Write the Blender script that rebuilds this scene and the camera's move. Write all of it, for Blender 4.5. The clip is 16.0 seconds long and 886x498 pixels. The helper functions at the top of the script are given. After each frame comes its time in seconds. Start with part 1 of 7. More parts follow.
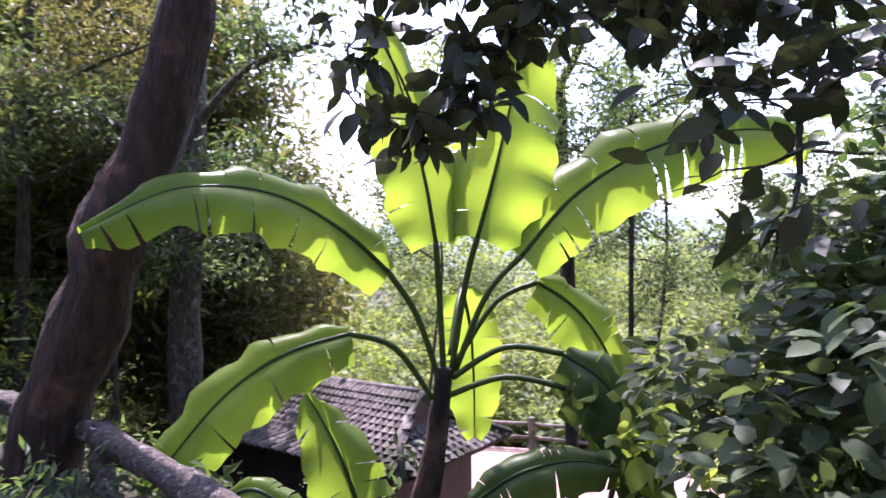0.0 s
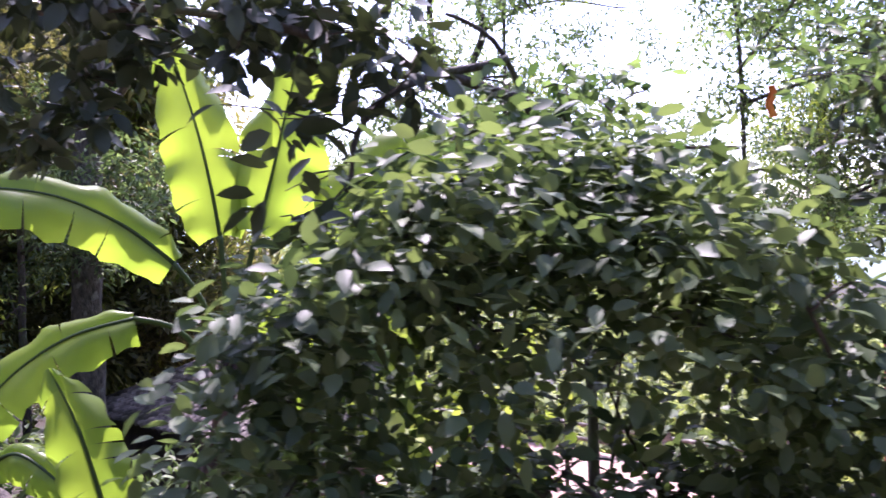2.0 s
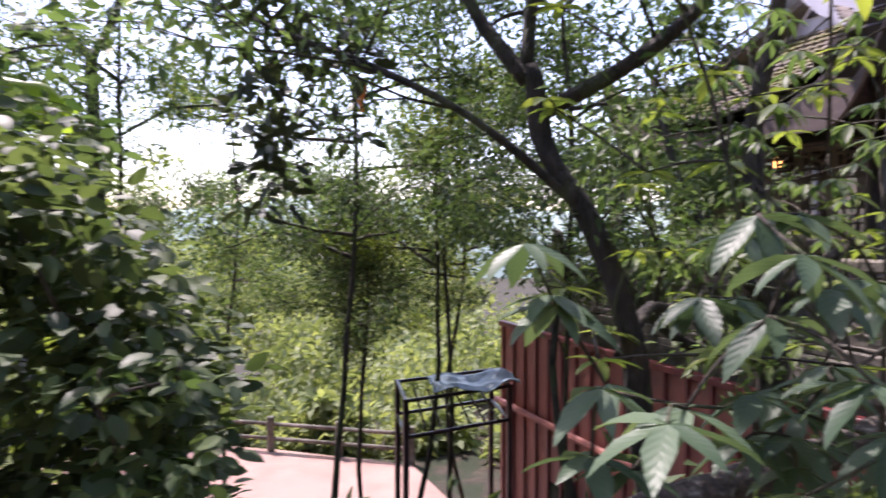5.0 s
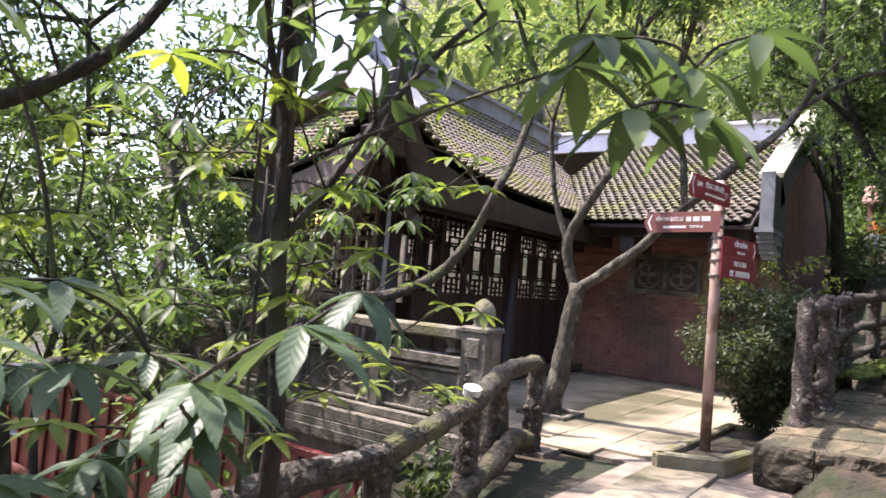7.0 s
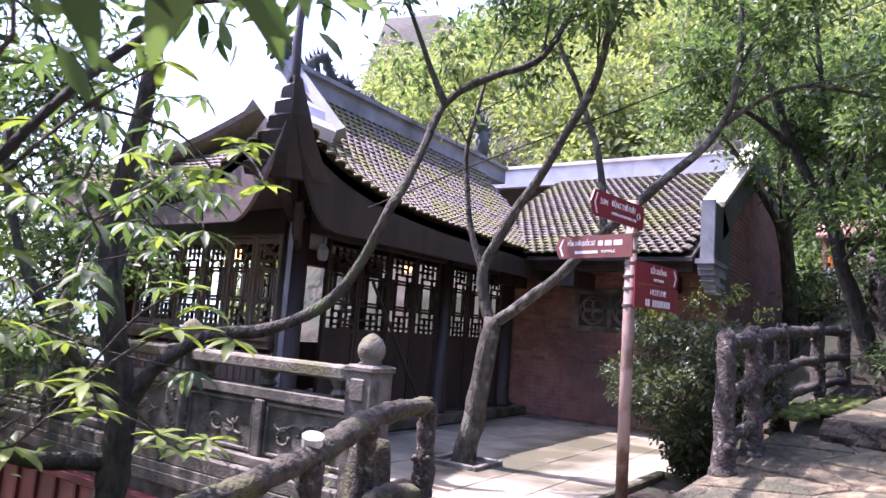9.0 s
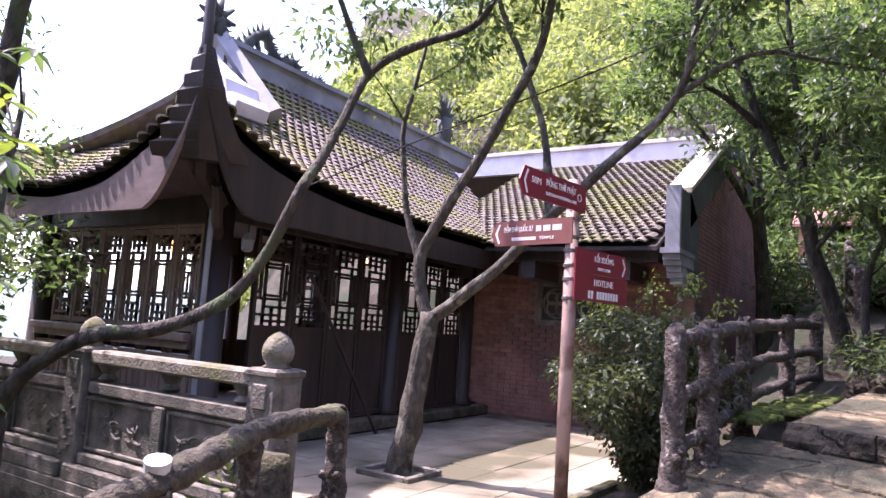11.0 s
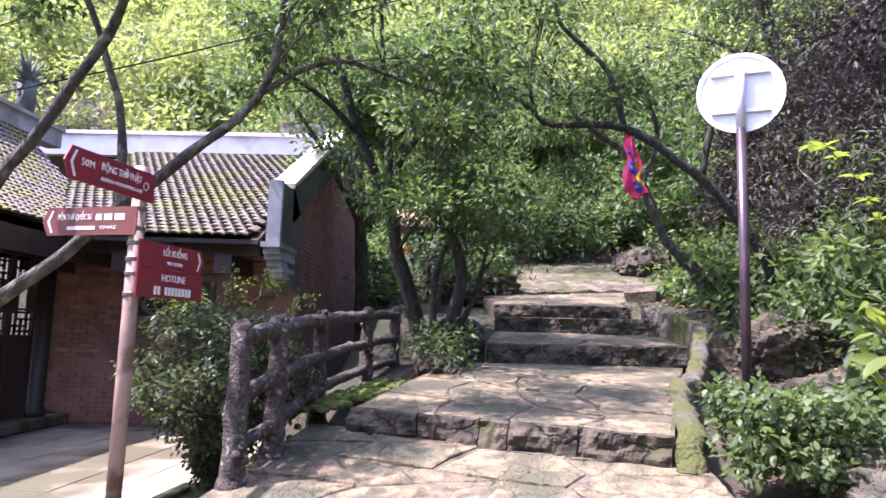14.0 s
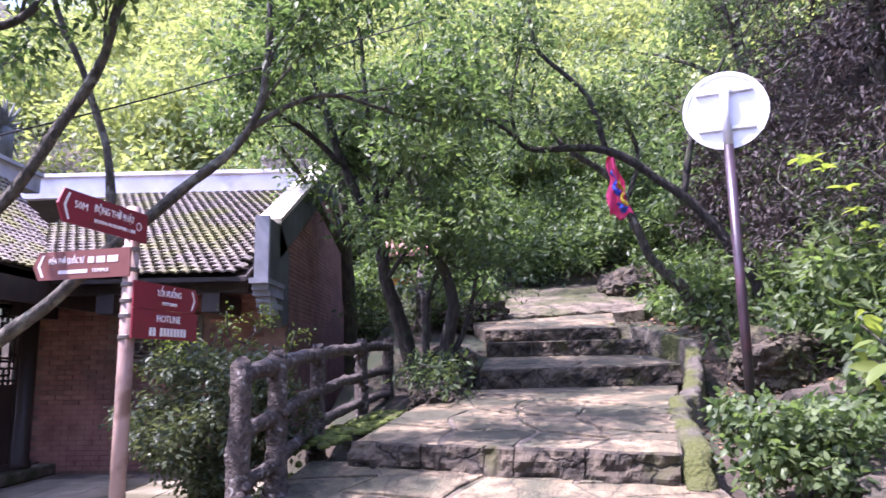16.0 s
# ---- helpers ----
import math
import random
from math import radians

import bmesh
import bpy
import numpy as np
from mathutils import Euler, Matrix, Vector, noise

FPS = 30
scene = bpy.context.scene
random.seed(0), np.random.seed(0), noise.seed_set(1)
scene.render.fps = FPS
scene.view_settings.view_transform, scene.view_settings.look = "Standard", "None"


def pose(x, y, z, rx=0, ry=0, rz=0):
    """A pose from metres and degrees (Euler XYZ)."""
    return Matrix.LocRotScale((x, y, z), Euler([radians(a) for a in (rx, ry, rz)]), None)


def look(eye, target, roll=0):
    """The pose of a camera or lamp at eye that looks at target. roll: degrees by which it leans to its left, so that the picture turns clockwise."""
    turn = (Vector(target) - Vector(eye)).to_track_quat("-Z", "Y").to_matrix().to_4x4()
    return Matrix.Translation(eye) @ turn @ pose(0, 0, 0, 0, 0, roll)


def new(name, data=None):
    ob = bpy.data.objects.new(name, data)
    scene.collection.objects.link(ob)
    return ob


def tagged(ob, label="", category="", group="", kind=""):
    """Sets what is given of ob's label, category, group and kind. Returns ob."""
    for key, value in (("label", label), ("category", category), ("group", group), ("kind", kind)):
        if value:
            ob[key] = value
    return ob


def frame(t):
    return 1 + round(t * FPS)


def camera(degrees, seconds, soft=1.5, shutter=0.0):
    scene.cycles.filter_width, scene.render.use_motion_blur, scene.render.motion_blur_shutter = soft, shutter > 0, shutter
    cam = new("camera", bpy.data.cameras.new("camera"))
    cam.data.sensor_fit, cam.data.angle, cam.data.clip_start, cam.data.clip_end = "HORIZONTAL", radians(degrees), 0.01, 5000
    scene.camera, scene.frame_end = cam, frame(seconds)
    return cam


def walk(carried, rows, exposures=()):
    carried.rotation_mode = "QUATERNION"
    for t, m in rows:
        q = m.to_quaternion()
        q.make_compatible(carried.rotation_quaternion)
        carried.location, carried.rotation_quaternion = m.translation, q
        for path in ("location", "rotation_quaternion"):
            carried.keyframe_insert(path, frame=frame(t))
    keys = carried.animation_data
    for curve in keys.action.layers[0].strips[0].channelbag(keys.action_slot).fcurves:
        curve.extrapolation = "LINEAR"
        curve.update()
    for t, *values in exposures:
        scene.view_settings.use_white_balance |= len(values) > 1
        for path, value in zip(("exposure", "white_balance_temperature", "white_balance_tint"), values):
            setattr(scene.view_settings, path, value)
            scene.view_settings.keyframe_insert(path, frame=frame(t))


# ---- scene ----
cam = camera(65.5, 16.0, shutter=0.35)
METRES, EYE, TILT, LEAN, TURN = 7.0, 1.45, 0.0, 0.0, 0.0
ROWS = [
    (0.0, 0.0, 0.0, 0.0, -0.01, -0.91, 0.38),
    (0.5, 0.0559, -0.0249, 0.0039, 5.37, -0.76, 0.3),
    (1.0, 0.1135, -0.0322, -0.0052, 4.6, -1.44, 0.33),
    (1.5, 0.1783, -0.0438, -0.0026, 1.66, -1.08, 0.9),
    (2.0, 0.2368, -0.0776, -0.0042, -0.2, -1.44, 1.05),
    (2.5, 0.3055, -0.0777, -0.0153, -0.88, -1.5, 0.86),
    (3.0, 0.3716, -0.0836, -0.0131, -0.18, -1.99, 1.86),
    (5.5, 0.4805, -0.0986, -0.0284, -33.16, -0.69, -1.64),
    (6.0, 0.5205, -0.0988, -0.024, -45.08, 1.15, -3.21),
    (6.5, 0.5394, -0.1266, -0.0172, -51.8, 2.57, -4.2),
    (7.0, 0.544, -0.1519, -0.0132, -55.1, 3.06, -4.69),
    (7.5, 0.5598, -0.1597, -0.0181, -56.83, 3.72, -4.6),
    (8.0, 0.6007, -0.1572, -0.0293, -57.45, 5.55, -4.43),
    (8.5, 0.6503, -0.1693, -0.0238, -57.38, 6.61, -4.31),
    (9.0, 0.6898, -0.1915, -0.0168, -56.74, 6.78, -4.23),
    (11.5, 0.8252, -0.2027, -0.0086, -58.67, 6.02, -3.23),
    (12.0, 0.8328, -0.2068, -0.0081, -64.36, 5.78, -2.86),
    (12.5, 0.8411, -0.2193, -0.0036, -72.3, 6.03, -2.79),
    (13.0, 0.8444, -0.2323, -0.0023, -79.5, 6.4, -2.68),
    (13.5, 0.8432, -0.2466, -0.0019, -84.61, 6.68, -2.35),
    (14.0, 0.8407, -0.2575, -0.0009, -87.44, 7.17, -1.8),
    (14.5, 0.8383, -0.2663, -0.0018, -89.01, 8.09, -1.26),
    (15.0, 0.8356, -0.2566, -0.0005, -90.47, 9.37, -0.56),
    (15.5, 0.8397, -0.2445, -0.0001, -91.76, 9.92, 0.47),
    (16.0, 0.8406, -0.2405, -0.0021, -88.69, 9.56, 0.95),
]
walk(cam, [(t, pose(0, 0, EYE, TILT, LEAN, TURN) @ pose(METRES * x, METRES * y, METRES * z, 90 + pitch, roll, yaw)) for t, x, y, z, yaw, pitch, roll in ROWS],
     [(0.0, 2.35, 6050, 42), (2.0, 2.6, 6000, 48), (3.0, 2.6, 6400, 50), (5.5, 1.65, 6650, 26), (6.5, 2.15, 7000, 20), (9.0, 2.45, 6000, 38), (11.5, 2.45, 6700, 40), (12.5, 2.38, 7600, 20), (13.2, 2.5, 6700, 26), (14.5, 2.65, 6050, 38), (16.0, 2.65, 5850, 42)])

# ---- world and sun ----
world = bpy.data.worlds.new("sky")
scene.world = world
world.use_nodes = True
wn = world.node_tree.nodes
sky = wn.new("ShaderNodeTexSky")
sky.sky_type, sky.sun_disc = "NISHITA", False
SUN_EL, SUN_AZ = radians(63), radians(-16)      # azimuth from +y towards +x
sky.sun_elevation, sky.sun_rotation = SUN_EL, SUN_AZ
sky.air_density, sky.dust_density = 1.0, 1.5
wn["Background"].inputs[1].default_value = 0.15
world.node_tree.links.new(sky.outputs[0], wn["Background"].inputs[0])
sun = new("sun", bpy.data.lights.new("sun", "SUN"))
sun.data.energy, sun.data.angle, sun.data.color = 2.9, radians(0.8), (1.0, 0.97, 0.92)
sun.matrix_world = look((math.sin(SUN_AZ) * math.cos(SUN_EL) * 50, math.cos(SUN_AZ) * math.cos(SUN_EL) * 50, math.sin(SUN_EL) * 50), (0, 0, 0))

# ---- materials ----
MATS = {}


def nodes_of(name):
    m = bpy.data.materials.new(name)
    m.use_nodes = True
    MATS[name] = m
    return m, m.node_tree.nodes, m.node_tree.links, m.node_tree.nodes["Principled BSDF"]


def ramp_noise(n, l, scale, c0, c1, lo=0.35, hi=0.65, coord=None, detail=6, stretch=None):
    tex = n.new("ShaderNodeTexNoise")
    tex.inputs["Scale"].default_value, tex.inputs["Detail"].default_value = scale, detail
    if coord is None:
        coord = n.new("ShaderNodeTexCoord").outputs["Object"]
    if stretch:
        mp = n.new("ShaderNodeMapping")
        mp.inputs["Scale"].default_value = stretch
        l.new(coord, mp.inputs["Vector"])
        coord = mp.outputs[0]
    l.new(coord, tex.inputs["Vector"])
    r = n.new("ShaderNodeValToRGB")
    r.color_ramp.elements[0].position, r.color_ramp.elements[1].position = lo, hi
    r.color_ramp.elements[0].color, r.color_ramp.elements[1].color = (*c0, 1), (*c1, 1)
    l.new(tex.outputs["Fac"], r.inputs[0])
    return r.outputs[0], tex.outputs["Fac"]


def mix(n, l, fac, a, b, mode="MIX"):
    m = n.new("ShaderNodeMix")
    m.data_type, m.blend_type = "RGBA", mode
    for s, v in ((m.inputs[0], fac), (m.inputs[6], a), (m.inputs[7], b)):
        if isinstance(v, (int, float)):
            s.default_value = v
        elif isinstance(v, tuple):
            s.default_value = (*v, 1)
        else:
            l.new(v, s)
    return m.outputs[2]


def surface(name, dark, light, scale=4.0, rough=0.8, bump=0.3, stain=None, stain_scale=0.8, stain_at=(0.5, 0.65), metal=0.0, fine=40.0, vary=0.0, stretch=None, dist=0.01, cracks=0.0, dirt=0.3):
    """A weathered surface: two tones of grain, stains of another colour at a larger scale, fine relief."""
    m, n, l, p = nodes_of(name)
    geo = n.new("ShaderNodeNewGeometry").outputs["Position"]
    col, fac = ramp_noise(n, l, scale, dark, light, 0.3, 0.7, geo, stretch=stretch)
    if stain:
        s, _ = ramp_noise(n, l, stain_scale, (0, 0, 0), (1, 1, 1), stain_at[0], stain_at[1], geo, 8)
        col = mix(n, l, s, col, stain)
    edge = None
    if cracks:
        warp = n.new("ShaderNodeTexNoise")
        warp.inputs["Scale"].default_value, warp.inputs["Detail"].default_value = cracks * 1.7, 6
        l.new(geo, warp.inputs["Vector"])
        vor = n.new("ShaderNodeTexVoronoi")
        vor.feature = "DISTANCE_TO_EDGE"
        vor.inputs["Scale"].default_value = cracks
        add = n.new("ShaderNodeVectorMath")
        add.operation = "MULTIPLY_ADD"
        add.inputs[1].default_value = (0.8 / cracks,) * 3
        l.new(warp.outputs["Color"], add.inputs[0])
        l.new(geo, add.inputs[2])
        l.new(add.outputs[0], vor.inputs["Vector"])
        er = n.new("ShaderNodeValToRGB")
        er.color_ramp.elements[0].position, er.color_ramp.elements[1].position = 0.0, 0.035
        er.color_ramp.elements[0].color, er.color_ramp.elements[1].color = (dirt, dirt, dirt, 1), (1, 1, 1, 1)
        l.new(vor.outputs["Distance"], er.inputs[0])
        edge = er.outputs[0]
        col = mix(n, l, 1.0, col, edge, "MULTIPLY")
    if vary:
        info = n.new("ShaderNodeObjectInfo").outputs["Random"]
        hsv = n.new("ShaderNodeHueSaturation")
        mr = n.new("ShaderNodeMapRange")
        mr.inputs[3].default_value, mr.inputs[4].default_value = 1 - vary, 1 + vary
        l.new(info, mr.inputs[0])
        l.new(mr.outputs[0], hsv.inputs["Value"])
        l.new(col, hsv.inputs["Color"])
        col = hsv.outputs[0]
    l.new(col, p.inputs["Base Color"])
    p.inputs["Roughness"].default_value, p.inputs["Metallic"].default_value = rough, metal
    if bump:
        _, f2 = ramp_noise(n, l, fine, (0, 0, 0), (1, 1, 1), 0.3, 0.7, geo, 5, stretch)
        b = n.new("ShaderNodeBump")
        b.inputs["Strength"].default_value, b.inputs["Distance"].default_value = bump, dist
        if edge:
            sm = n.new("ShaderNodeMath")
            sm.operation = "MULTIPLY"
            l.new(f2, sm.inputs[0])
            l.new(edge, sm.inputs[1])
            f2 = sm.outputs[0]
        l.new(f2, b.inputs["Height"])
        l.new(b.outputs[0], p.inputs["Normal"])
    return m


def leaf_mat(name, dark, light, trans=0.4, rough=0.45, glow=(1.5, 1.5, 0.75), veins=0.0, dull=0.17):
    """Leaves: gloss above, light shining through; each leaf a little different."""
    m, n, l, p = nodes_of(name)
    dark, light = (tuple((v * (1 - dull) + (0.35 * q[0] + 0.65 * q[1]) * dull) * 1.08 for v in q) for q in (dark, light))
    g = n.new("ShaderNodeNewGeometry")
    r = n.new("ShaderNodeValToRGB")
    r.color_ramp.elements[0].color, r.color_ramp.elements[1].color = (*dark, 1), (*light, 1)
    l.new(g.outputs["Random Per Island"], r.inputs[0])
    col, _ = ramp_noise(n, l, 1.3, (0.65, 0.7, 0.65), (1.2, 1.15, 1.0), 0.3, 0.7, g.outputs["Position"], 3)
    c = mix(n, l, 1.0, r.outputs[0], col, "MULTIPLY")
    if veins:
        sep = n.new("ShaderNodeSeparateXYZ")
        l.new(n.new("ShaderNodeUVMap").outputs[0], sep.inputs[0])

        def calc(op, a, b=None):
            q = n.new("ShaderNodeMath")
            q.operation = op
            for s_, v_ in zip(q.inputs, (a, b)):
                if isinstance(v_, (int, float)):
                    s_.default_value = v_
                elif v_ is not None:
                    l.new(v_, s_)
            return q.outputs[0]
        side = calc("ABSOLUTE", sep.outputs[1])
        wave = calc("SINE", calc("MULTIPLY", calc("SUBTRACT", sep.outputs[0], calc("MULTIPLY", side, 0.6)), 46.0))
        rib = calc("MAXIMUM", calc("GREATER_THAN", wave, 0.72), calc("LESS_THAN", side, 0.03))
        c = mix(n, l, calc("MULTIPLY", rib, veins), c, (0.16, 0.22, 0.13))
        bm_ = n.new("ShaderNodeBump")
        bm_.inputs["Strength"].default_value, bm_.inputs["Distance"].default_value = 0.12, 0.003
        l.new(wave, bm_.inputs["Height"])
        l.new(bm_.outputs[0], p.inputs["Normal"])
    l.new(c, p.inputs["Base Color"])
    p.inputs["Roughness"].default_value = rough
    p.inputs["Specular IOR Level"].default_value = 0.28
    t = n.new("ShaderNodeBsdfTranslucent")
    l.new(mix(n, l, 1.0, c, glow, "MULTIPLY"), t.inputs["Color"])
    ms = n.new("ShaderNodeMixShader")
    ms.inputs[0].default_value = trans
    l.new(p.outputs[0], ms.inputs[1])
    l.new(t.outputs[0], ms.inputs[2])
    l.new(ms.outputs[0], n["Material Output"].inputs["Surface"])
    return m


M_EARTH = surface("earth", (0.02, 0.015, 0.009), (0.06, 0.044, 0.028), 5, 0.95, 0.8, (0.014, 0.022, 0.006), 1.3, (0.45, 0.6), dist=0.04, fine=25)
M_PAVE = surface("paving_stone", (0.20, 0.17, 0.12), (0.36, 0.305, 0.22), 3, 0.72, 0.4, (0.075, 0.068, 0.035), 0.75, (0.47, 0.60), vary=0.12)
M_FLAG = surface("flagstone", (0.06, 0.048, 0.028), (0.29, 0.22, 0.125), 9, 0.75, 1.0, (0.058, 0.056, 0.03), 1.5, (0.43, 0.58), vary=0.2, dist=0.03, fine=38, cracks=2.3, dirt=0.5)
M_MORTAR = surface("mortar", (0.13, 0.105, 0.085), (0.28, 0.215, 0.17), 5, 0.9, 0.4, (0.07, 0.065, 0.05), 1.2, (0.5, 0.65))
M_JOINT = surface("dirty_joint", (0.06, 0.05, 0.037), (0.16, 0.128, 0.092), 9, 0.95, 0.9, (0.045, 0.05, 0.02), 2, (0.5, 0.64), fine=34, dist=0.02)
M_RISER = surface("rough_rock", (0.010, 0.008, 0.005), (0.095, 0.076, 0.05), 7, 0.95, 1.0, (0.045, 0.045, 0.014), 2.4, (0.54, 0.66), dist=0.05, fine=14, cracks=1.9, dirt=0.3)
M_ROCK = surface("pale_rock", (0.03, 0.024, 0.018), (0.22, 0.175, 0.125), 13, 0.95, 1.0, (0.05, 0.045, 0.03), 3.2, (0.45, 0.62), dist=0.07, fine=20)
M_LAND = surface("mossy_ledge_rock", (0.045, 0.037, 0.024), (0.19, 0.155, 0.105), 5.0, 0.95, 1.0, (0.052, 0.056, 0.017), 1.1, (0.40, 0.55), dist=0.06, fine=16, cracks=1.4, dirt=0.35)
M_MOSS = surface("moss", (0.05, 0.07, 0.01), (0.15, 0.19, 0.03), 9, 1.0, 1.0, (0.08, 0.07, 0.04), 3, (0.55, 0.7), fine=120, dist=0.02)
M_KERB = surface("mossy_kerb", (0.04, 0.035, 0.026), (0.12, 0.105, 0.078), 9, 0.95, 1.0, (0.058, 0.066, 0.013), 2.6, (0.40, 0.56), fine=30, dist=0.04)
M_BRICK = surface("brick", (0.20, 0.088, 0.07), (0.33, 0.165, 0.13), 5, 0.9, 0.4, (0.12, 0.08, 0.065), 0.7, (0.5, 0.68), vary=0.22, fine=60)
M_BRICKJ = surface("brick_joint", (0.16, 0.10, 0.08), (0.26, 0.17, 0.13), 5, 0.95, 0.3)
M_PLASTER = surface("grey_plaster", (0.20, 0.21, 0.235), (0.33, 0.34, 0.37), 2.5, 0.85, 0.3, (0.12, 0.125, 0.125), 1.0, (0.5, 0.66))
M_PLASTERD = surface("dark_plaster", (0.05, 0.058, 0.052), (0.10, 0.11, 0.10), 3, 0.9, 0.3, (0.05, 0.055, 0.05), 1.2, (0.5, 0.66))
M_WHITE = surface("lavender_plaster", (0.60, 0.56, 0.62), (0.76, 0.72, 0.78), 2.5, 0.85, 0.2, (0.42, 0.38, 0.40), 1.2, (0.55, 0.7))
# sunlight on the coping's top, given as a warm pale colour
M_CAP = surface("lit_coping", (0.46, 0.42, 0.34), (0.62, 0.57, 0.47), 3, 0.85, 0.3, (0.25, 0.24, 0.17), 1.6, (0.52, 0.68))
M_TILE = surface("roof_tile", (0.085, 0.07, 0.062), (0.20, 0.165, 0.145), 7, 0.9, 0.4, (0.135, 0.13, 0.045), 1.8, (0.44, 0.60), vary=0.25)
M_TILEM = surface("mossy_roof_tile", (0.075, 0.063, 0.053), (0.17, 0.145, 0.12), 7, 0.9, 0.4, (0.125, 0.122, 0.05), 1.3, (0.45, 0.63), vary=0.25)
M_TILEH = surface("hut_tile", (0.045, 0.04, 0.036), (0.20, 0.17, 0.15), 9, 0.9, 0.4, (0.04, 0.04, 0.025), 1.1, (0.5, 0.62), vary=0.45)
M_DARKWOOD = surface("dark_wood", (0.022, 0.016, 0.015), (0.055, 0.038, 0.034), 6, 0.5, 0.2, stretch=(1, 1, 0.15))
# brown wood of the west side, lightened to hold the light on it
M_WOOD_LIT = surface("brown_wood_lit", (0.19, 0.135, 0.12), (0.31, 0.235, 0.205), 6, 0.55, 0.2, stretch=(1, 1, 0.15))
M_GLOW, _n, _l, _p = nodes_of("lamp_glow")
_p.inputs["Base Color"].default_value = (0.9, 0.35, 0.1, 1)
_p.inputs["Emission Color"].default_value, _p.inputs["Emission Strength"].default_value = (1.0, 0.42, 0.12, 1), 1.6
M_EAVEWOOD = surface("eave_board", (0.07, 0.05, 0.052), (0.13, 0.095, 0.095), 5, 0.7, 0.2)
# west eave board, its colour raised because that side is lit
M_FASCIA_LIT = surface("fascia_board_lit", (0.16, 0.12, 0.115), (0.24, 0.18, 0.17), 4, 0.7, 0.2, stretch=(1, 1, 3))
M_STONE = surface("carved_stone", (0.10, 0.088, 0.072), (0.235, 0.208, 0.172), 8, 0.85, 0.8, (0.07, 0.07, 0.055), 2.2, (0.47, 0.62), fine=45, dist=0.015)
M_STONEM = surface("mossy_stone", (0.12, 0.108, 0.08), (0.25, 0.225, 0.175), 9, 0.9, 0.8, (0.12, 0.12, 0.045), 2.6, (0.46, 0.62), fine=40, dist=0.02)
M_LOG = surface("cement_log", (0.02, 0.015, 0.013), (0.10, 0.08, 0.066), 26, 0.9, 1.0, (0.21, 0.20, 0.18), 17, (0.58, 0.68), fine=45, dist=0.03)
M_LOGM = surface("mossy_cement_log", (0.022, 0.018, 0.012), (0.10, 0.085, 0.06), 22, 0.9, 1.0, (0.10, 0.10, 0.04), 5, (0.5, 0.62), fine=40, dist=0.03)
M_CUT = surface("cut_end", (0.42, 0.42, 0.41), (0.58, 0.58, 0.56), 8, 0.8, 0.2)
M_BARK = surface("bark", (0.012, 0.010, 0.007), (0.085, 0.070, 0.050), 15, 0.9, 1.0, (0.06, 0.075, 0.03), 3.5, (0.52, 0.64), fine=34, dist=0.04, stretch=(1, 1, 0.35))
M_BARKD = surface("dark_bark", (0.008, 0.007, 0.006), (0.05, 0.042, 0.033), 16, 0.9, 1.0, (0.05, 0.06, 0.03), 4, (0.55, 0.66), fine=34, dist=0.04, stretch=(1, 1, 0.35))
M_BARKG = surface("grey_bark", (0.02, 0.018, 0.013), (0.105, 0.093, 0.07), 17, 0.9, 1.0, (0.16, 0.16, 0.125), 6.5, (0.57, 0.66), fine=38, dist=0.03, stretch=(1, 1, 0.5))
M_BARKR = surface("red_brown_bark", (0.009, 0.005, 0.003), (0.055, 0.031, 0.02), 9, 0.9, 1.0, (0.11, 0.06, 0.04), 3.3, (0.55, 0.68), fine=22, dist=0.06, stretch=(1.3, 1.3, 0.4))
M_RED = surface("red_sheet", (0.33, 0.10, 0.075), (0.46, 0.16, 0.12), 2, 0.6, 0.15, (0.24, 0.10, 0.08), 0.9, (0.5, 0.7))
M_REDD = surface("dark_red_paint", (0.16, 0.03, 0.03), (0.22, 0.045, 0.045), 3, 0.5, 0.1)
M_SIGN = surface("maroon_enamel", (0.20, 0.022, 0.035), (0.25, 0.03, 0.045), 2, 0.35, 0.05, (0.17, 0.03, 0.035), 4, (0.55, 0.7))
M_SIGN_BROWN = surface("brownish_maroon_enamel", (0.15, 0.052, 0.044), (0.185, 0.068, 0.056), 2, 0.45, 0.05, (0.135, 0.045, 0.038), 4, (0.6, 0.75))
M_LETTER = surface("white_lettering", (0.72, 0.70, 0.68), (0.80, 0.78, 0.76), 20, 0.5, 0.0)
M_POLE = surface("rusty_pole", (0.24, 0.15, 0.12), (0.40, 0.28, 0.23), 7, 0.6, 0.25, (0.16, 0.09, 0.06), 5, (0.5, 0.65), stretch=(1, 1, 0.3))
M_BANDS = surface("steel_band", (0.12, 0.10, 0.09), (0.24, 0.21, 0.19), 10, 0.5, 0.2, metal=0.6)
M_DISC = surface("galvanised_disc", (0.62, 0.63, 0.68), (0.74, 0.75, 0.80), 3, 0.5, 0.05, (0.55, 0.56, 0.60), 2, (0.55, 0.7))
M_GALV = surface("galvanised_tube", (0.50, 0.50, 0.54), (0.66, 0.66, 0.70), 6, 0.4, 0.1, metal=0.4)
M_BLACKP = surface("black_paint", (0.02, 0.012, 0.016), (0.05, 0.03, 0.04), 5, 0.35, 0.1, (0.10, 0.03, 0.04), 3, (0.6, 0.75))
M_TERR = surface("pink_concrete", (0.25, 0.15, 0.12), (0.34, 0.215, 0.175), 1.2, 0.9, 0.2, (0.26, 0.20, 0.165), 0.4, (0.5, 0.7))
M_TARP = surface("blue_tarp", (0.10, 0.15, 0.18), (0.22, 0.30, 0.34), 3, 0.5, 0.3)
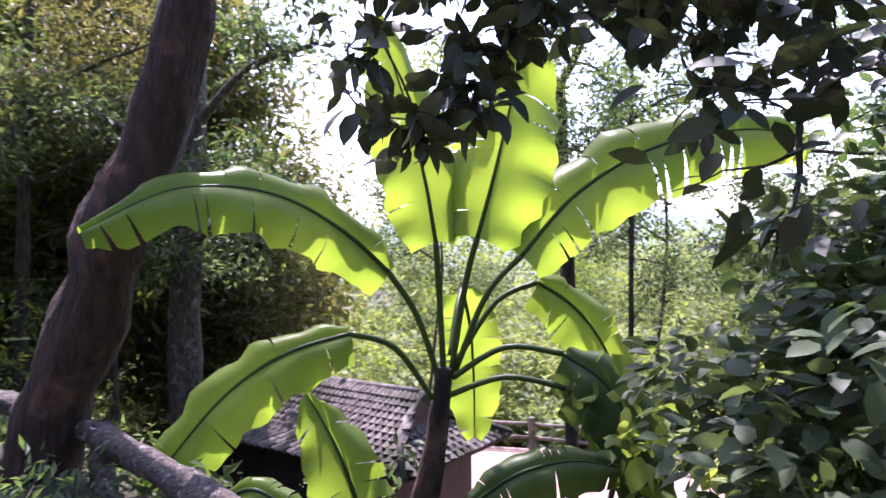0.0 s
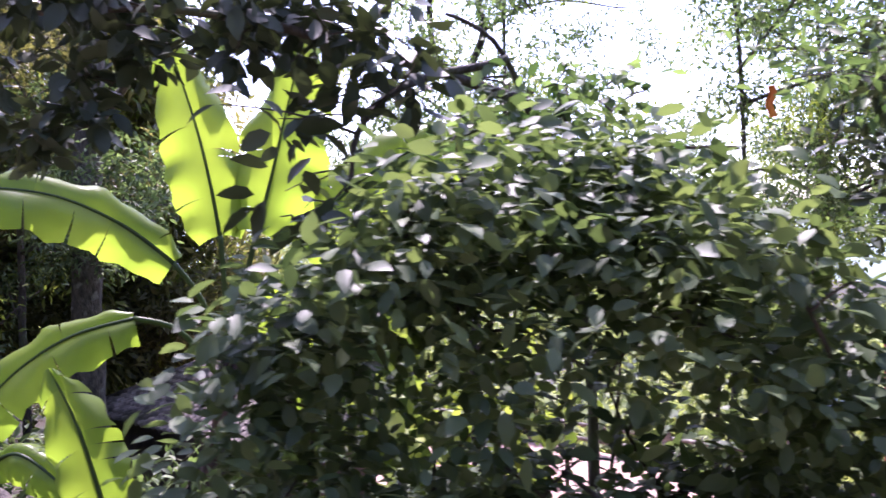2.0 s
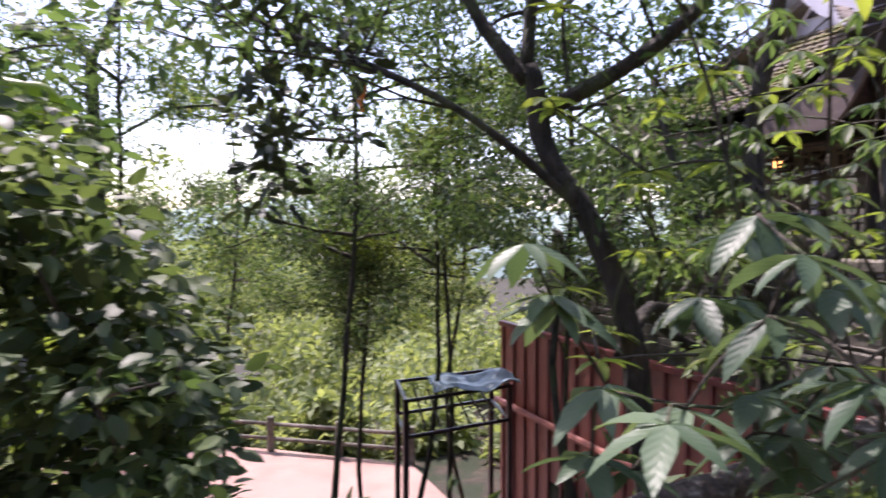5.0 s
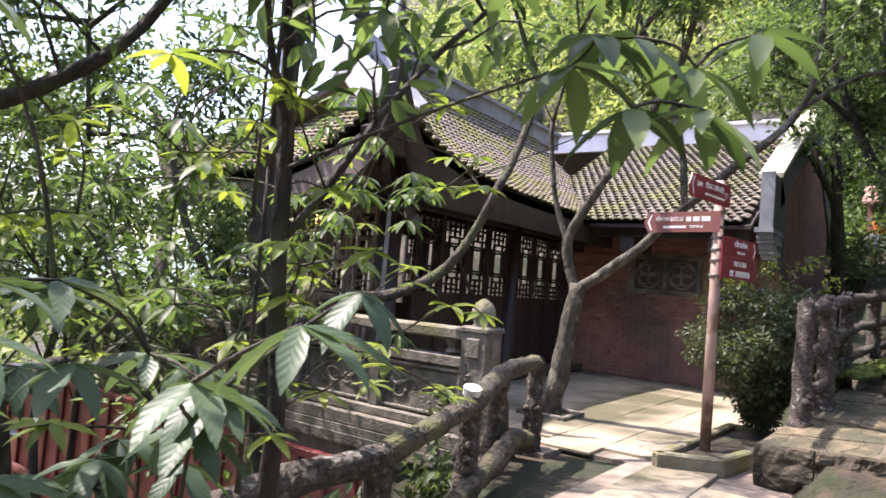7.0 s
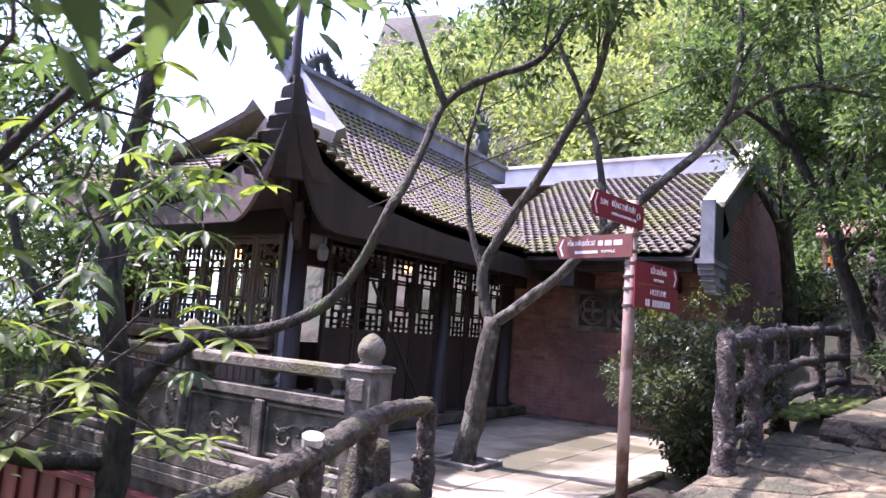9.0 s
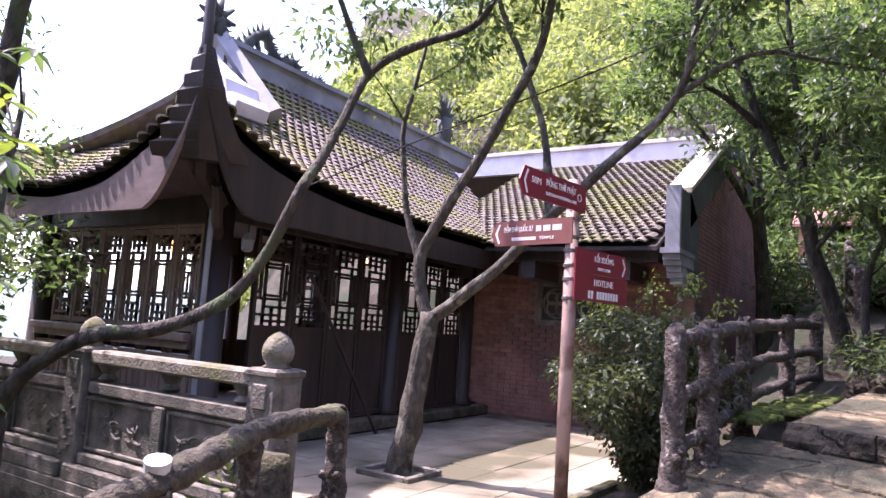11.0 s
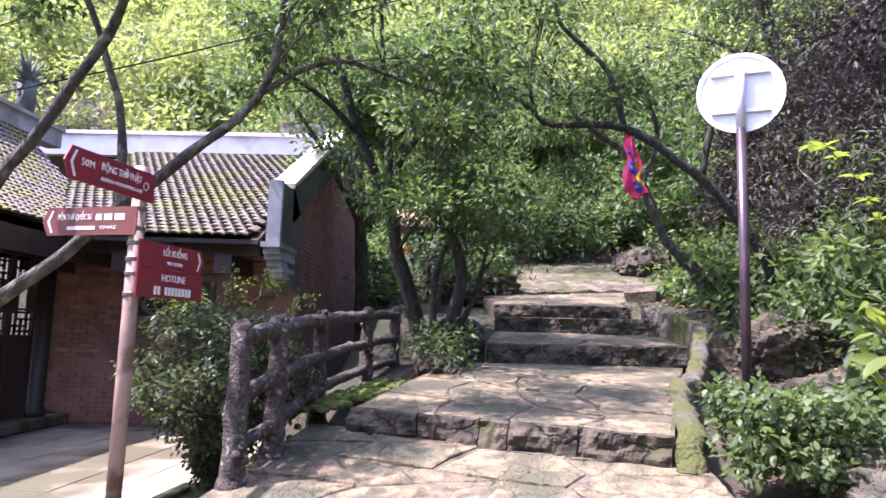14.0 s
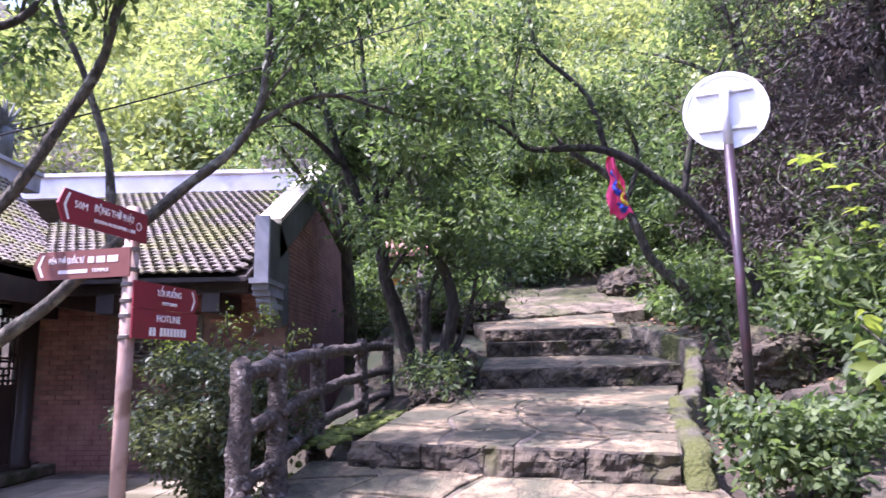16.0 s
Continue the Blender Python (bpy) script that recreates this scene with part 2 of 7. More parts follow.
M_FIRE = surface("orange_cloth", (0.70, 0.16, 0.02), (0.80, 0.30, 0.04), 5, 0.7, 0.2)
M_PINKF = surface("pink_cloth", (0.75, 0.03, 0.12), (0.85, 0.07, 0.18), 5, 0.7, 0.2)
M_BLUEF = surface("blue_cloth", (0.05, 0.08, 0.50), (0.08, 0.14, 0.60), 5, 0.7, 0.2)
M_YELF = surface("yellow_cloth", (0.75, 0.50, 0.04), (0.85, 0.60, 0.06), 5, 0.7, 0.2)
M_CABLE = surface("black_cable", (0.008, 0.008, 0.008), (0.016, 0.016, 0.016), 5, 0.95, 0.0)
# distance haze is mixed into the hills' pale blue-green base colour
M_HAZE = surface("far_hill_haze", (0.22, 0.30, 0.27), (0.30, 0.38, 0.33), 0.05, 1.0, 0.0)
M_LITTER = surface("dry_leaf", (0.10, 0.055, 0.025), (0.26, 0.15, 0.07), 9, 0.9, 0.2)

L_DARK = leaf_mat("leaf_dark", (0.032, 0.062, 0.026), (0.10, 0.15, 0.066), 0.42, 0.5)
L_SHRUB = leaf_mat("leaf_small_grey_green", (0.035, 0.055, 0.032), (0.105, 0.135, 0.075), 0.35, 0.4)
L_OLIVE = leaf_mat("leaf_olive", (0.06, 0.075, 0.03), (0.16, 0.165, 0.07), 0.5, 0.5, (1.5, 1.4, 0.7))
L_GLOSS = leaf_mat("leaf_glossy", (0.042, 0.085, 0.05), (0.085, 0.14, 0.085), 0.3, 0.42, veins=0.05)
# backlit silhouette put into the leaf: near-black colour, little translucency
L_SILHOUETTE = leaf_mat("leaf_silhouette", (0.022, 0.036, 0.018), (0.048, 0.068, 0.038), 0.12, 0.55)
L_BROWN = leaf_mat("leaf_dead", (0.034, 0.028, 0.03), (0.085, 0.068, 0.07), 0.2, 0.7, (1.1, 1.0, 0.95))
L_MID = leaf_mat("leaf_green", (0.028, 0.058, 0.02), (0.14, 0.20, 0.075), 0.46, 0.45, (1.2, 1.4, 0.75))
L_YEL = leaf_mat("leaf_yellow_green", (0.09, 0.15, 0.02), (0.20, 0.26, 0.035), 0.5, 0.45)
L_WOOD = leaf_mat("leaf_woods", (0.025, 0.052, 0.018), (0.155, 0.215, 0.09), 0.43, 0.55, (1.2, 1.4, 0.8))
# far leaves: paler base colour stands in for haze and sunlight
L_FAR = leaf_mat("leaf_far_hazy", (0.15, 0.20, 0.085), (0.27, 0.32, 0.15), 0.45, 0.6)
L_BAN = leaf_mat("leaf_banana", (0.10, 0.18, 0.025), (0.14, 0.22, 0.03), 0.62, 0.35, (1.9, 1.9, 0.6))
L_BAND = leaf_mat("leaf_banana_old", (0.04, 0.08, 0.02), (0.06, 0.10, 0.025), 0.4, 0.4)


# ---- mesh helpers ----
class G:
    """Collects vertices and faces of one mesh."""

    def __init__(self):
        self.v, self.f = [], []

    def add(self, vs, fs):
        o = len(self.v)
        self.v += [tuple(p) for p in vs]
        self.f += [tuple(i + o for i in f) for f in fs]
        return self

    def box(self, x0, y0, z0, x1, y1, z1, m=None, c=0.0):
        """A box, its edges cut by c."""
        if c:
            b = bmesh.new()
            bmesh.ops.create_cube(b, size=1, matrix=Matrix.LocRotScale(((x0 + x1) / 2, (y0 + y1) / 2, (z0 + z1) / 2), None, (x1 - x0, y1 - y0, z1 - z0)))
            bmesh.ops.bevel(b, geom=b.edges[:], offset=c, segments=1, affect="EDGES")
            vs, fs = [v.co.copy() for v in b.verts], [[v.index for v in f.verts] for f in b.faces]
            b.free()
        else:
            vs = [Vector((x, y, z)) for z in (z0, z1) for y in (y0, y1) for x in (x0, x1)]
            fs = [(0, 2, 3, 1), (4, 5, 7, 6), (0, 1, 5, 4), (2, 6, 7, 3), (0, 4, 6, 2), (1, 3, 7, 5)]
        return self.add([m @ p for p in vs] if m else vs, fs)

    def tube(self, pts, radii, sides=8, rough=0.0, seed=0, flat=1.0):
        pts = [Vector(p) for p in pts]
        if isinstance(radii, (int, float)):
            radii = [radii] * len(pts)
        vs, fs, n = [], [], len(pts)
        ref = Vector((0, 0, 1)) if abs((pts[-1] - pts[0]).normalized().z) < 0.8 else Vector((1, 0, 0))
        for i, p in enumerate(pts):
            d = (pts[min(i + 1, n - 1)] - pts[max(i - 1, 0)]).normalized()
            u = d.cross(ref).normalized()
            w = u.cross(d).normalized()
            for k in range(sides):
                a = 2 * math.pi * k / sides
                r = radii[i] * (1 + rough * noise.noise(p * 3.7 + Vector((math.cos(a), math.sin(a), seed)) * 1.3))
                if rough >= 0.2 and sides >= 9:
                    r *= 1 + 0.13 * noise.noise((p + (u * math.cos(a) + w * math.sin(a)) * r) * 15)
                vs.append(p + (u * math.cos(a) + w * math.sin(a) * flat) * r)
        for i in range(n - 1):
            for k in range(sides):
                a, b = i * sides + k, i * sides + (k + 1) % sides
                fs.append((a, b, b + sides, a + sides))
        fs.append(tuple(range(sides))[::-1])
        fs.append(tuple((n - 1) * sides + k for k in range(sides)))
        return self.add(vs, fs)

    def lathe(self, prof, at, sides=12):
        """Turned shape: (radius, height) rows about an upright axis."""
        vs = [(at[0] + r * math.cos(2 * math.pi * k / sides), at[1] + r * math.sin(2 * math.pi * k / sides), at[2] + h) for r, h in prof for k in range(sides)]
        fs = [(i * sides + k, i * sides + (k + 1) % sides, (i + 1) * sides + (k + 1) % sides, (i + 1) * sides + k) for i in range(len(prof) - 1) for k in range(sides)]
        fs += [tuple(range(sides))[::-1], tuple((len(prof) - 1) * sides + k for k in range(sides))]
        return self.add(vs, fs)

    def prism(self, poly, y0, y1, m=None):
        """A polygon of (x, z), from y0 to y1."""
        n = len(poly)
        vs = [Vector((x, y0, z)) for x, z in poly] + [Vector((x, y1, z)) for x, z in poly]
        fs = [tuple(range(n)), tuple(range(2 * n - 1, n - 1, -1))] + [(i, i + n, (i + 1) % n + n, (i + 1) % n) for i in range(n)]
        return self.add([m @ p for p in vs] if m else vs, fs)

    def slab(self, poly, z0, z1, jit=0.0):
        """A flat stone: a polygon of (x, y) with a chamfered top."""
        n = len(poly)
        cx, cy = sum(p[0] for p in poly) / n, sum(p[1] for p in poly) / n
        zz = [z1(x, y) if callable(z1) else z1 for x, y in poly]
        bot = [(x, y, z0) for x, y in poly]
        mid = [(x, y, z - 0.007) for (x, y), z in zip(poly, zz)]
        top = [(x + (cx - x) * 0.018, y + (cy - y) * 0.018, z + jit) for (x, y), z in zip(poly, zz)]
        vs = bot + mid + top
        fs = [tuple(range(2 * n, 3 * n))]
        for a in (0, n):
            fs += [(a + i, a + (i + 1) % n, a + n + (i + 1) % n, a + n + i) for i in range(n)]
        return self.add(vs, fs)

    def surf(self, fn, nu, nv, thick=0.0):
        """A sheet fn(u, v) over the unit square, with thickness downward."""
        g = [[Vector(fn(i / nu, j / nv)) for j in range(nv + 1)] for i in range(nu + 1)]
        vs = [p for row in g for p in row]
        w = nv + 1
        fs = [(i * w + j, (i + 1) * w + j, (i + 1) * w + j + 1, i * w + j + 1) for i in range(nu) for j in range(nv)]
        if thick:
            o = len(vs)
            vs += [p - Vector((0, 0, thick)) for p in vs]
            fs += [tuple(k + o for k in f[::-1]) for f in fs]
            rim = [i * w for i in range(nu + 1)] + [nu * w + j for j in range(1, w)] + [i * w + nv for i in range(nu - 1, -1, -1)] + [j for j in range(nv - 1, 0, -1)]
            fs += [(rim[k], rim[(k + 1) % len(rim)], rim[(k + 1) % len(rim)] + o, rim[k] + o) for k in range(len(rim))]
        return self.add(vs, fs)


def mesh_from(name, g, material, smooth=False):
    me = bpy.data.meshes.new(name)
    me.from_pydata(g.v, [], g.f)
    me.materials.append(material)
    if smooth:
        me.polygons.foreach_set("use_smooth", [True] * len(me.polygons))
    me.update()
    return me


def part(name, g, material, parent=None, label="", smooth=False, kind=""):
    ob = new(name, mesh_from(name, g, material, smooth))
    ob.parent = parent
    return tagged(ob, label, kind=kind)


def thing(name, at, label, category, group="", kind=""):
    ob = new(name)
    ob.location = at
    ob.empty_display_size = 0.1
    bpy.context.view_layer.update()
    return tagged(ob, label, category, group, kind)


def child(name, g, material, parent, label="", smooth=False, kind=""):
    """A part given in world coordinates under an Empty that stands at a place of its own."""
    ob = part(name, g, material, parent, label, smooth, kind)
    top, off = parent, Vector()
    while top:
        off += top.location
        top = top.parent
    ob.data.transform(Matrix.Translation(-off))
    return ob


RNG = np.random.default_rng(7)
DIAMOND = (np.array([[0, 0, 0], [0.42, -0.5, 0.09], [1, 0, -0.06], [0.42, 0.5, 0.09]]), [(0, 1, 2), (0, 2, 3)])
BLADE = (np.array([[0, 0, 0], [0.22, -0.38, 0.03], [0.22, 0, -0.02], [0.22, 0.38, 0.03], [0.55, -0.46, 0.0], [0.55, 0, -0.05], [0.55, 0.46, 0.0], [0.82, -0.26, -0.09], [0.82, 0, -0.12], [0.82, 0.26, -0.09], [1, 0, -0.2]]),
         [(0, 1, 2), (0, 2, 3), (1, 4, 5, 2), (2, 5, 6, 3), (4, 7, 8, 5), (5, 8, 9, 6), (7, 10, 8), (8, 10, 9)])


def unit(a):
    return a / np.maximum(np.linalg.norm(a, axis=1, keepdims=True), 1e-9)


def leaves(name, pos, way, size, ratio, material, parent=None, form=DIAMOND, roll=0.6, label="", kind=""):
    """Many leaves in one mesh: at pos, pointing along way, of the given lengths and width ratio."""
    pos, way = np.asarray(pos, float), unit(np.asarray(way, float))
    n = len(pos)
    up = np.tile([0.0, 0.0, 1.0], (n, 1)) + RNG.normal(0, roll, (n, 3))
    side = unit(np.cross(up, way))
    nor = np.cross(way, side)
    tv, tf = form
    sz = np.broadcast_to(np.asarray(size, float), (n,))[:, None, None]
    v = pos[:, None, :] + sz * (tv[None, :, 0:1] * way[:, None, :] + tv[None, :, 1:2] * ratio * side[:, None, :] + tv[None, :, 2:3] * nor[:, None, :])
    k = len(tv)
    loops = np.concatenate([np.array(f) for f in tf])
    counts = np.array([len(f) for f in tf])
    li = (loops[None, :] + (np.arange(n) * k)[:, None]).ravel()
    starts = np.concatenate([[0], np.cumsum(np.tile(counts, n))[:-1]])
    me = bpy.data.meshes.new(name)
    me.vertices.add(n * k)
    me.vertices.foreach_set("co", v.ravel())
    me.loops.add(len(li))
    me.loops.foreach_set("vertex_index", li.astype(np.int32))
    me.polygons.add(n * len(tf))
    me.polygons.foreach_set("loop_start", starts.astype(np.int32))
    me.materials.append(material)
    uv = me.uv_layers.new(name="leaf")
    uv.data.foreach_set("uv", np.tile(tv[loops][:, :2], (n, 1)).ravel())
    me.update(calc_edges=True)
    ob = new(name, me)
    if parent:
        ob.parent = parent
        top, off = parent, Vector()
        while top:
            off += top.location
            top = top.parent
        me.transform(Matrix.Translation(-off))
    return tagged(ob, label, kind=kind)


def clumps(centres, radii, per, flat=0.7):
    """Points and outward ways of leaves scattered in clumps."""
    c = np.repeat(np.asarray(centres, float), per, axis=0)
    r = np.repeat(np.broadcast_to(np.asarray(radii, float), (len(centres),)), per)[:, None]
    d = RNG.normal(0, 1, c.shape)
    d = unit(d) * RNG.random((len(c), 1)) ** 0.45
    d[:, 2] *= flat
    return c + d * r, d + RNG.normal(0, 0.5, d.shape) + [0, 0, -0.25]


def bend(pts, per=4, wob=0.0, seed=0):
    """A smooth line through the given points."""
    p = [Vector(q) for q in pts]
    out = []
    for i in range(len(p) - 1):
        a, b, c, d = p[max(i - 1, 0)], p[i], p[i + 1], p[min(i + 2, len(p) - 1)]
        for k in range(per):
            t = k / per
            q = 0.5 * ((2 * b) + (c - a) * t + (2 * a - 5 * b + 4 * c - d) * t * t + (3 * b - a - 3 * c + d) * t ** 3)
            out.append(q + noise.noise_vector(q * 1.7 + Vector((seed, 0, 0))) * wob)
    return out + [p[-1]]


def limb(g, pts, r0, r1, sides=8, rough=0.25, wob=0.03, seed=0):
    line = bend(pts, 5, wob, seed)
    n = len(line) - 1
    g.tube(line, [r0 + (r1 - r0) * i / n for i in range(n + 1)], sides, rough, seed)
    return line


def twigs(g, rnd, start, way, length, r, depth, tips):
    """Forking twigs; collects the tips."""
    way = way.normalized()
    mid = start + way * length * 0.5 + Vector((rnd.uniform(-1, 1), rnd.uniform(-1, 1), rnd.uniform(-0.6, 0.8))) * length * 0.1
    end = start + way * length
    g.tube([start, mid, end], [r, r * 0.8, r * 0.55], 5 if depth > 1 else 4)
    tips.append(mid)
    tips.append(end)
    if depth:
        for _ in range(rnd.choice((2, 3))):
            w = way + Vector((rnd.uniform(-1, 1), rnd.uniform(-1, 1), rnd.uniform(-0.5, 0.7))) * 0.85
            twigs(g, rnd, end if rnd.random() < 0.6 else mid, w, length * rnd.uniform(0.55, 0.8), r * 0.55, depth - 1, tips)


def tree(label, base, limbs, r0, bark, leaf, seed, per=26, clump=0.4, size=0.11, ratio=0.45, depth=2, spread=0.8, form=DIAMOND, name="tree", trunk_sides=10, thin=1.0, group="", from_=1):
    """A tree: the first limb is the trunk, the others leave it; twigs and leaves at the ends of all but the first."""
    rnd = random.Random(seed)
    root = thing(name, base, label, "tree", group)
    g, tips = G(), []
    for i, (pts, a, b, lf) in enumerate(limbs):
        line = limb(g, pts, a, b, trunk_sides if i == 0 else 7, 0.3, 0.04, seed + i)
        if lf:
            n = len(line)
            for j in range(int(n * (1 - lf)), n, 2):
                w = Vector((rnd.uniform(-1, 1), rnd.uniform(-1, 1), rnd.uniform(-0.2, 0.9)))
                twigs(g, rnd, line[j], w + (line[min(j + 1, n - 1)] - line[j - 1]).normalized() * 0.5, spread * rnd.uniform(0.5, 1.0), max(b * 0.6, 0.008), depth, tips)
    child("trunk", g, bark, root, smooth=True)
    if tips:
        keep = [t for t in tips if rnd.random() < thin]
        pos, way = clumps([tuple(t) for t in keep], clump, per)
        leaves("crown", pos, way, size * RNG.uniform(0.7, 1.25, len(pos)), ratio, leaf, root, form)
    return root



def grow(g, starts, points, r0, r1, seed, sag=0.06):
    """Thin twigs that join each point to the nearest older node."""
    rnd = random.Random(seed)
    nodes = [Vector(p) for p in starts]
    todo = sorted((Vector(p) for p in points), key=lambda p: min((p - q).length for q in nodes))
    for p in todo:
        q = min(nodes, key=lambda n: (n - p).length * (1.25 if n.z > p.z + 0.2 else 1.0))
        d = (p - q).length
        m = q.lerp(p, 0.5) + Vector((rnd.uniform(-1, 1), rnd.uniform(-1, 1), rnd.uniform(-0.2, 1))) * sag * d
        r = r1 + (r0 - r1) * min(1.0, d / 0.8)
        g.tube(bend([q, m, p], 3), [r - (r - r1) * i / 6 for i in range(7)], 5)
        nodes += [m, p]

# ---- ground ----
RAIL = [(-12.0, 7.0), (-6.0, 6.2), (-3.9, 5.3), (-2.1, 4.2), (-0.9, 3.1), (0.1, 2.2), (2.0, 1.45), (4.5, 1.15), (6.4, 1.2), (7.7, 1.36), (9.0, 1.72), (9.2, 2.2)]


def sstep(a, b, x):
    t = min(max((x - a) / (b - a), 0), 1)
    return t * t * (3 - 2 * t)


def stair_z(x, y):
    """The bare height of the stepped path."""
    return float(np.interp(x, [9.4, 9.9, 11.4, 12.6, 15.2, 16.6, 18, 22, 22.7, 30], [-0.06, 0.30, 0.45, 0.70, 1.05, 1.72, 1.95, 2.95, 3.3, 8.5]))


def ground_z(x, y):
    ry = float(np.interp(x, [p[0] for p in RAIL], [p[1] for p in RAIL]))
    if x >= 9.24 and -0.4 < y < 9.5:
        flat = -0.07
    else:
        d = y - ry - 0.15
        flat = -0.04 - min(max(d, 0) * (0.58 + 0.45 * sstep(5.5, 7.5, x)), 4.8)
    if y > 9.5 and x >= 9.24:
        flat = -4.84
    if 13.0 < x < 22.6 and -0.4 < y < 0.9:
        flat = -0.07 + (stair_z(x, y) + 0.07) * sstep(0.9, -0.4, y)
    # the valley beyond the terrace
    edge = 20.3 - 0.72 * max(x - 3.6, 0) + 0.22 * max(3.6 - x, 0)
    if y > edge and x < 9.24:
        flat -= min((y - edge) * 0.45, 17.5)
    elif y > 21:
        flat -= min((y - 21) * 0.45, 17.5)
    # stepped path and bank to the south
    if y <= -0.4 and x > 9.4:
        flat = stair_z(x, y)
    south = float(np.interp(x, [8.0, 9.0, 10.9, 12.2, 13.6, 15.15, 16.6, 18, 19, 22], [-2.9, -3.4, -3.65, -3.9, -4.45, -5.0, -4.6, -5.2, -6.6, -7.0]))
    if y < south:
        e = south - y
        flat += min(e, 1.6) * 0.32 + max(e - 1.6, 0) * 0.75
    # hillside to the east, and woods rising in the west
    m = sstep(-8, 14, x * 0.95 - y + 2)
    if x > 22.5:
        flat = max(flat, flat * (1 - m) + m * (2.2 + (x - 22.5) * (0.62 + 0.10 * math.sin(y * 0.09)))) if y > -0.4 else max(flat, 3.4 + (x - 22.5) * 0.66)
    if x < -9 and y < 40:
        flat += (-9 - x) * 0.35
    flat = min(flat, 62 + 8 * math.sin(x * 0.05 + y * 0.03))
    return flat + (0.05 * noise.noise(Vector((x * 0.9, y * 0.9, 0))) if (y < -3 or y > ry + 0.6 or x > 17) and not (9.2 < x < 23 and -0.4 < y < 9.5) else 0.0)


def spaced(a, b, step, far):
    core = list(np.arange(a, b + 1e-6, step))
    lo, hi, s = [], [], step
    while core[0] - sum(lo) > -far:
        s *= 1.25
        lo.append(s)
    s = step
    while core[-1] + sum(hi) < far:
        s *= 1.25
        hi.append(s)
    return [core[0] - sum(lo[:i + 1]) for i in range(len(lo))][::-1] + core + [core[-1] + sum(hi[:i + 1]) for i in range(len(hi))]


gx, gy = spaced(-12, 30, 0.25, 1500), spaced(-12, 24, 0.25, 1500)
g = G()
w = len(gy)
g.v = [(x, y, ground_z(x, y)) for x in gx for y in gy]
g.f = [(i * w + j, (i + 1) * w + j, (i + 1) * w + j + 1, i * w + j + 1) for i in range(len(gx) - 1) for j in range(w - 1)]
ground = part("ground", g, M_EARTH, smooth=True)
tagged(ground, "dark leafy earth sloping round the temple terrace", "ground", kind="structure")

# paved courtyard and the path that the rail follows
base = G().box(9.35, 1.6, -0.9, 16.2, 9.48, -0.03).box(-9.0, -2.9, -0.5, 9.75, 1.0, -0.035).box(9.75, -0.35, -0.5, 16.2, 1.6, -0.032)
court = tagged(part("pavement", base, M_MORTAR), "pale stone paving of the temple courtyard", "paving", kind="structure")
lower = tagged(part("terrace_floor", G().slab([(-14, 11.0), (9.05, 11.0), (9.05, 15.9), (6.0, 18.5), (3.6, 20.1), (-14, 24.0)], -5.3, -4.8), M_TERR), "pink concrete terrace below the slope", "terrace", kind="structure")

# ---- brick house ----
BX, GY = 16.1, 0.88      # front wall, gable wall
PKX, PKZ = 19.3, 5.5     # peak of the gable
house = thing("brick_house", (18.8, 3, 0), "red brick temple house with a mossy tiled roof", "house")
g = G().box(BX + 0.005, GY + 0.3, -0.05, BX + 0.3, 4.62, 2.75)
wall = child("front_wall", g, M_BRICKJ, house, "red brick wall below the eave")
g = G().prism([(BX, -0.05), (22.1, -0.05), (22.1, 3.35), (PKX, 5.05), (BX, 3.3)], GY, GY + 0.3)
gable = child("gable_wall", g, M_BRICKJ, house, "red brick gable wall")
# coping of the gable, with its stepped wing over the eave
g = G().prism([(15.5, 2.95), (15.5, 3.5), (PKX, 5.48), (PKX, 4.92)], GY - 0.05, GY + 0.24)
g.prism([(PKX, 4.92), (PKX, 5.48), (21.2, 4.35), (22.75, 3.28), (22.75, 2.85), (21.2, 3.85)], GY - 0.05, GY + 0.24)
child("gable_coping", g, M_PLASTERD, house, "dark weathered plaster coping")
g = G().prism([(14.95, 2.62), (14.95, 3.44), (15.55, 3.44), (16.05, 3.1), (16.05, 2.1), (15.75, 2.0), (15.4, 2.35)], GY - 0.05, GY + 0.12)
child("gable_wing", g, M_PLASTERD, house, "dark plaster wing beside the eave")
g = G().box(14.88, GY - 0.06, 2.6, 14.955, GY + 0.13, 3.46)
child("wing_face", g, M_PLASTER, house, "pale grey plaster face of the wing")
# top strip of the coping, painted lighter than its sides as lit
g = G().prism([(15.42, 3.46), (15.42, 3.53), (PKX, 5.55), (PKX, 5.46)], GY - 0.08, GY + 0.27)
child("coping_cap", g, M_CAP, house, "plaster cap of the coping, coloured warm and pale as if sunlit")
for k in range(3):
    g = G().box(14.82 + 0.15 * k, GY - 0.08 + 0.012 * k, 2.54 - 0.15 * k, 15.7, GY + 0.18 - 0.012 * k, 2.61 - 0.15 * k)
    g.box(14.90 + 0.15 * k, GY - 0.06 + 0.012 * k, 2.46 - 0.15 * k, 15.7, GY + 0.16 - 0.012 * k, 2.541 - 0.15 * k)
    child("wing_corbel", g, M_PLASTER, house)
# roof boards, beam, rafters' ends, ridge
g = G().prism([(14.9, 2.58), (14.9, 2.64), (PKX, 4.90), (PKX, 4.84)], GY + 0.24, 4.9).prism([(PKX, 4.84), (PKX, 4.90), (22.7, 2.94), (22.7, 2.88)], GY + 0.24, 8)
child("roof_deck", g, M_DARKWOOD, house)
g = G().box(15.2, GY + 0.3, 2.46, 15.45, 4.9, 2.70).box(15.95, GY + 0.3, 2.6, 16.15, 4.62, 2.95)
for yy in (1.55, 3.0, 4.3):
    g.box(15.15, yy, 2.2, 16.15, yy + 0.24, 2.46)
child("eave_beam", g, M_DARKWOOD, house)
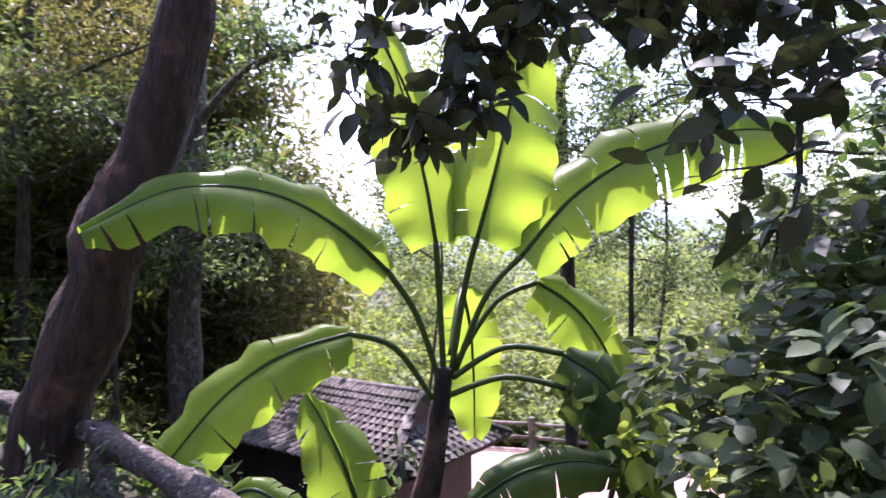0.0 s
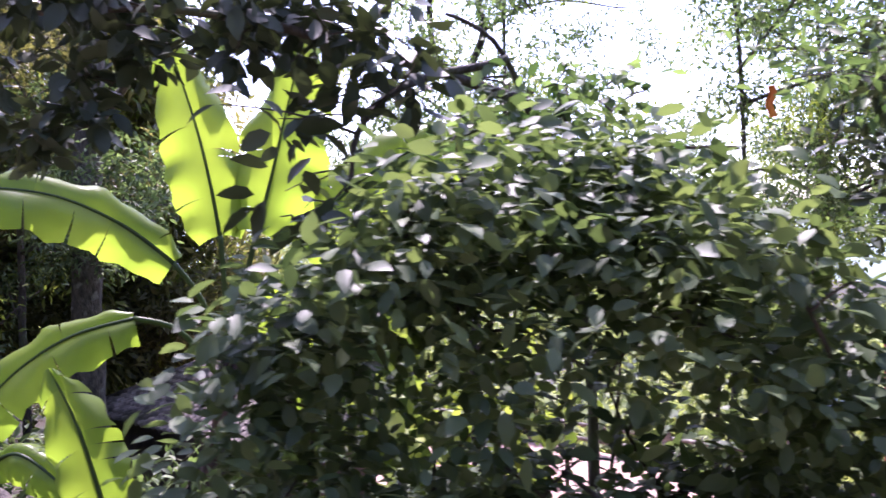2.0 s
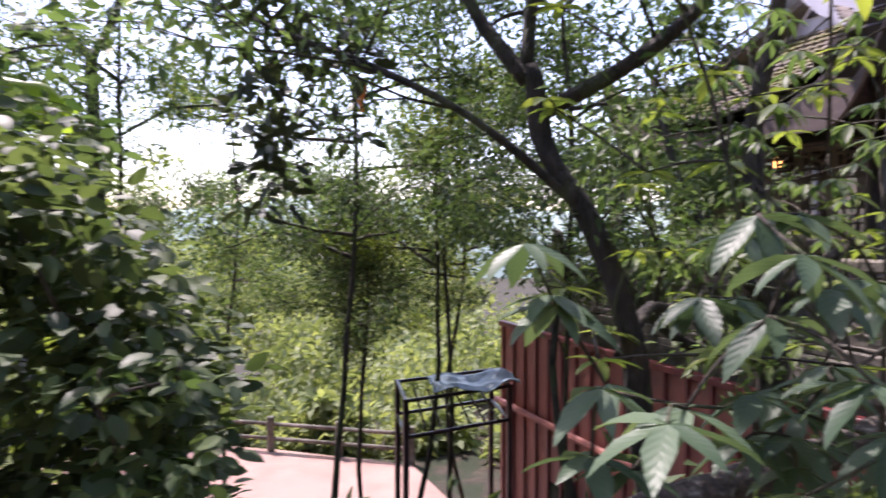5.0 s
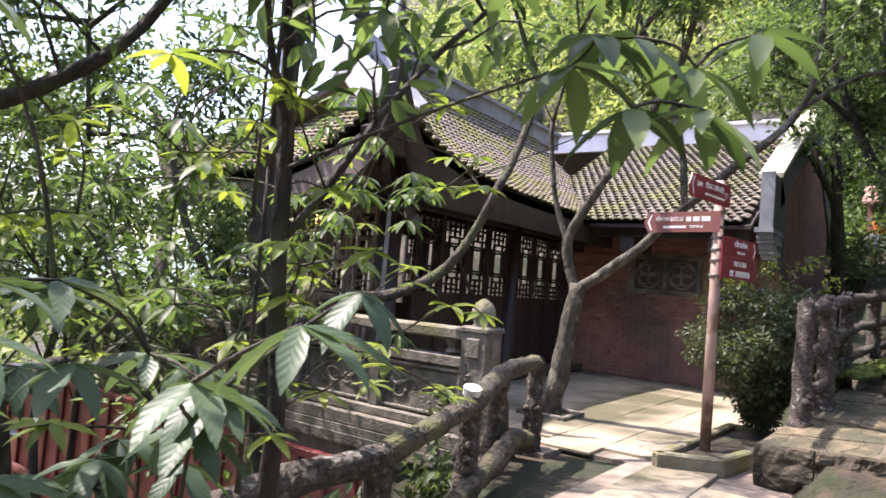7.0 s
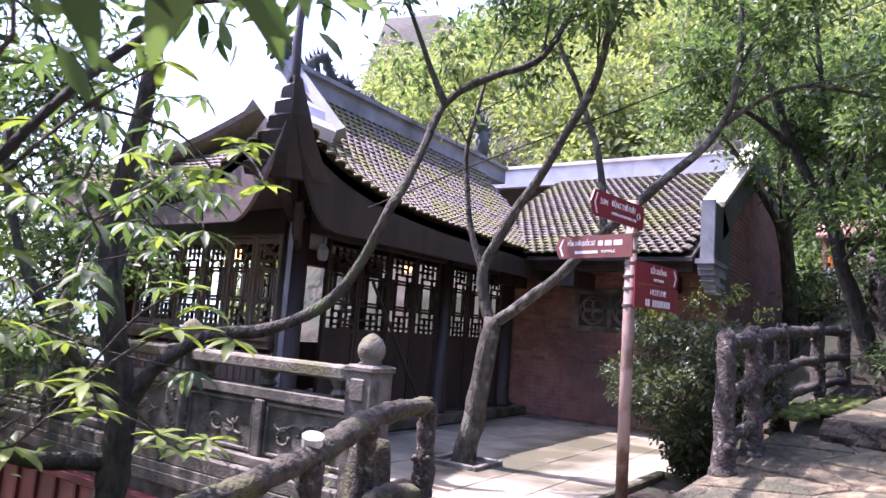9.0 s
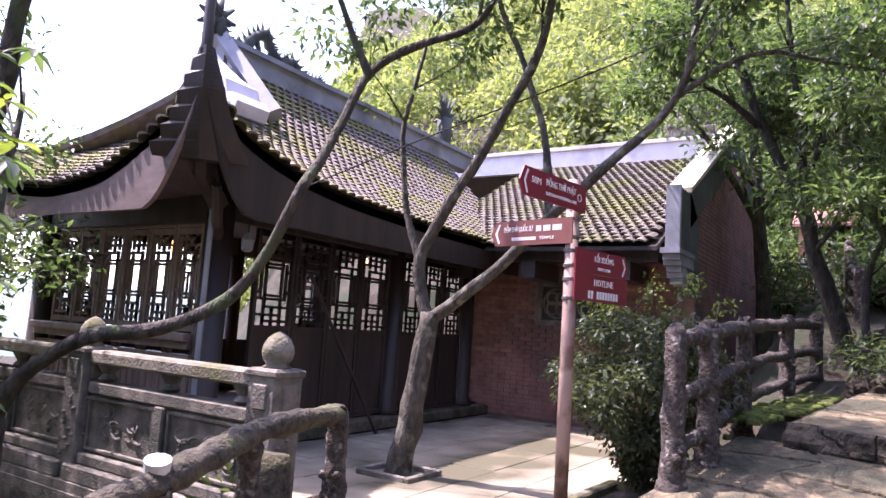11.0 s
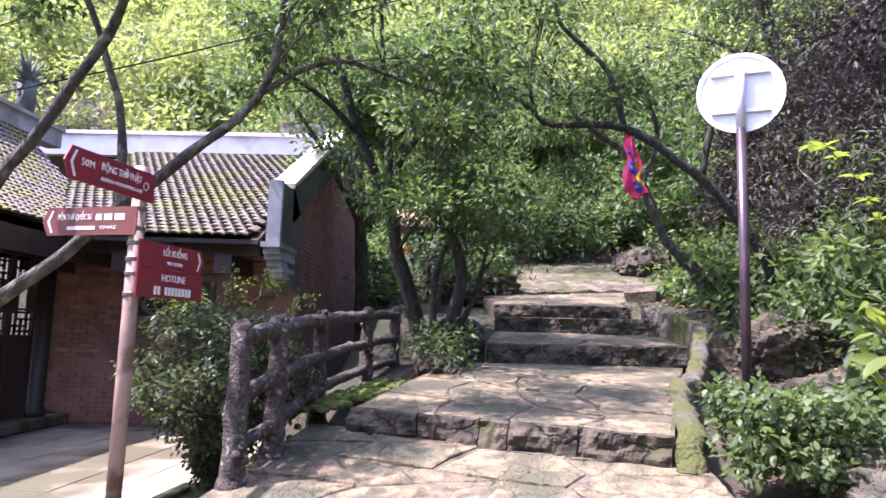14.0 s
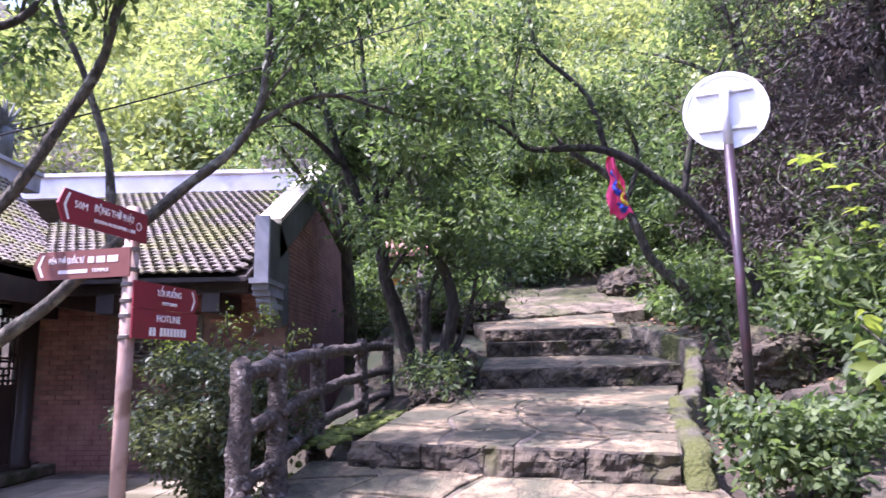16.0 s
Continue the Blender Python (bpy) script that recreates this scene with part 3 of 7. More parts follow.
g = G().box(PKX - 0.16, GY + 0.2, 4.86, PKX + 0.16, 8, 5.28).box(PKX - 0.22, GY + 0.2, 5.28, PKX + 0.22, 8, 5.34).box(PKX - 0.12, GY + 0.2, 5.34, PKX + 0.12, 8, 5.38)
child("ridge", g, M_WHITE, house, "pale lavender plaster ridge")
# scrolled ridge end: cloud curls piled on a block
rnd = random.Random(3)
child("scroll_block", G().box(PKX - 0.12, 1.2, 5.37, PKX + 0.12, 2.1, 5.58, c=0.03), M_STONE, house)
for k in range(22):
    a = k * 0.55
    cy = 1.2 + 0.95 * rnd.random()
    c = Vector((PKX + rnd.uniform(-0.1, 0.02), cy, 5.45 + 0.55 * rnd.random() * (1 - 0.6 * abs(cy - 1.45))))
    g = G().tube([c + Vector((0, math.cos(a + i * 0.6) * 0.15 * (1 - i / 11), math.sin(a + i * 0.6) * 0.15 * (1 - i / 11))) for i in range(10)], [0.055 - 0.004 * i for i in range(10)], 6)
    child("ridge_scroll", g, M_STONE, house, "carved grey cloud scroll on the ridge end", smooth=True)
# round-patterned air vent in the brick wall
g = G()
vy, vz = 2.72, 1.87
g.box(BX - 0.05, vy - 0.62, vz - 0.36, BX + 0.02, vy + 0.62, vz - 0.27).box(BX - 0.05, vy - 0.62, vz + 0.27, BX + 0.02, vy + 0.62, vz + 0.36)
for yy in (vy - 0.62, vy - 0.035, vy + 0.55):
    g.box(BX - 0.048, yy, vz - 0.27, BX + 0.02, yy + 0.07, vz + 0.27)
for cy in (vy - 0.29, vy + 0.29):
    for k in range(4):
        a = math.pi / 4 + k * math.pi / 2
        g.tube([(BX - 0.02, cy + 0.11 * math.cos(a) + 0.10 * math.cos(t * math.pi / 5), vz + 0.11 * math.sin(a) + 0.10 * math.sin(t * math.pi / 5)) for t in range(11)], 0.018, 5)
    g.tube([(BX - 0.02, cy + 0.235 * math.cos(t * math.pi / 10), vz + 0.235 * math.sin(t * math.pi / 10)) for t in range(21)], 0.018, 5)
child("wall_vent", g, M_STONE, house, "carved stone air vent with ring pattern")
# dark sheet on the wall, in place of the shade inside the vent
child("vent_back", G().box(BX - 0.012, vy - 0.55, vz - 0.27, BX + 0.02, vy + 0.55, vz + 0.27), M_DARKWOOD, house)

# ---- pavilion ----
PX, PY = 10.42, 4.42      # its near corner
PX1, PY1 = 16.1, 7.75
EAVE, RIDGE, RY = 2.70, 4.72, 6.08
pav = thing("pavilion", (13, 6, 0), "dark wooden temple pavilion with lattice windows and upturned roof", "pavilion")


def eave_lift(s):
    """How far the eave rises near the corner, s metres from the tip."""
    return 0.70 * math.exp(-s / 0.9) + 0.30 * math.exp(-s / 0.13)


ex, ey = PX - 0.9, PY - 0.68
HX = 11.55               # foot of the small gable


def south_roof(u, v):
    """South slope: u along x, v from the eave up."""
    x = ex + (BX + 1.0 - ex) * u
    top_y, top_z = RY, RIDGE
    xx = x + max(0.0, (ex + (HX - ex) * v) - x)
    sag = -0.16 * math.sin(math.pi * v)
    z = EAVE + (top_z - EAVE) * v + sag + eave_lift(math.hypot(xx - ex, v * (RY - ey))) * (1 - v) ** 1.5
    return (xx, ey + (top_y - ey) * v, z)


def west_roof(u, v):
    """West hip: u along y from the near corner, v from the eave to the gable's foot."""
    y0, y1 = ey, 2 * RY - ey
    y = y0 + (y1 - y0) * u
    inset = (RY - ey) * v * 0.78
    y = min(max(y, y0 + inset), y1 - inset)
    s = min(y - y0, y1 - y)
    z = EAVE + (RIDGE - EAVE) * v * 0.62 - 0.08 * math.sin(math.pi * v) + eave_lift(math.hypot(s, v * 2)) * (1 - v) ** 1.5 - 0.17 * sstep(0.4, 1.6, s) * (1 - v)
    return (ex + (HX - ex) * v, y, z)


g = G().surf(south_roof, 48, 14, 0.10)
child("south_roof", g, M_EAVEWOOD, pav, "dark roof boards")
g = G().surf(west_roof, 40, 10, 0.10)
child("west_roof", g, M_EAVEWOOD, pav, "dark roof boards")
g = G().surf(lambda u, v: (south_roof(u, v)[0], 2 * RY - south_roof(u, v)[1], south_roof(u, v)[2]), 24, 8, 0.10)
child("north_roof", g, M_TILE, pav)
tip = Vector((ex, ey, EAVE + 1.0))
child("corner_beam", G().tube([(PX, PY, 2.45), (ex + 0.45, ey + 0.45, 2.72), (ex + 0.12, ey + 0.12, EAVE + 0.5)], [0.12, 0.10, 0.08], 6), M_DARKWOOD, pav)
child("corner_bracket", G().tube([(PX, PY, 2.1), (PX - 0.2, PY - 0.2, 2.25), (PX - 0.42, PY - 0.42, 2.6)], [0.07, 0.06, 0.05], 6), M_DARKWOOD, pav)
# eave fascia, south and west; the west colour is lightened for the light there
for nm, fn, cnt, mt in (("south_fascia", lambda u: south_roof(u, 0), 48, M_DARKWOOD), ("west_fascia", lambda u: west_roof(u, 0), 40, M_FASCIA_LIT)):
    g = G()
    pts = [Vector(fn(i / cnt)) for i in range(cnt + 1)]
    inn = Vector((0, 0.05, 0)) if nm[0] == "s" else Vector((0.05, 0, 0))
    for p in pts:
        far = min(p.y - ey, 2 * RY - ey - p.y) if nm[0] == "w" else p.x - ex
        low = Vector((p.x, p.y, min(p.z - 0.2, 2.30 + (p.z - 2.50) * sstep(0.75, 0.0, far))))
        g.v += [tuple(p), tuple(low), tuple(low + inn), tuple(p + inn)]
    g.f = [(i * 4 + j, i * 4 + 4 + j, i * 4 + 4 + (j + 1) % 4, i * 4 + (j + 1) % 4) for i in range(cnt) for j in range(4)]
    child(nm, g, mt, pav, "weathered brown eave board, west run coloured lighter for the light on it")
# soffits close the underside of the eaves; the south one's shade is in its darker colour
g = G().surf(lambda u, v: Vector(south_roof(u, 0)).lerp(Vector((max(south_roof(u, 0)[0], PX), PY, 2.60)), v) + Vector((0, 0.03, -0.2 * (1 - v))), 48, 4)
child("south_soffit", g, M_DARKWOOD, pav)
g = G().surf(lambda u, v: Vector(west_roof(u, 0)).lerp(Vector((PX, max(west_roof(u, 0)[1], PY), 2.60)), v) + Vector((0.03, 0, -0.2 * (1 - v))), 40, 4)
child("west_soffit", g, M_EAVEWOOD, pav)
# upturned corner: a dark wedge with lapped edges climbs to a tall slim finial
g, n = G(), 26
along, across = Vector((0.707, 0.707, 0)), Vector((0.707, -0.707, 0))
for k in range(n + 1):
    z = 2.78 + 1.0 * k / n
    hw = float(np.interp(z, [2.78, 3.0, 3.2, 3.45, 3.62, 3.78], [0.46, 0.34, 0.25, 0.175, 0.12, 0.07]))
    c = Vector((ex, ey, z)) + along * float(np.interp(z, [2.72, 3.0, 3.4, 3.78], [0.34, 0.2, 0.09, 0.06]))
    lap = 1 + 0.22 * ((k % 4) / 3 - 0.4)
    g.v += [tuple(c + across * hw), tuple(c + along * 0.09), tuple(c - across * hw * lap), tuple(c - along * 0.08)]
g.f = [(k * 4 + j, k * 4 + (j + 1) % 4, k * 4 + 4 + (j + 1) % 4, k * 4 + 4 + j) for k in range(n) for j in range(4)] + [(3, 2, 1, 0), (n * 4, n * 4 + 1, n * 4 + 2, n * 4 + 3)]
child("roof_horn", g, M_DARKWOOD, pav, "dark upturned roof corner with lapped edges")
top = Vector((ex, ey, 3.72)) + along * 0.06
g = G().tube(bend([top, top + Vector((0.0, 0.02, 0.35)), top + Vector((0.03, 0.05, 0.75)), top + Vector((0.08, 0.10, 1.1))], 5), [0.062 - 0.002 * i for i in range(16)], 9, 0.3, 6)
child("corner_finial", g, M_DARKWOOD, pav, "tall dark slim finial on the roof corner", smooth=True)
# main ridge, hip ridges and the pale gable
g = G().box(HX - 0.1, RY - 0.14, RIDGE - 0.06, 18.0, RY + 0.14, RIDGE + 0.24).box(HX - 0.1, RY - 0.2, RIDGE + 0.24, 18.0, RY + 0.2, RIDGE + 0.31)
child("ridge", g, M_PLASTER, pav, "grey plaster ridge")
gz = west_roof(0.5, 1)[2]
hw = (RIDGE - gz) / (RIDGE - EAVE) * (RY - ey) + 0.1
g = G().add([(HX - 0.05, RY - hw, gz - 0.05), (HX - 0.05, RY + hw, gz - 0.05), (HX - 0.05, RY, RIDGE + 0.28), (HX + 0.2, RY - hw, gz - 0.05), (HX + 0.2, RY + hw, gz - 0.05), (HX + 0.2, RY, RIDGE + 0.28)],
            [(0, 2, 1), (3, 4, 5), (0, 3, 5, 2), (2, 5, 4, 1), (1, 4, 3, 0)])
child("pediment", g, M_WHITE, pav, "pale lavender plaster gable")
# dark solid triangle drawn for the shaded opening; the gable is closed
g = G().add([(HX - 0.08, RY - 0.28, gz + 0.24), (HX - 0.08, RY + 0.28, gz + 0.24), (HX - 0.08, RY, gz + 0.52), (HX - 0.02, RY - 0.28, gz + 0.24), (HX - 0.02, RY + 0.28, gz + 0.24), (HX - 0.02, RY, gz + 0.52)],
            [(0, 2, 1), (3, 4, 5), (0, 3, 5, 2), (2, 5, 4, 1), (1, 4, 3, 0)])
child("pediment_opening", g, M_DARKWOOD, pav)
for sgn in (-1, 1):
    g = G()
    a, b = Vector((HX - 0.06, RY + sgn * (hw + 0.05), gz + 0.02)), Vector((HX - 0.06, RY, RIDGE + 0.34))
    g.tube([a + (a - b) * 0.12, a, b], [0.13, 0.12, 0.12], 4)
    child("verge", g, M_PLASTER, pav)
g = G()
drop = [(5.95, 4.80), (5.75, 4.60), (5.35, 4.29), (5.02, 4.10), (4.98, 3.93), (4.86, 3.91), (4.78, 3.80), (4.84, 3.66), (5.1, 3.62), (5.6, 3.95), (5.95, 4.3)]
k = len(drop)
g.add([(x, y, z) for x in (10.78, 11.28) for y, z in drop], [tuple(range(k))[::-1], tuple(range(k, 2 * k)), *[(i, (i + 1) % k, (i + 1) % k + k, i + k) for i in range(k)]])
g.box(10.74, 4.9, 3.72, 11.32, 5.06, 3.82, c=0.02)
child("drop_ridge", g, M_WHITE, pav, "pale plaster ridge running down the slope to a block end")

# plinth, columns, beams
g = G().box(PX - 0.25, PY - 0.25, -0.02, PX1, PY1 + 0.3, 0.13, c=0.02)
child("plinth", g, M_JOINT, pav, "worn stone plinth")
for x, y, r in [(PX, PY, 0.15), (PX, PY1 - 0.1, 0.15), (13.55, PY, 0.13), (15.6, PY, 0.13), (PX, 9.2, 0.13), (13.55, PY1, 0.13), (15.6, PY1, 0.13)]:
    g = G().lathe([(r * 1.25, 0.1), (r * 1.25, 0.2), (r, 0.26), (r, 2.62)], (x, y, 0), 14)
    child("column", g, M_DARKWOOD, pav, smooth=True)
for q in ((PX, PY - 0.09, 2.34, PX1, PY + 0.09, 2.62), (PX - 0.09, PY + 0.09, 2.30, PX + 0.09, 9.3, 2.6), (PX, PY1 - 0.1, 2.34, PX1, PY1 + 0.1, 2.62)):
    child("tie_beam", G().box(*q, c=0.01), M_DARKWOOD, pav)


def lattice(g, w, h, d=0.03):
    """A window grid of interlocked bars in a w by h frame, about the origin, in the x-z plane."""
    b = 0.03

    def bar(x0, z0, x1, z1):
        g.box(x0 - b / 2, -d / 2, z0 - b / 2, x1 + b / 2, d / 2, z1 + b / 2)
    n = 4
    cw = w / n
    for k in range(1, n):
        bar(-w / 2 + k * cw, h * 0.34, -w / 2 + k * cw, h * 0.5)
        bar(-w / 2 + k * cw, -h * 0.5, -w / 2 + k * cw, -h * 0.3)
    for s in (-1, 1):
        for i, zz in enumerate((0.2, 0.29, 0.38, 0.45)):
            x0 = -w / 2 + (cw if i % 2 else 0)
            bar(x0, s * h * zz, x0 + 2 * cw, s * h * zz)
            bar(w / 2 - (0 if i % 2 else cw) - cw, s * h * zz, w / 2 - (0 if i % 2 else cw), s * h * zz)
            bar(x0 + cw, s * h * zz, x0 + cw, s * h * (zz + 0.08))
        bar(s * w * 0.24, -h * 0.3, s * w * 0.24, h * 0.3)
        bar(s * w * 0.37, -h * 0.12, s * w * 0.5, -h * 0.12)
        bar(s * w * 0.37, h * 0.12, s * w * 0.5, h * 0.12)
        bar(s * w * 0.37, -h * 0.2, s * w * 0.37, h * 0.2)
    bar(-w * 0.24, h * 0.16, w * 0.24, h * 0.16)
    bar(-w * 0.24, -h * 0.16, w * 0.24, -h * 0.16)
    return g


def shutter(x, y, rot, w, z0, z1, material, solid):
    """A leaf of the wooden screen: stiles, rails, lattice and a panel below."""
    m = pose(x, y, 0, 0, 0, rot)
    s = 0.045
    g = G().box(-w / 2, -0.03, 0.16, -w / 2 + s, 0.03, 2.34, m).box(w / 2 - s, -0.03, 0.16, w / 2, 0.03, 2.34, m)
    for zz in (0.16, z0 - 0.06, z1, 2.28):
        g.box(-w / 2 + s, -0.028, zz, w / 2 - s, 0.028, zz + 0.06, m)
    fr = child("shutter", g, material, pav)
    lg = lattice(G(), w - 2 * s, z1 - z0)
    mm = m @ Matrix.Translation((0, 0, (z0 + z1) / 2))
    lg.v = [tuple(mm @ Vector(p)) for p in lg.v]
    lt = child("lattice", lg, material, fr)
    if solid:
        pg = G().box(-w / 2 + s, -0.012, 0.22, w / 2 - s, 0.012, z0 - 0.06, m)
        child("panel", pg, material, fr)
    return fr


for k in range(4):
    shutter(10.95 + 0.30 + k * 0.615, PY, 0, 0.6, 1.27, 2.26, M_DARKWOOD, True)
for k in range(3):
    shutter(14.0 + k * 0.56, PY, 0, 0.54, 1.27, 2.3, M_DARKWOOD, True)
# west screens use the lightened wood, so their lit look is colour
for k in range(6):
    shutter(PX, 4.84 + k * 0.465, 90, 0.45, 1.22, 2.2, M_WOOD_LIT, False)
for k in (0, 3, 7):
    shutter(10.95 + k * 0.62, PY1, 0, 0.6, 1.27, 2.26, M_DARKWOOD, True)
child("back_sill", G().box(PX, PY1 - 0.05, 0.15, PX1, PY1 + 0.05, 0.95), M_DARKWOOD, pav)
# rail with balusters below the west windows
g = G().box(PX - 0.2, PY + 0.15, 1.06, PX + 0.06, PY1 - 0.2, 1.14, c=0.01).box(PX - 0.14, PY + 0.15, 0.98, PX + 0.06, PY1 - 0.2, 1.06).box(PX - 0.1, PY + 0.15, 0.86, PX + 0.05, PY1 - 0.2, 0.92).box(PX - 0.12, PY + 0.15, 0.2, PX + 0.05, PY1 - 0.2, 0.32)
child("window_bench", g, M_WOOD_LIT, pav, "grey-brown moulded wooden sill")
bal_me = mesh_from("baluster", G().box(-0.03, -0.045, 0.32, 0.03, 0.045, 0.86, c=0.008), M_WOOD_LIT)
for k in range(26):
    ob = new("baluster", bal_me)
    ob.parent = pav
    ob.location = Vector((PX - 0.03, PY + 0.25 + k * 0.115, 0)) - pav.location
child("inner_floor", G().box(PX, PY, 0.13, PX1, PY1, 0.15), M_DARKWOOD, pav)
child("inner_ceiling", G().box(PX, PY, 2.62, PX1, PY1, 2.66), M_DARKWOOD, pav)
# pale post beside the corner column
child("drain_pipe", G().tube([(PX - 0.24, PY - 0.16, 0.0), (PX - 0.24, PY - 0.16, 2.4)], 0.028, 8), M_PLASTER, pav, "pale grey downpipe")

# ---- stone balustrade over the red wall ----
BLX = 9.33
bal = thing("stone_balustrade", (BLX, 6, 0), "weathered carved stone balustrade with moss on the rail", "balustrade")
posts = [2.3, 4.65, 7.0, 9.35]
for y in posts:
    g = G().box(BLX - 0.14, y - 0.14, -0.3, BLX + 0.14, y + 0.14, 1.01, c=0.015).box(BLX - 0.155, y - 0.155, 0.95, BLX + 0.155, y + 0.155, 1.0, c=0.01)
    po = child("post", g, M_STONE, bal)
    g = G().box(BLX - 0.155, y - 0.07, 0.72, BLX - 0.13, y + 0.07, 0.90, c=0.01).box(BLX - 0.07, y - 0.155, 0.72, BLX + 0.07, y - 0.13, 0.90, c=0.01)
    rnd = random.Random(int(y * 10))
    for k in range(12):
        g.lathe([(0.012, 0), (0.024, 0.012), (0.012, 0.03)], (BLX - 0.145, y + rnd.uniform(-0.08, 0.08), 0.05 + k * 0.045), 6)
        g.lathe([(0.012, 0), (0.024, 0.012), (0.012, 0.03)], (BLX + rnd.uniform(-0.08, 0.08), y - 0.145, 0.05 + k * 0.045), 6)
    child("post_carving", g, M_STONE, po, kind="stuff")
    child("bud_finial", G().lathe([(0.09, 1.0), (0.105, 1.02), (0.08, 1.035), (0.105, 1.075), (0.118, 1.12), (0.11, 1.17), (0.08, 1.225), (0.035, 1.26), (0.0, 1.275)], (BLX, y, 0), 16), M_STONEM, po, "stone lotus bud", smooth=True)
for y0, y1 in zip(posts, posts[1:]):
    a, b = y0 + 0.14, y1 - 0.14
    child("hand_rail", G().box(BLX - 0.10, a, 0.86, BLX + 0.10, b, 0.98, c=0.02), M_STONEM, bal, "moss-streaked stone hand rail")
    child("middle_rail", G().box(BLX - 0.085, a, 0.60, BLX + 0.085, b, 0.71, c=0.015), M_STONE, bal)
    for y in (a + (b - a) * 0.08, (a + b) / 2, a + (b - a) * 0.92):
        child("rail_support", G().lathe([(0.05, 0.71), (0.085, 0.74), (0.05, 0.78), (0.10, 0.86)], (BLX, y, 0), 8), M_STONE, bal)
    child("foot_rail", G().box(BLX - 0.12, a, 0.0, BLX + 0.10, b, 0.10, c=0.015).box(BLX - 0.18, a - 0.1, -0.14, BLX + 0.10, b + 0.1, 0.0, c=0.015), M_STONE, bal)
    mid = (a + b) / 2
    child("stile", G().box(BLX - 0.10, mid - 0.06, 0.10, BLX + 0.08, mid + 0.06, 0.60, c=0.012), M_STONE, bal)
    for p0, p1 in ((a, mid - 0.06), (mid + 0.06, b)):
        g = G().box(BLX - 0.045, p0, 0.10, BLX + 0.05, p1, 0.60)
        for q in ((p0 + 0.02, 0.12, p1 - 0.02, 0.15), (p0 + 0.02, 0.55, p1 - 0.02, 0.58), (p0 + 0.02, 0.15, p0 + 0.05, 0.55), (p1 - 0.05, 0.15, p1 - 0.02, 0.55)):
            g.box(BLX - 0.075, q[0], q[1], BLX - 0.04, q[2], q[3], c=0.006)
        pn = child("panel", g, M_STONE, bal)
        g, rnd = G(), random.Random(int(p0 * 100))
        for k in range(9):          # low relief of scrolling leaves
            cy, cz, a0 = rnd.uniform(p0 + 0.16, p1 - 0.16), rnd.uniform(0.24, 0.47), rnd.uniform(0, 6)
            g.tube([(BLX - 0.038, cy + math.cos(a0 + i * 0.5) * (0.10 - 0.007 * i), cz + math.sin(a0 + i * 0.5) * (0.08 - 0.006 * i)) for i in range(10)], [0.024 - 0.0015 * i for i in range(10)], 5)
        child("relief", g, M_STONE, pn, smooth=True, kind="stuff")

# retaining wall with mouldings and red metal siding below
ret = tagged(part("retaining_wall", G().box(BLX - 0.16, 2.12, -0.62, BLX + 0.1, 9.5, -0.32).box(BLX - 0.22, 2.12, -0.32, BLX + 0.1, 9.5, -0.22).box(BLX - 0.2, 2.12, -0.22, BLX + 0.1, 9.5, -0.14).box(BLX - 0.14, 2.12, -5.2, BLX + 0.1, 9.5, -0.62), M_STONE),
             "dark moulded stone edge of the temple terrace", "wall", kind="structure")
shed = thing("red_siding", (9.1, 8, -3), "red sheet metal siding with dark battens below the terrace", "siding")
g = G().box(9.10, 3.4, -4.9, 9.14, 11.0, -0.5)
child("sheet", g, M_RED, shed)
for k in range(19):
    y = 3.45 + k * 0.41
    child("batten", G().box(9.06, y, -4.9, 9.10, y + 0.05, -0.5), M_REDD, shed)
child("cap_strip", G().box(9.04, 3.35, -0.55, 9.16, 11.0, -0.46, c=0.01), M_REDD, shed)
child("side_rail", G().tube([(9.0, 3.4, -1.95), (9.0, 11.0, -1.95)], 0.06, 8), M_RED, shed, "pale red horizontal tube")

# ---- signpost ----
PP = Vector((10.465, 0.53, 0))
sign = thing("signpost", PP, "rusty brown pole with three maroon direction signs", "signpost")
child("pole", G().tube([PP + Vector((0, 0, -0.06)), PP + Vector((0, 0, 1.2)), PP + Vector((0, 0, 2.54))], [0.05, 0.05, 0.047], 14), M_POLE, sign, smooth=True)
for z in (2.46, 2.33, 2.23, 2.09, 1.99, 1.88, 1.78, 1.64):
    child("clamp", G().lathe([(0.054, 0), (0.058, 0.004), (0.058, 0.026), (0.054, 0.03)], PP + Vector((0, 0, z)), 14), M_BANDS, sign)


def words(name, text, size, m, parent, material=None, w=None):
    """Raised lettering; m stands the x-y plane of the text in the world. w: squeezed or stretched to that width."""
    cu = bpy.data.curves.new(name, "FONT")
    cu.body, cu.size, cu.extrude, cu.align_x, cu.align_y = text, size, 0.002, "CENTER", "CENTER"
    cu.resolution_u = 2
    tmp = new(name, cu)
    bpy.context.view_layer.update()
    me = bpy.data.meshes.new_from_object(tmp.evaluated_get(bpy.context.evaluated_depsgraph_get()))
    bpy.data.objects.remove(tmp)
    if w:
        xs = [v.co.x for v in me.vertices]
        me.transform(Matrix.Diagonal((w / max(max(xs) - min(xs), 1e-3), 1, 1, 1)))
    me.materials.clear()
    me.materials.append(material or M_LETTER)
    ob = new(name, me)
    ob.parent = parent
    top, off = parent, Vector()
    while top:
        off += top.location
        top = top.parent
    me.transform(Matrix.Translation(-off) @ m)
    return ob


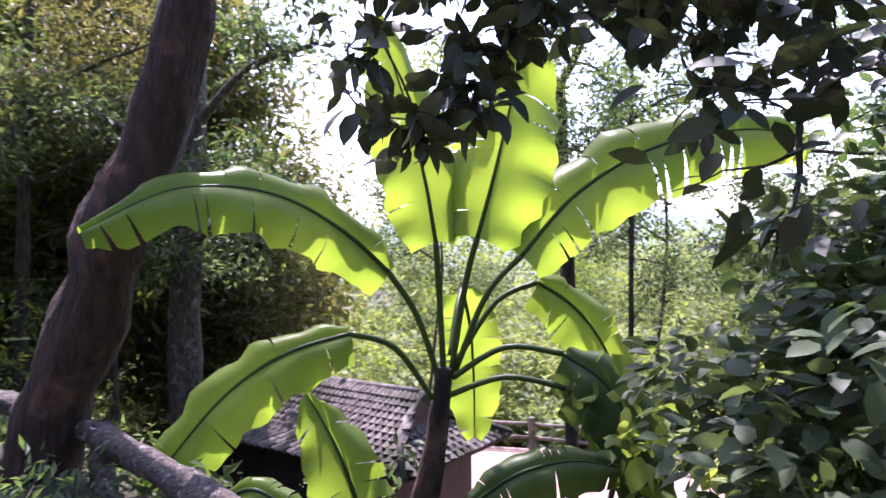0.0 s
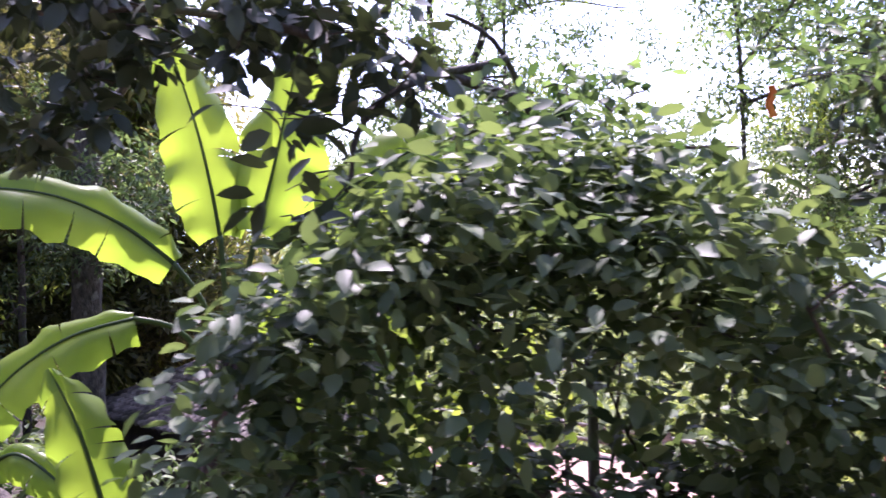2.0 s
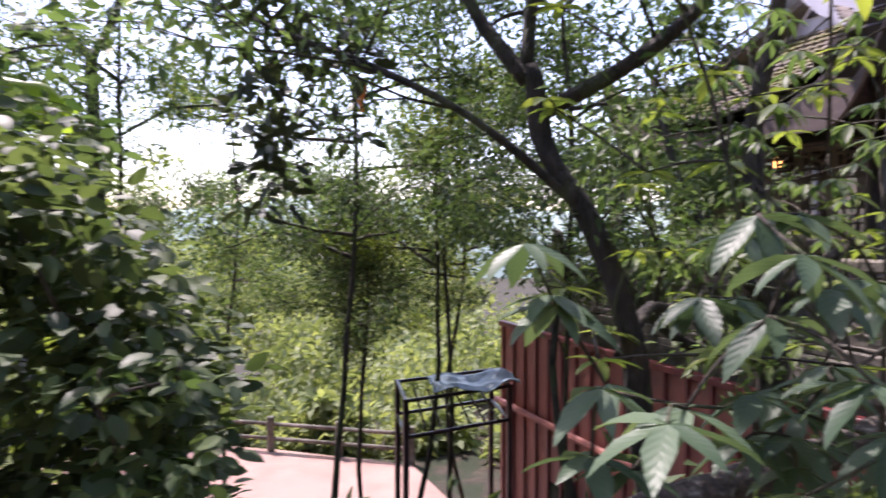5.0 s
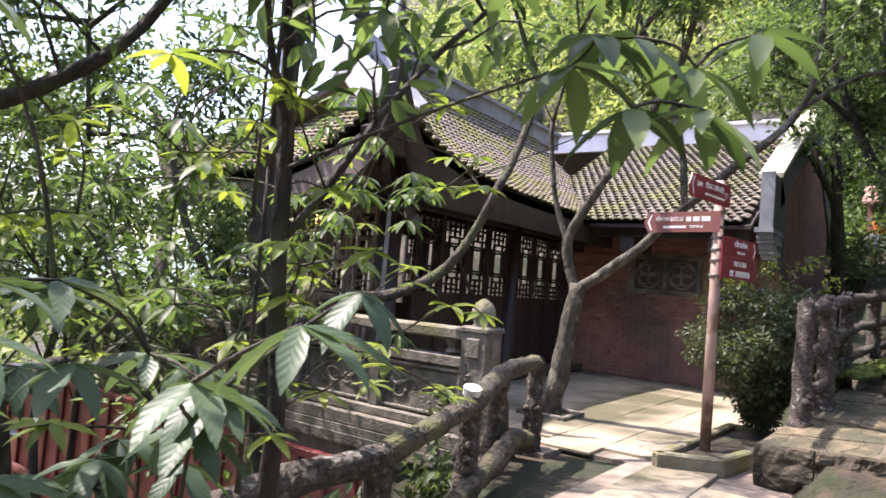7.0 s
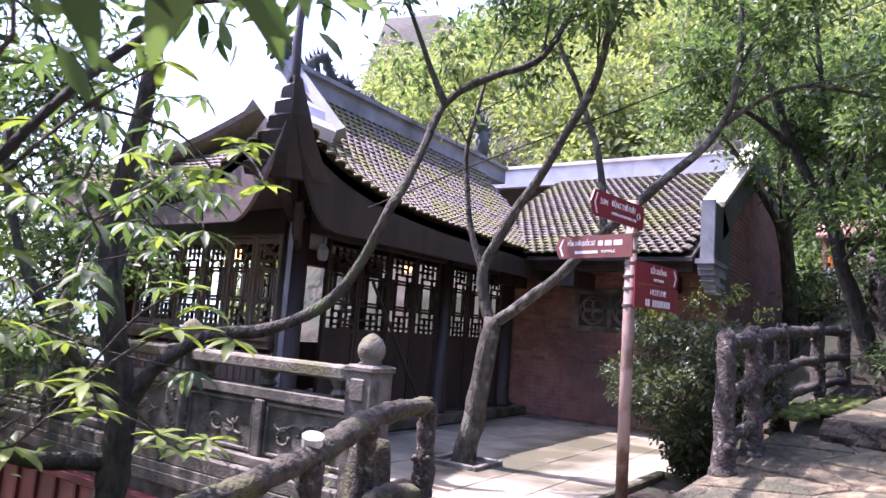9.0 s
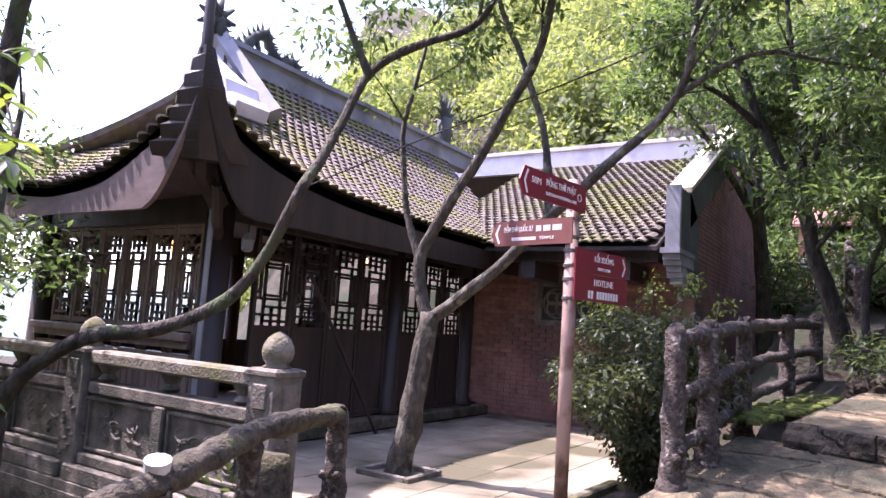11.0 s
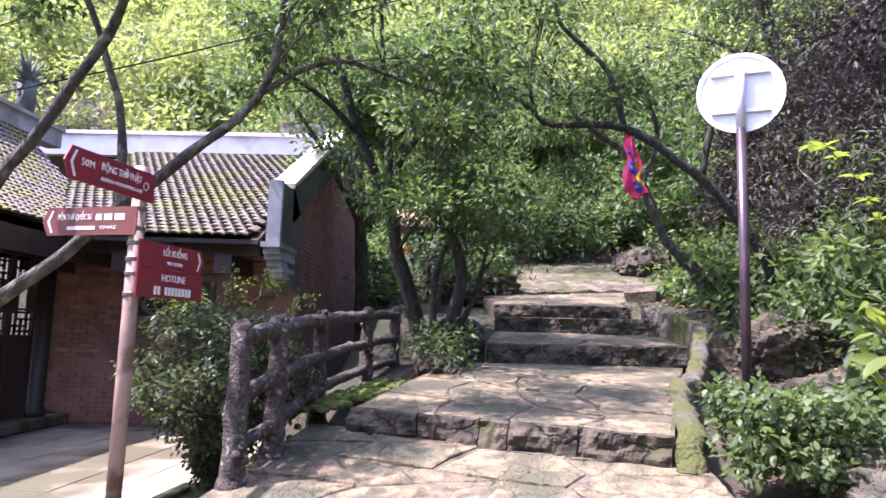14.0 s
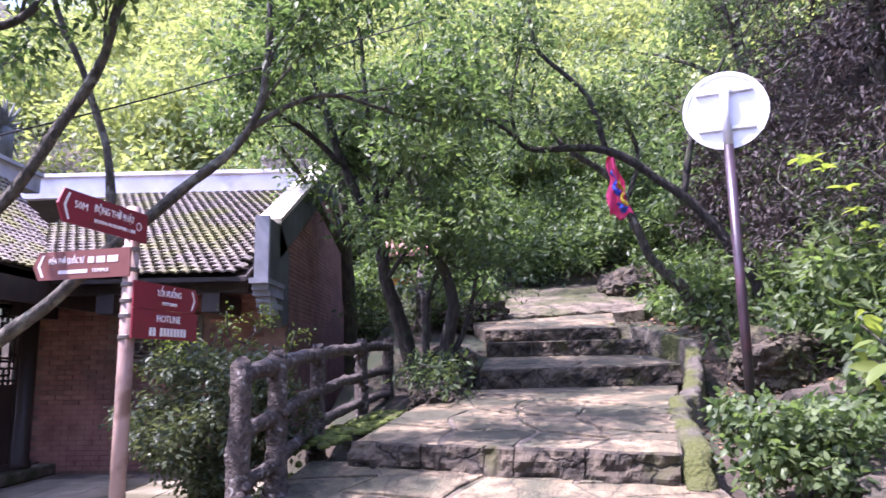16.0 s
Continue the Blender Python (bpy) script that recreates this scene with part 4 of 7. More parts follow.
def arrow_sign(along, length, z0, z1, tip_w, enamel=M_SIGN, label="maroon enamel arrow sign with white lettering"):
    """A sheet with a notched arrow end, reaching from the pole along the given way; returns it and the frame of its face."""
    a = Vector(along).normalized()
    n = Vector((a.y, -a.x, 0))
    if n.dot(Vector((-0.8, -0.6, 0))) < 0:
        n = -n
    xr = Vector((0, 0, 1)).cross(n)          # to the reader's right
    m = Matrix((xr, Vector((0, 0, 1)), n)).transposed().to_4x4()
    o = PP + n * 0.062
    m.translation = o
    s = 1 if xr.dot(a) > 0 else -1
    h = z1 - z0
    pl = [(-0.05 * s, z0), (s * (length - tip_w), z0), (s * length, z0 + h / 2), (s * (length - tip_w), z1), (-0.05 * s, z1)]
    k = len(pl)
    g = G().add([m @ Vector((x, z, dz)) for dz in (0, 0.012) for x, z in pl], [tuple(range(k)), tuple(range(k, 2 * k)), *[(i, (i + 1) % k, (i + 1) % k + k, i + k) for i in range(k)]])
    sh = child("sign_board", g, enamel, sign, label)
    t = 0.018
    g = G()
    e = s * (length - tip_w - 0.03)
    for z in (z0 + 0.02, z1 - 0.02):
        q = [(e, z), (s * (length - 0.045), z0 + h / 2), (s * (length - 0.045) - s * t, z0 + h / 2), (e - s * t, z)]
        g.add([m @ Vector((x, zz, d)) for d in (0.012, 0.0145) for x, zz in q], [(0, 1, 2, 3), (4, 5, 6, 7), (0, 1, 5, 4), (1, 2, 6, 5), (2, 3, 7, 6), (3, 0, 4, 7)])
    child("arrow_mark", g, M_LETTER, sh)
    return sh, m, s


def at_face(m, x, z):
    return m @ Matrix.Translation((x, z, 0.0135))


def bars(m, parent, x0, x1, z, h, count):
    """Plain bars for writing that is not lettered."""
    rnd = random.Random(count)
    wd = (x1 - x0) / count
    for k in range(count):
        if rnd.random() < 0.88:
            a = x0 + k * wd
            child("lettering_bar", G().box(a, z - h / 2, 0.012, a + wd * 0.72, z + h / 2, 0.0145, m), M_LETTER, parent)


b1, m1, s1 = arrow_sign((-0.985, 0.17, 0), 0.79, 2.29, 2.49, 0.05)
words("lettering", "50M", 0.065, at_face(m1, -0.60, 2.41), b1, w=0.11)
words("lettering", "ĐỘNG THỜ PHẬT", 0.066, at_face(m1, -0.29, 2.42), b1, w=0.39)
words("lettering", "BUDDHA-WORSHIPPING CAVE", 0.034, at_face(m1, -0.28, 2.345), b1, w=0.40)
ring = G().tube([m1 @ Vector((-0.045 + 0.026 * math.cos(k * 0.5236), 2.39 + 0.026 * math.sin(k * 0.5236), 0.014)) for k in range(13)], 0.003, 4)
child("round_mark", ring, M_LETTER, b1)
b2, m2, s2 = arrow_sign((0.23, 0.97, 0), 0.74, 2.055, 2.25, 0.05, M_SIGN_BROWN, "duller brownish maroon arrow sign with white lettering")
words("lettering", "ĐỀN THỜ QUỐC SƯ", 0.056, at_face(m2, -0.46, 2.18), b2, w=0.29)
bars(m2, b2, -0.30, -0.04, 2.18, 0.045, 15)
bars(m2, b2, -0.52, -0.28, 2.105, 0.026, 13)
words("lettering", "TEMPLE", 0.034, at_face(m2, -0.18, 2.105), b2, w=0.14)
b3, m3, s3 = arrow_sign((0.977, -0.212, 0), 0.70, 1.85, 2.03, 0.05)
words("lettering", "LỐI XUỐNG", 0.066, at_face(m3, 0.34, 1.965), b3, w=0.27)
words("lettering", "WAY DOWN", 0.036, at_face(m3, 0.34, 1.893), b3, w=0.17)
b4 = child("sign_plate", G().box(-0.05, 1.645, 0.0, 0.69, 1.845, 0.012, m3), M_SIGN, sign, "maroon enamel plate with white lettering")
words("lettering", "HOTLINE", 0.072, at_face(m3, 0.34, 1.785), b4, w=0.27)
bars(m3, b4, 0.13, 0.56, 1.695, 0.058, 11)

# planting bed with a stone kerb under the sign
bed = [(9.72, 0.72), (9.95, 0.28), (11.9, -0.05), (11.9, 0.62)]
g = G()
for a, b in zip(bed, bed[1:] + bed[:1]):
    d = (Vector(b) - Vector(a))
    m = pose(a[0], a[1], 0, 0, 0, math.degrees(math.atan2(d.y, d.x)))
    g.box(-0.03, -0.05, -0.05, d.length + 0.03, 0.05, 0.12, m, c=0.015)
tagged(part("planting_kerb", g, M_STONEM), "low mossy stone kerb round a planting bed", "kerb", kind="structure")
tagged(part("bed_soil", G().slab(bed, -0.05, 0.06), M_EARTH), "dark soil in the planting bed", "soil", kind="structure")


# ---- rustic cement-log fences ----
def log_post(parent, x, y, z0, z1, r, seed, flare=1.6, knots=True):
    rnd = random.Random(seed)
    zs = [z0 - 0.05, z0 + 0.04, z0 + 0.16, z0 + (z1 - z0) * 0.4, z0 + (z1 - z0) * 0.7, z1 - 0.02, z1]
    rs = [r * flare * 1.1, r * flare, r * 1.15, r, r * 0.97, r * 0.95, r * 0.8]
    line, rad = [], []
    for i in range(len(zs) - 1):
        for k in range(6):
            t = k / 6
            line.append((x + rnd.uniform(-0.006, 0.006), y + rnd.uniform(-0.006, 0.006), zs[i] + (zs[i + 1] - zs[i]) * t))
            rad.append((rs[i] + (rs[i + 1] - rs[i]) * t) * rnd.uniform(0.95, 1.07))
    line.append((x, y, zs[-1]))
    rad.append(rs[-1])
    g = G().tube(line, rad, 18, 0.22, seed)
    if knots:
        for k in range(rnd.choice((2, 3, 4))):
            a, zz = rnd.uniform(2.2, 4.6), rnd.uniform(z0 + 0.2, z1 - 0.15)
            c = Vector((x + math.cos(a) * r * 0.8, y + math.sin(a) * r * 0.8, zz))
            g.tube([c, c + Vector((math.cos(a), math.sin(a), 0.2)) * r * 0.55], [r * 0.55, r * 0.36], 7, 0.2, seed + k)
    return child("post", g, M_LOG, parent, smooth=True)


def log_rail(parent, pts, r, seed, material=None, name="rail"):
    line = bend(pts, 9, 0.012, seed)
    rnd = random.Random(seed)
    g = G().tube(line, [r * rnd.uniform(0.88, 1.12) for _ in line], 12, 0.3, seed)
    return child(name, g, material or M_LOG, parent, smooth=True)


fence = thing("log_fence", (12, -0.5, 0.6), "brown cement fence shaped like knotty logs beside the steps", "fence")
FP = [(10.55, -0.22, 0.30, 1.46), (11.05, -0.34, 0.42, 1.53), (12.25, -0.39, 0.62, 1.62), (13.95, -0.56, 0.73, 1.71), (15.0, -0.76, 0.80, 1.76)]
for k, (x, y, a, b) in enumerate(FP):
    log_post(fence, x, y, a, b, (0.078, 0.076, 0.07, 0.075, 0.072)[k], 20 + k, (1.5, 1.45, 1.3, 1.6, 1.6)[k])
for k, (p, q) in enumerate(zip(FP, FP[1:])):
    for j, (fa, r) in enumerate(((0.93, 0.06), (0.60, 0.052), (0.30, 0.05))):
        za, zb = p[2] + (p[3] - p[2]) * fa, q[2] + (q[3] - q[2]) * fa
        log_rail(fence, [(p[0], p[1], za), ((p[0] + q[0]) / 2, (p[1] + q[1]) / 2, (za + zb) / 2 + 0.015), (q[0], q[1], zb)], r, 40 + k * 3 + j)

rail = thing("log_railing", (7, 1.3, 0.3), "mossy cement railing shaped like crooked logs along the path", "railing")
log_rail(rail, [(9.42, 1.76, 0.74), (9.0, 1.66, 0.76), (8.45, 1.56, 0.72), (7.72, 1.36, 0.60), (7.2, 1.30, 0.52), (6.66, 1.25, 0.44)], 0.070, 71, M_LOGM)
log_rail(rail, [(6.70, 1.25, 0.44), (6.0, 1.24, 0.42), (5.3, 1.22, 0.36), (4.4, 1.18, 0.28), (3.2, 1.26, 0.2), (2.0, 1.4, 0.2), (1.0, 1.8, 0.18), (0.1, 2.2, 0.12), (-0.9, 3.1, 0.16), (-2.1, 4.2, 0.26)], 0.075, 72)
log_rail(rail, [(-2.1, 4.2, 0.26), (-3.0, 4.8, 0.3), (-3.9, 5.3, 0.38), (-5.0, 5.8, 0.36), (-6.5, 6.3, 0.4)], 0.075, 73)
log_rail(rail, [(-2.1, 4.2, 0.2), (-1.9, 3.9, -0.15), (-1.75, 3.7, -0.5)], 0.06, 74, name="brace")
log_rail(rail, [(-3.9, 5.3, 0.35), (-3.6, 5.0, 0.0), (-3.4, 4.8, -0.4)], 0.06, 75, name="brace")
log_rail(rail, [(9.2, 1.7, 0.10), (8.6, 1.5, 0.22), (8.0, 1.35, 0.14), (7.4, 1.25, 0.02)], 0.075, 76, M_LOGM, "lower_rail")
log_rail(rail, [(6.66, 1.2, 0.10), (5.6, 1.2, 0.08), (4.4, 1.15, 0.05)], 0.06, 77, name="lower_rail")
log_rail(rail, [(8.45, 1.58, 0.72), (8.55, 1.64, 0.35), (8.5, 1.68, 0.0), (8.45, 1.7, -0.1)], 0.07, 78, name="brace")
for k, (x, y, z1) in enumerate([(9.42, 1.76, 0.76), (7.72, 1.36, 0.58), (6.66, 1.25, 0.46), (4.4, 1.18, 0.28), (2.0, 1.4, 0.2), (-0.9, 3.1, 0.16), (-2.1, 4.2, 0.30), (-3.9, 5.3, 0.44), (-6.5, 6.3, 0.42)]):
    log_post(rail, x, y, -0.08 if x > 0 else -0.6, z1, 0.075, 90 + k, 1.3)
for (x, y, z), (dx, dy, dz) in (((9.42, 1.76, 0.765), (0, 0, 1)), ((7.72, 1.36, 0.70), (-0.2, -0.25, 0.95)), ((-2.1, 4.2, 0.31), (0, 0, 1))):
    d = Vector((dx, dy, dz)).normalized()
    child("cut_end", G().tube([Vector((x, y, z)) - d * 0.05, Vector((x, y, z)) + d * 0.006], [0.06, 0.062], 12), M_CUT, rail, "pale sawn log end")
# hollow cement stump beside the rail's end
stump = thing("cement_stump", (8.95, 1.95, 0), "grey cement tree stump at the end of the railing", "stump")
child("stump_body", G().tube([(8.95, 1.95, -0.1), (8.95, 1.95, 0.05), (8.96, 1.95, 0.2), (8.97, 1.95, 0.42), (8.98, 1.95, 0.5)], [0.30, 0.22, 0.17, 0.15, 0.13], 12, 0.35, 5), M_LOGM, stump, smooth=True)

# ---- stepped path ----
def flags(name, parent, poly_fn, rows, seed, zfn, thick=0.08):
    """Crazy paving: irregular stones in a warped grid over poly_fn(u, v)."""
    rnd = random.Random(seed)
    nu, nv = rows
    pts = [[None] * (nv + 1) for _ in range(nu + 1)]
    for i in range(nu + 1):
        for j in range(nv + 1):
            ju = 0 if i in (0, nu) else rnd.uniform(-0.32, 0.32)
            jv = 0 if j in (0, nv) else rnd.uniform(-0.32, 0.32)
            pts[i][j] = poly_fn((i + ju) / nu, (j + jv) / nv)
    for i in range(nu):
        for j in range(nv):
            q = [Vector(p) for p in (pts[i][j], pts[i + 1][j], pts[i + 1][j + 1], pts[i][j + 1])]
            c = sum(q, Vector((0, 0))) / 4
            ring = []
            for a in range(4):
                p0, p1 = q[a], q[(a + 1) % 4]
                ring += [p0, (p0 + p1) / 2 + (c - (p0 + p1) / 2) * rnd.uniform(-0.06, 0.10)]
            ring = [c + (p - c) * (1 - 0.02 / max((p - c).length, 0.05)) for p in ring]
            d = rnd.uniform(-0.008, 0.012)
            child(name, G().slab([tuple(p) for p in ring], zfn(c.x, c.y) - thick, lambda x, y, d=d: zfn(x, y) + d), M_FLAG, parent)


def quad(a, b, c, d):
    """Bilinear patch: a-b at v=0, d-c at v=1."""
    a, b, c, d = (Vector(p) for p in (a, b, c, d))
    return lambda u, v: (a.lerp(b, u)).lerp(d.lerp(c, u), v)


steps = tagged(part("stair_path", G().box(9.95, -0.3, -0.3, 10.0, -0.25, -0.2), M_MORTAR), "worn flagstone steps climbing the wooded slope", "steps", kind="structure")


def tread(corners, z, seed, rows, face, bed=None, lump=0.012):
    """One landing: mortar bed, rough rock face at the front edge, flagstones on top. corners: front-left, front-right, back-right, back-left with heights."""
    q = quad(*[c[:2] for c in corners])
    hz = [c[2] for c in corners]

    def zf(x, y):
        # inverse of the patch, near enough
        a, b, c, d = (Vector(p[:2]) for p in corners)
        u, v = 0.5, 0.5
        for _ in range(6):
            p = q(u, v)
            du, dv = q(u + 0.01, v) - p, q(u, v + 0.01) - p
            det = du.x * dv.y - du.y * dv.x
            r = Vector((x, y)) - p
            u += 0.01 * (r.x * dv.y - r.y * dv.x) / det
            v += 0.01 * (du.x * r.y - du.y * r.x) / det
        return (hz[0] * (1 - u) + hz[1] * u) * (1 - v) + (hz[3] * (1 - u) + hz[2] * u) * v
    g = G().surf(lambda u, v: (*q(u, v), zf(*q(u, v)) - 0.012 + lump * (noise.noise(Vector((*q(u, v), 0)) * 4) + abs(noise.noise(Vector((*q(u, v), 3)) * 1.6)) * (lump > 0.02) * 3)), 40, 30, 0.5)
    child("bedding", g, bed or M_JOINT, steps)
    if face:
        n = face
        a, b = Vector(corners[0][:2]), Vector(corners[1][:2])
        out = Vector(((b - a).y, -(b - a).x)).normalized()
        if out.x > 0:
            out = -out
        rnd = random.Random(seed)
        cuts = [0] + sorted((k + rnd.uniform(-0.3, 0.3)) / n for k in range(1, n)) + [1]
        for u0, u1 in zip(cuts, cuts[1:]):
            def f(s, t, u0=u0, u1=u1):
                u = u0 + (u1 - u0) * (0.015 + 0.97 * s)
                p = a.lerp(b, u)
                ztop = hz[0] * (1 - u) + hz[1] * u
                k = max(0.0, (t - 0.7) / 0.3)
                zf_ = ztop - 0.42 + 0.42 * min(1, t / 0.7)
                w = noise.noise(Vector((p.x, p.y, zf_ * 2.2)) * 3.1) * 0.07 + noise.noise(Vector((p.x, p.y, zf_ * 1.5)) * 9) * 0.04 + noise.noise(Vector((p.x, p.y, zf_)) * 23) * 0.018
                chip = 0.05 * max(0.0, noise.noise(Vector((p.x, p.y, 7)) * 6)) + 0.012
                if k <= 0:
                    o = 0.06 + w - chip * max(0, t / 0.7 - 0.8) * 3
                    return (p.x + out.x * o, p.y + out.y * o, zf_ - 0.004)
                o = 0.06 + w * (1 - k) - chip * 0.6 * (1 - k) - 0.17 * k
                return (p.x + out.x * o, p.y + out.y * o, ztop + 0.006 + 0.012 * noise.noise(Vector((p.x * 7, p.y * 7, k))) - 0.02 * k)
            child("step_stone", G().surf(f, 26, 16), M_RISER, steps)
    if rows:
        flags("flagstone", steps, q, rows, seed, zf)
    return zf


# from the lowest tread up to the rocky landing
tread([(9.95, 0.02, 0.30), (9.75, -3.35, 0.50), (10.85, -3.35, 0.69), (11.85, -0.42, 0.66)], 0, 1, (4, 5), 6)
tread([(11.68, -0.80, 0.83), (10.68, -3.16, 0.83), (12.6, -3.72, 1.0), (14.95, -1.5, 1.12)], 0, 2, (4, 5), 5)
tread([(14.95, -1.95, 1.36), (15.0, -4.55, 1.40), (16.3, -4.5, 1.55), (16.25, -2.1, 1.55)], 0, 3, (2, 3), 3)
tread([(16.22, -2.1, 1.75), (16.27, -4.45, 1.77), (16.85, -4.25, 1.78), (16.8, -2.1, 1.76)], 0, 4, (1, 3), 3)
tread([(16.8, -2.1, 1.96), (16.85, -4.2, 1.98), (19.0, -4.6, 2.35), (18.6, -1.9, 2.2)], 0, 5, (3, 3), 3)
tread([(18.6, -1.6, 2.24), (19.0, -5.2, 2.40), (22.6, -6.5, 3.36), (22.6, -1.9, 3.2)], 0, 6, None, 0, M_LAND, 0.03)
tread([(14.85, -4.45, 1.14), (12.4, -3.68, 0.99), (14.8, -1.6, 1.12), (14.95, -3.2, 1.13)], 0, 7, (2, 2), 0)

# mossy kerb on the bank side
g = G()
kerb = [(10.5, -3.22, 0.60), (10.72, -3.28, 0.82), (11.3, -3.44, 0.92), (12.4, -3.70, 1.02), (13.8, -4.3, 1.25), (15.0, -4.72, 1.60), (15.6, -4.83, 1.76), (16.3, -4.56, 1.90), (17.2, -4.2, 2.06)]
line = bend(kerb, 18, 0.02, 4)
for off in (0,):
    vs, fs = [], []
    for i, p in enumerate(line):
        d = (line[min(i + 1, len(line) - 1)] - line[max(i - 1, 0)])
        n = Vector((-d.y, d.x, 0)).normalized()
        j = 0.05 * noise.noise(p * 5) + 0.025 * noise.noise(p * 15)
        for o, z in ((0.10, -0.6), (0.09, -0.03), (0.06, 0.0 + j), (-0.06, 0.004 + j), (-0.09, -0.03), (-0.10, -0.6)):
            vs.append(p + n * (o + j) + Vector((0, 0, z)))
    for i in range(len(line) - 1):
        for k in range(5):
            fs.append((i * 6 + k, i * 6 + k + 1, i * 6 + k + 7, i * 6 + k + 6))
    fs += [tuple(range(6)), tuple((len(line) - 1) * 6 + k for k in range(5, -1, -1))]
    g.add(vs, fs)
tagged(part("kerb", g, M_KERB, smooth=True), "mossy raised kerb along the steps", "kerb", kind="structure")
# moss pads at the foot of the fence
moss = thing("moss_patch", (12.6, -0.6, 0.7), "bright green moss at the foot of the log fence", "moss", kind="stuff")
g, rnd = G(), random.Random(8)
for k in range(190):
    t = rnd.random()
    x, y = 10.9 + 3.2 * t + rnd.uniform(-0.15, 0.15), -0.15 - 0.72 * t + rnd.uniform(-0.28, 0.10)
    z = float(np.interp(x, [10.6, 11.1, 11.6, 11.75, 14.5], [0.33, 0.42, 0.54, 0.80, 0.95]))
    r = rnd.uniform(0.02, 0.075)
    g.lathe([(r, -0.03), (r * 0.9, 0.006), (r * 0.5, 0.014), (0.006, 0.017)], (x, y, z), 9)
child("moss_pads", g, M_MOSS, moss, smooth=True, kind="stuff")

# ---- round road sign seen from behind ----
DP = Vector((10.5, -3.575, 0))
road = thing("road_sign", (DP.x, DP.y, 1.0), "round white road sign seen from behind on a dark pole", "road sign")
lean = Vector((0.0, 0.012, 0))
child("pole", G().tube([(DP.x, DP.y, 0.9), (DP.x, DP.y, 2.9)], 0.033, 12), M_BLACKP, road, "black painted pole", smooth=True)
child("upper_pole", G().tube([(DP.x, DP.y, 2.88), (DP.x, DP.y, 3.36)], 0.032, 12), M_GALV, road, "bare galvanised pole end", smooth=True)
fw = Vector((0.937, -0.348, 0)).normalized()
rt = Vector((fw.y, -fw.x, 0))
dm = Matrix((rt, Vector((0, 0, 1)), -fw)).transposed().to_4x4()
dm.translation = Vector((DP.x, DP.y, 3.165)) + fw * 0.045
g, n = G(), 48
prof = [(0.0, -0.004), (0.277, -0.004), (0.283, 0.0), (0.283, 0.012), (0.258, 0.012), (0.254, 0.003), (0.0, 0.003)]
g.add([dm @ Vector((r * math.cos(2 * math.pi * k / n), r * math.sin(2 * math.pi * k / n), z)) for r, z in prof for k in range(n)],
      [(i * n + k, i * n + (k + 1) % n, (i + 1) * n + (k + 1) % n, (i + 1) * n + k) for i in range(len(prof) - 1) for k in range(n)])
child("disc", g, M_DISC, road, "plain grey-white metal disc")
for z in (-0.135, 0.135):
    child("brace_bar", G().box(-0.19, z - 0.014, 0.003, 0.19, z + 0.014, 0.03, dm, c=0.004), M_GALV, road)

# ---- trees in and round the courtyard ----
T1 = tree("slender grey-barked tree in a stone-edged hole of the courtyard", (11.08, 2.38, 0), [
    ([(11.08, 2.40, -0.05), (11.09, 2.34, 0.25), (11.10, 2.26, 0.8), (11.10, 2.16, 1.5)], 0.135, 0.095, 0),
    ([(11.10, 2.17, 1.42), (11.10, 2.34, 1.95), (11.10, 2.05, 2.5), (11.10, 1.47, 3.38), (11.08, 1.14, 4.0), (11.0, 0.95, 4.7), (11.1, 0.7, 5.4)], 0.068, 0.026, 0.34),
    ([(11.10, 2.30, 1.85), (11.12, 2.55, 2.6), (11.10, 2.62, 3.4), (11.2, 2.5, 4.2)], 0.04, 0.018, 0.35),
    ([(11.10, 2.16, 1.45), (11.12, 1.63, 1.83), (11.2, 1.1, 2.35), (11.3, 0.45, 2.95), (11.35, 0.0, 3.45), (11.3, -0.15, 4.2), (11.25, -0.1, 5.2)], 0.062, 0.022, 0.30),
    ([(11.35, 0.02, 3.42), (11.5, -0.5, 3.72), (11.8, -1.0, 3.75), (12.2, -1.5, 3.7)], 0.028, 0.010, 0.6),
    ([(11.2, 1.05, 2.38), (11.3, 1.15, 3.0), (11.3, 1.35, 3.7), (11.2, 1.7, 4.6), (11.4, 1.9, 5.3)], 0.042, 0.018, 0.35),
], 0.14, M_BARKG, L_MID, 11, per=20, clump=0.32, size=0.10, ratio=0.42, depth=2, spread=0.75)
frame_hole = thing("tree_kerb", (11.08, 2.38, 0), "square stone frame round the courtyard tree", "kerb")
for a, b in (((10.80, 2.08), (11.36, 2.13)), ((10.80, 2.63), (11.36, 2.68))):
    child("edge_stone", G().box(a[0], a[1], -0.05, b[0], b[1], 0.05, c=0.01), M_STONE, frame_hole)
for a, b in (((10.80, 2.13), (10.85, 2.63)), ((11.31, 2.13), (11.36, 2.63))):
    child("edge_stone", G().box(a[0], a[1], -0.05, b[0], b[1], 0.05, c=0.01), M_STONE, frame_hole)

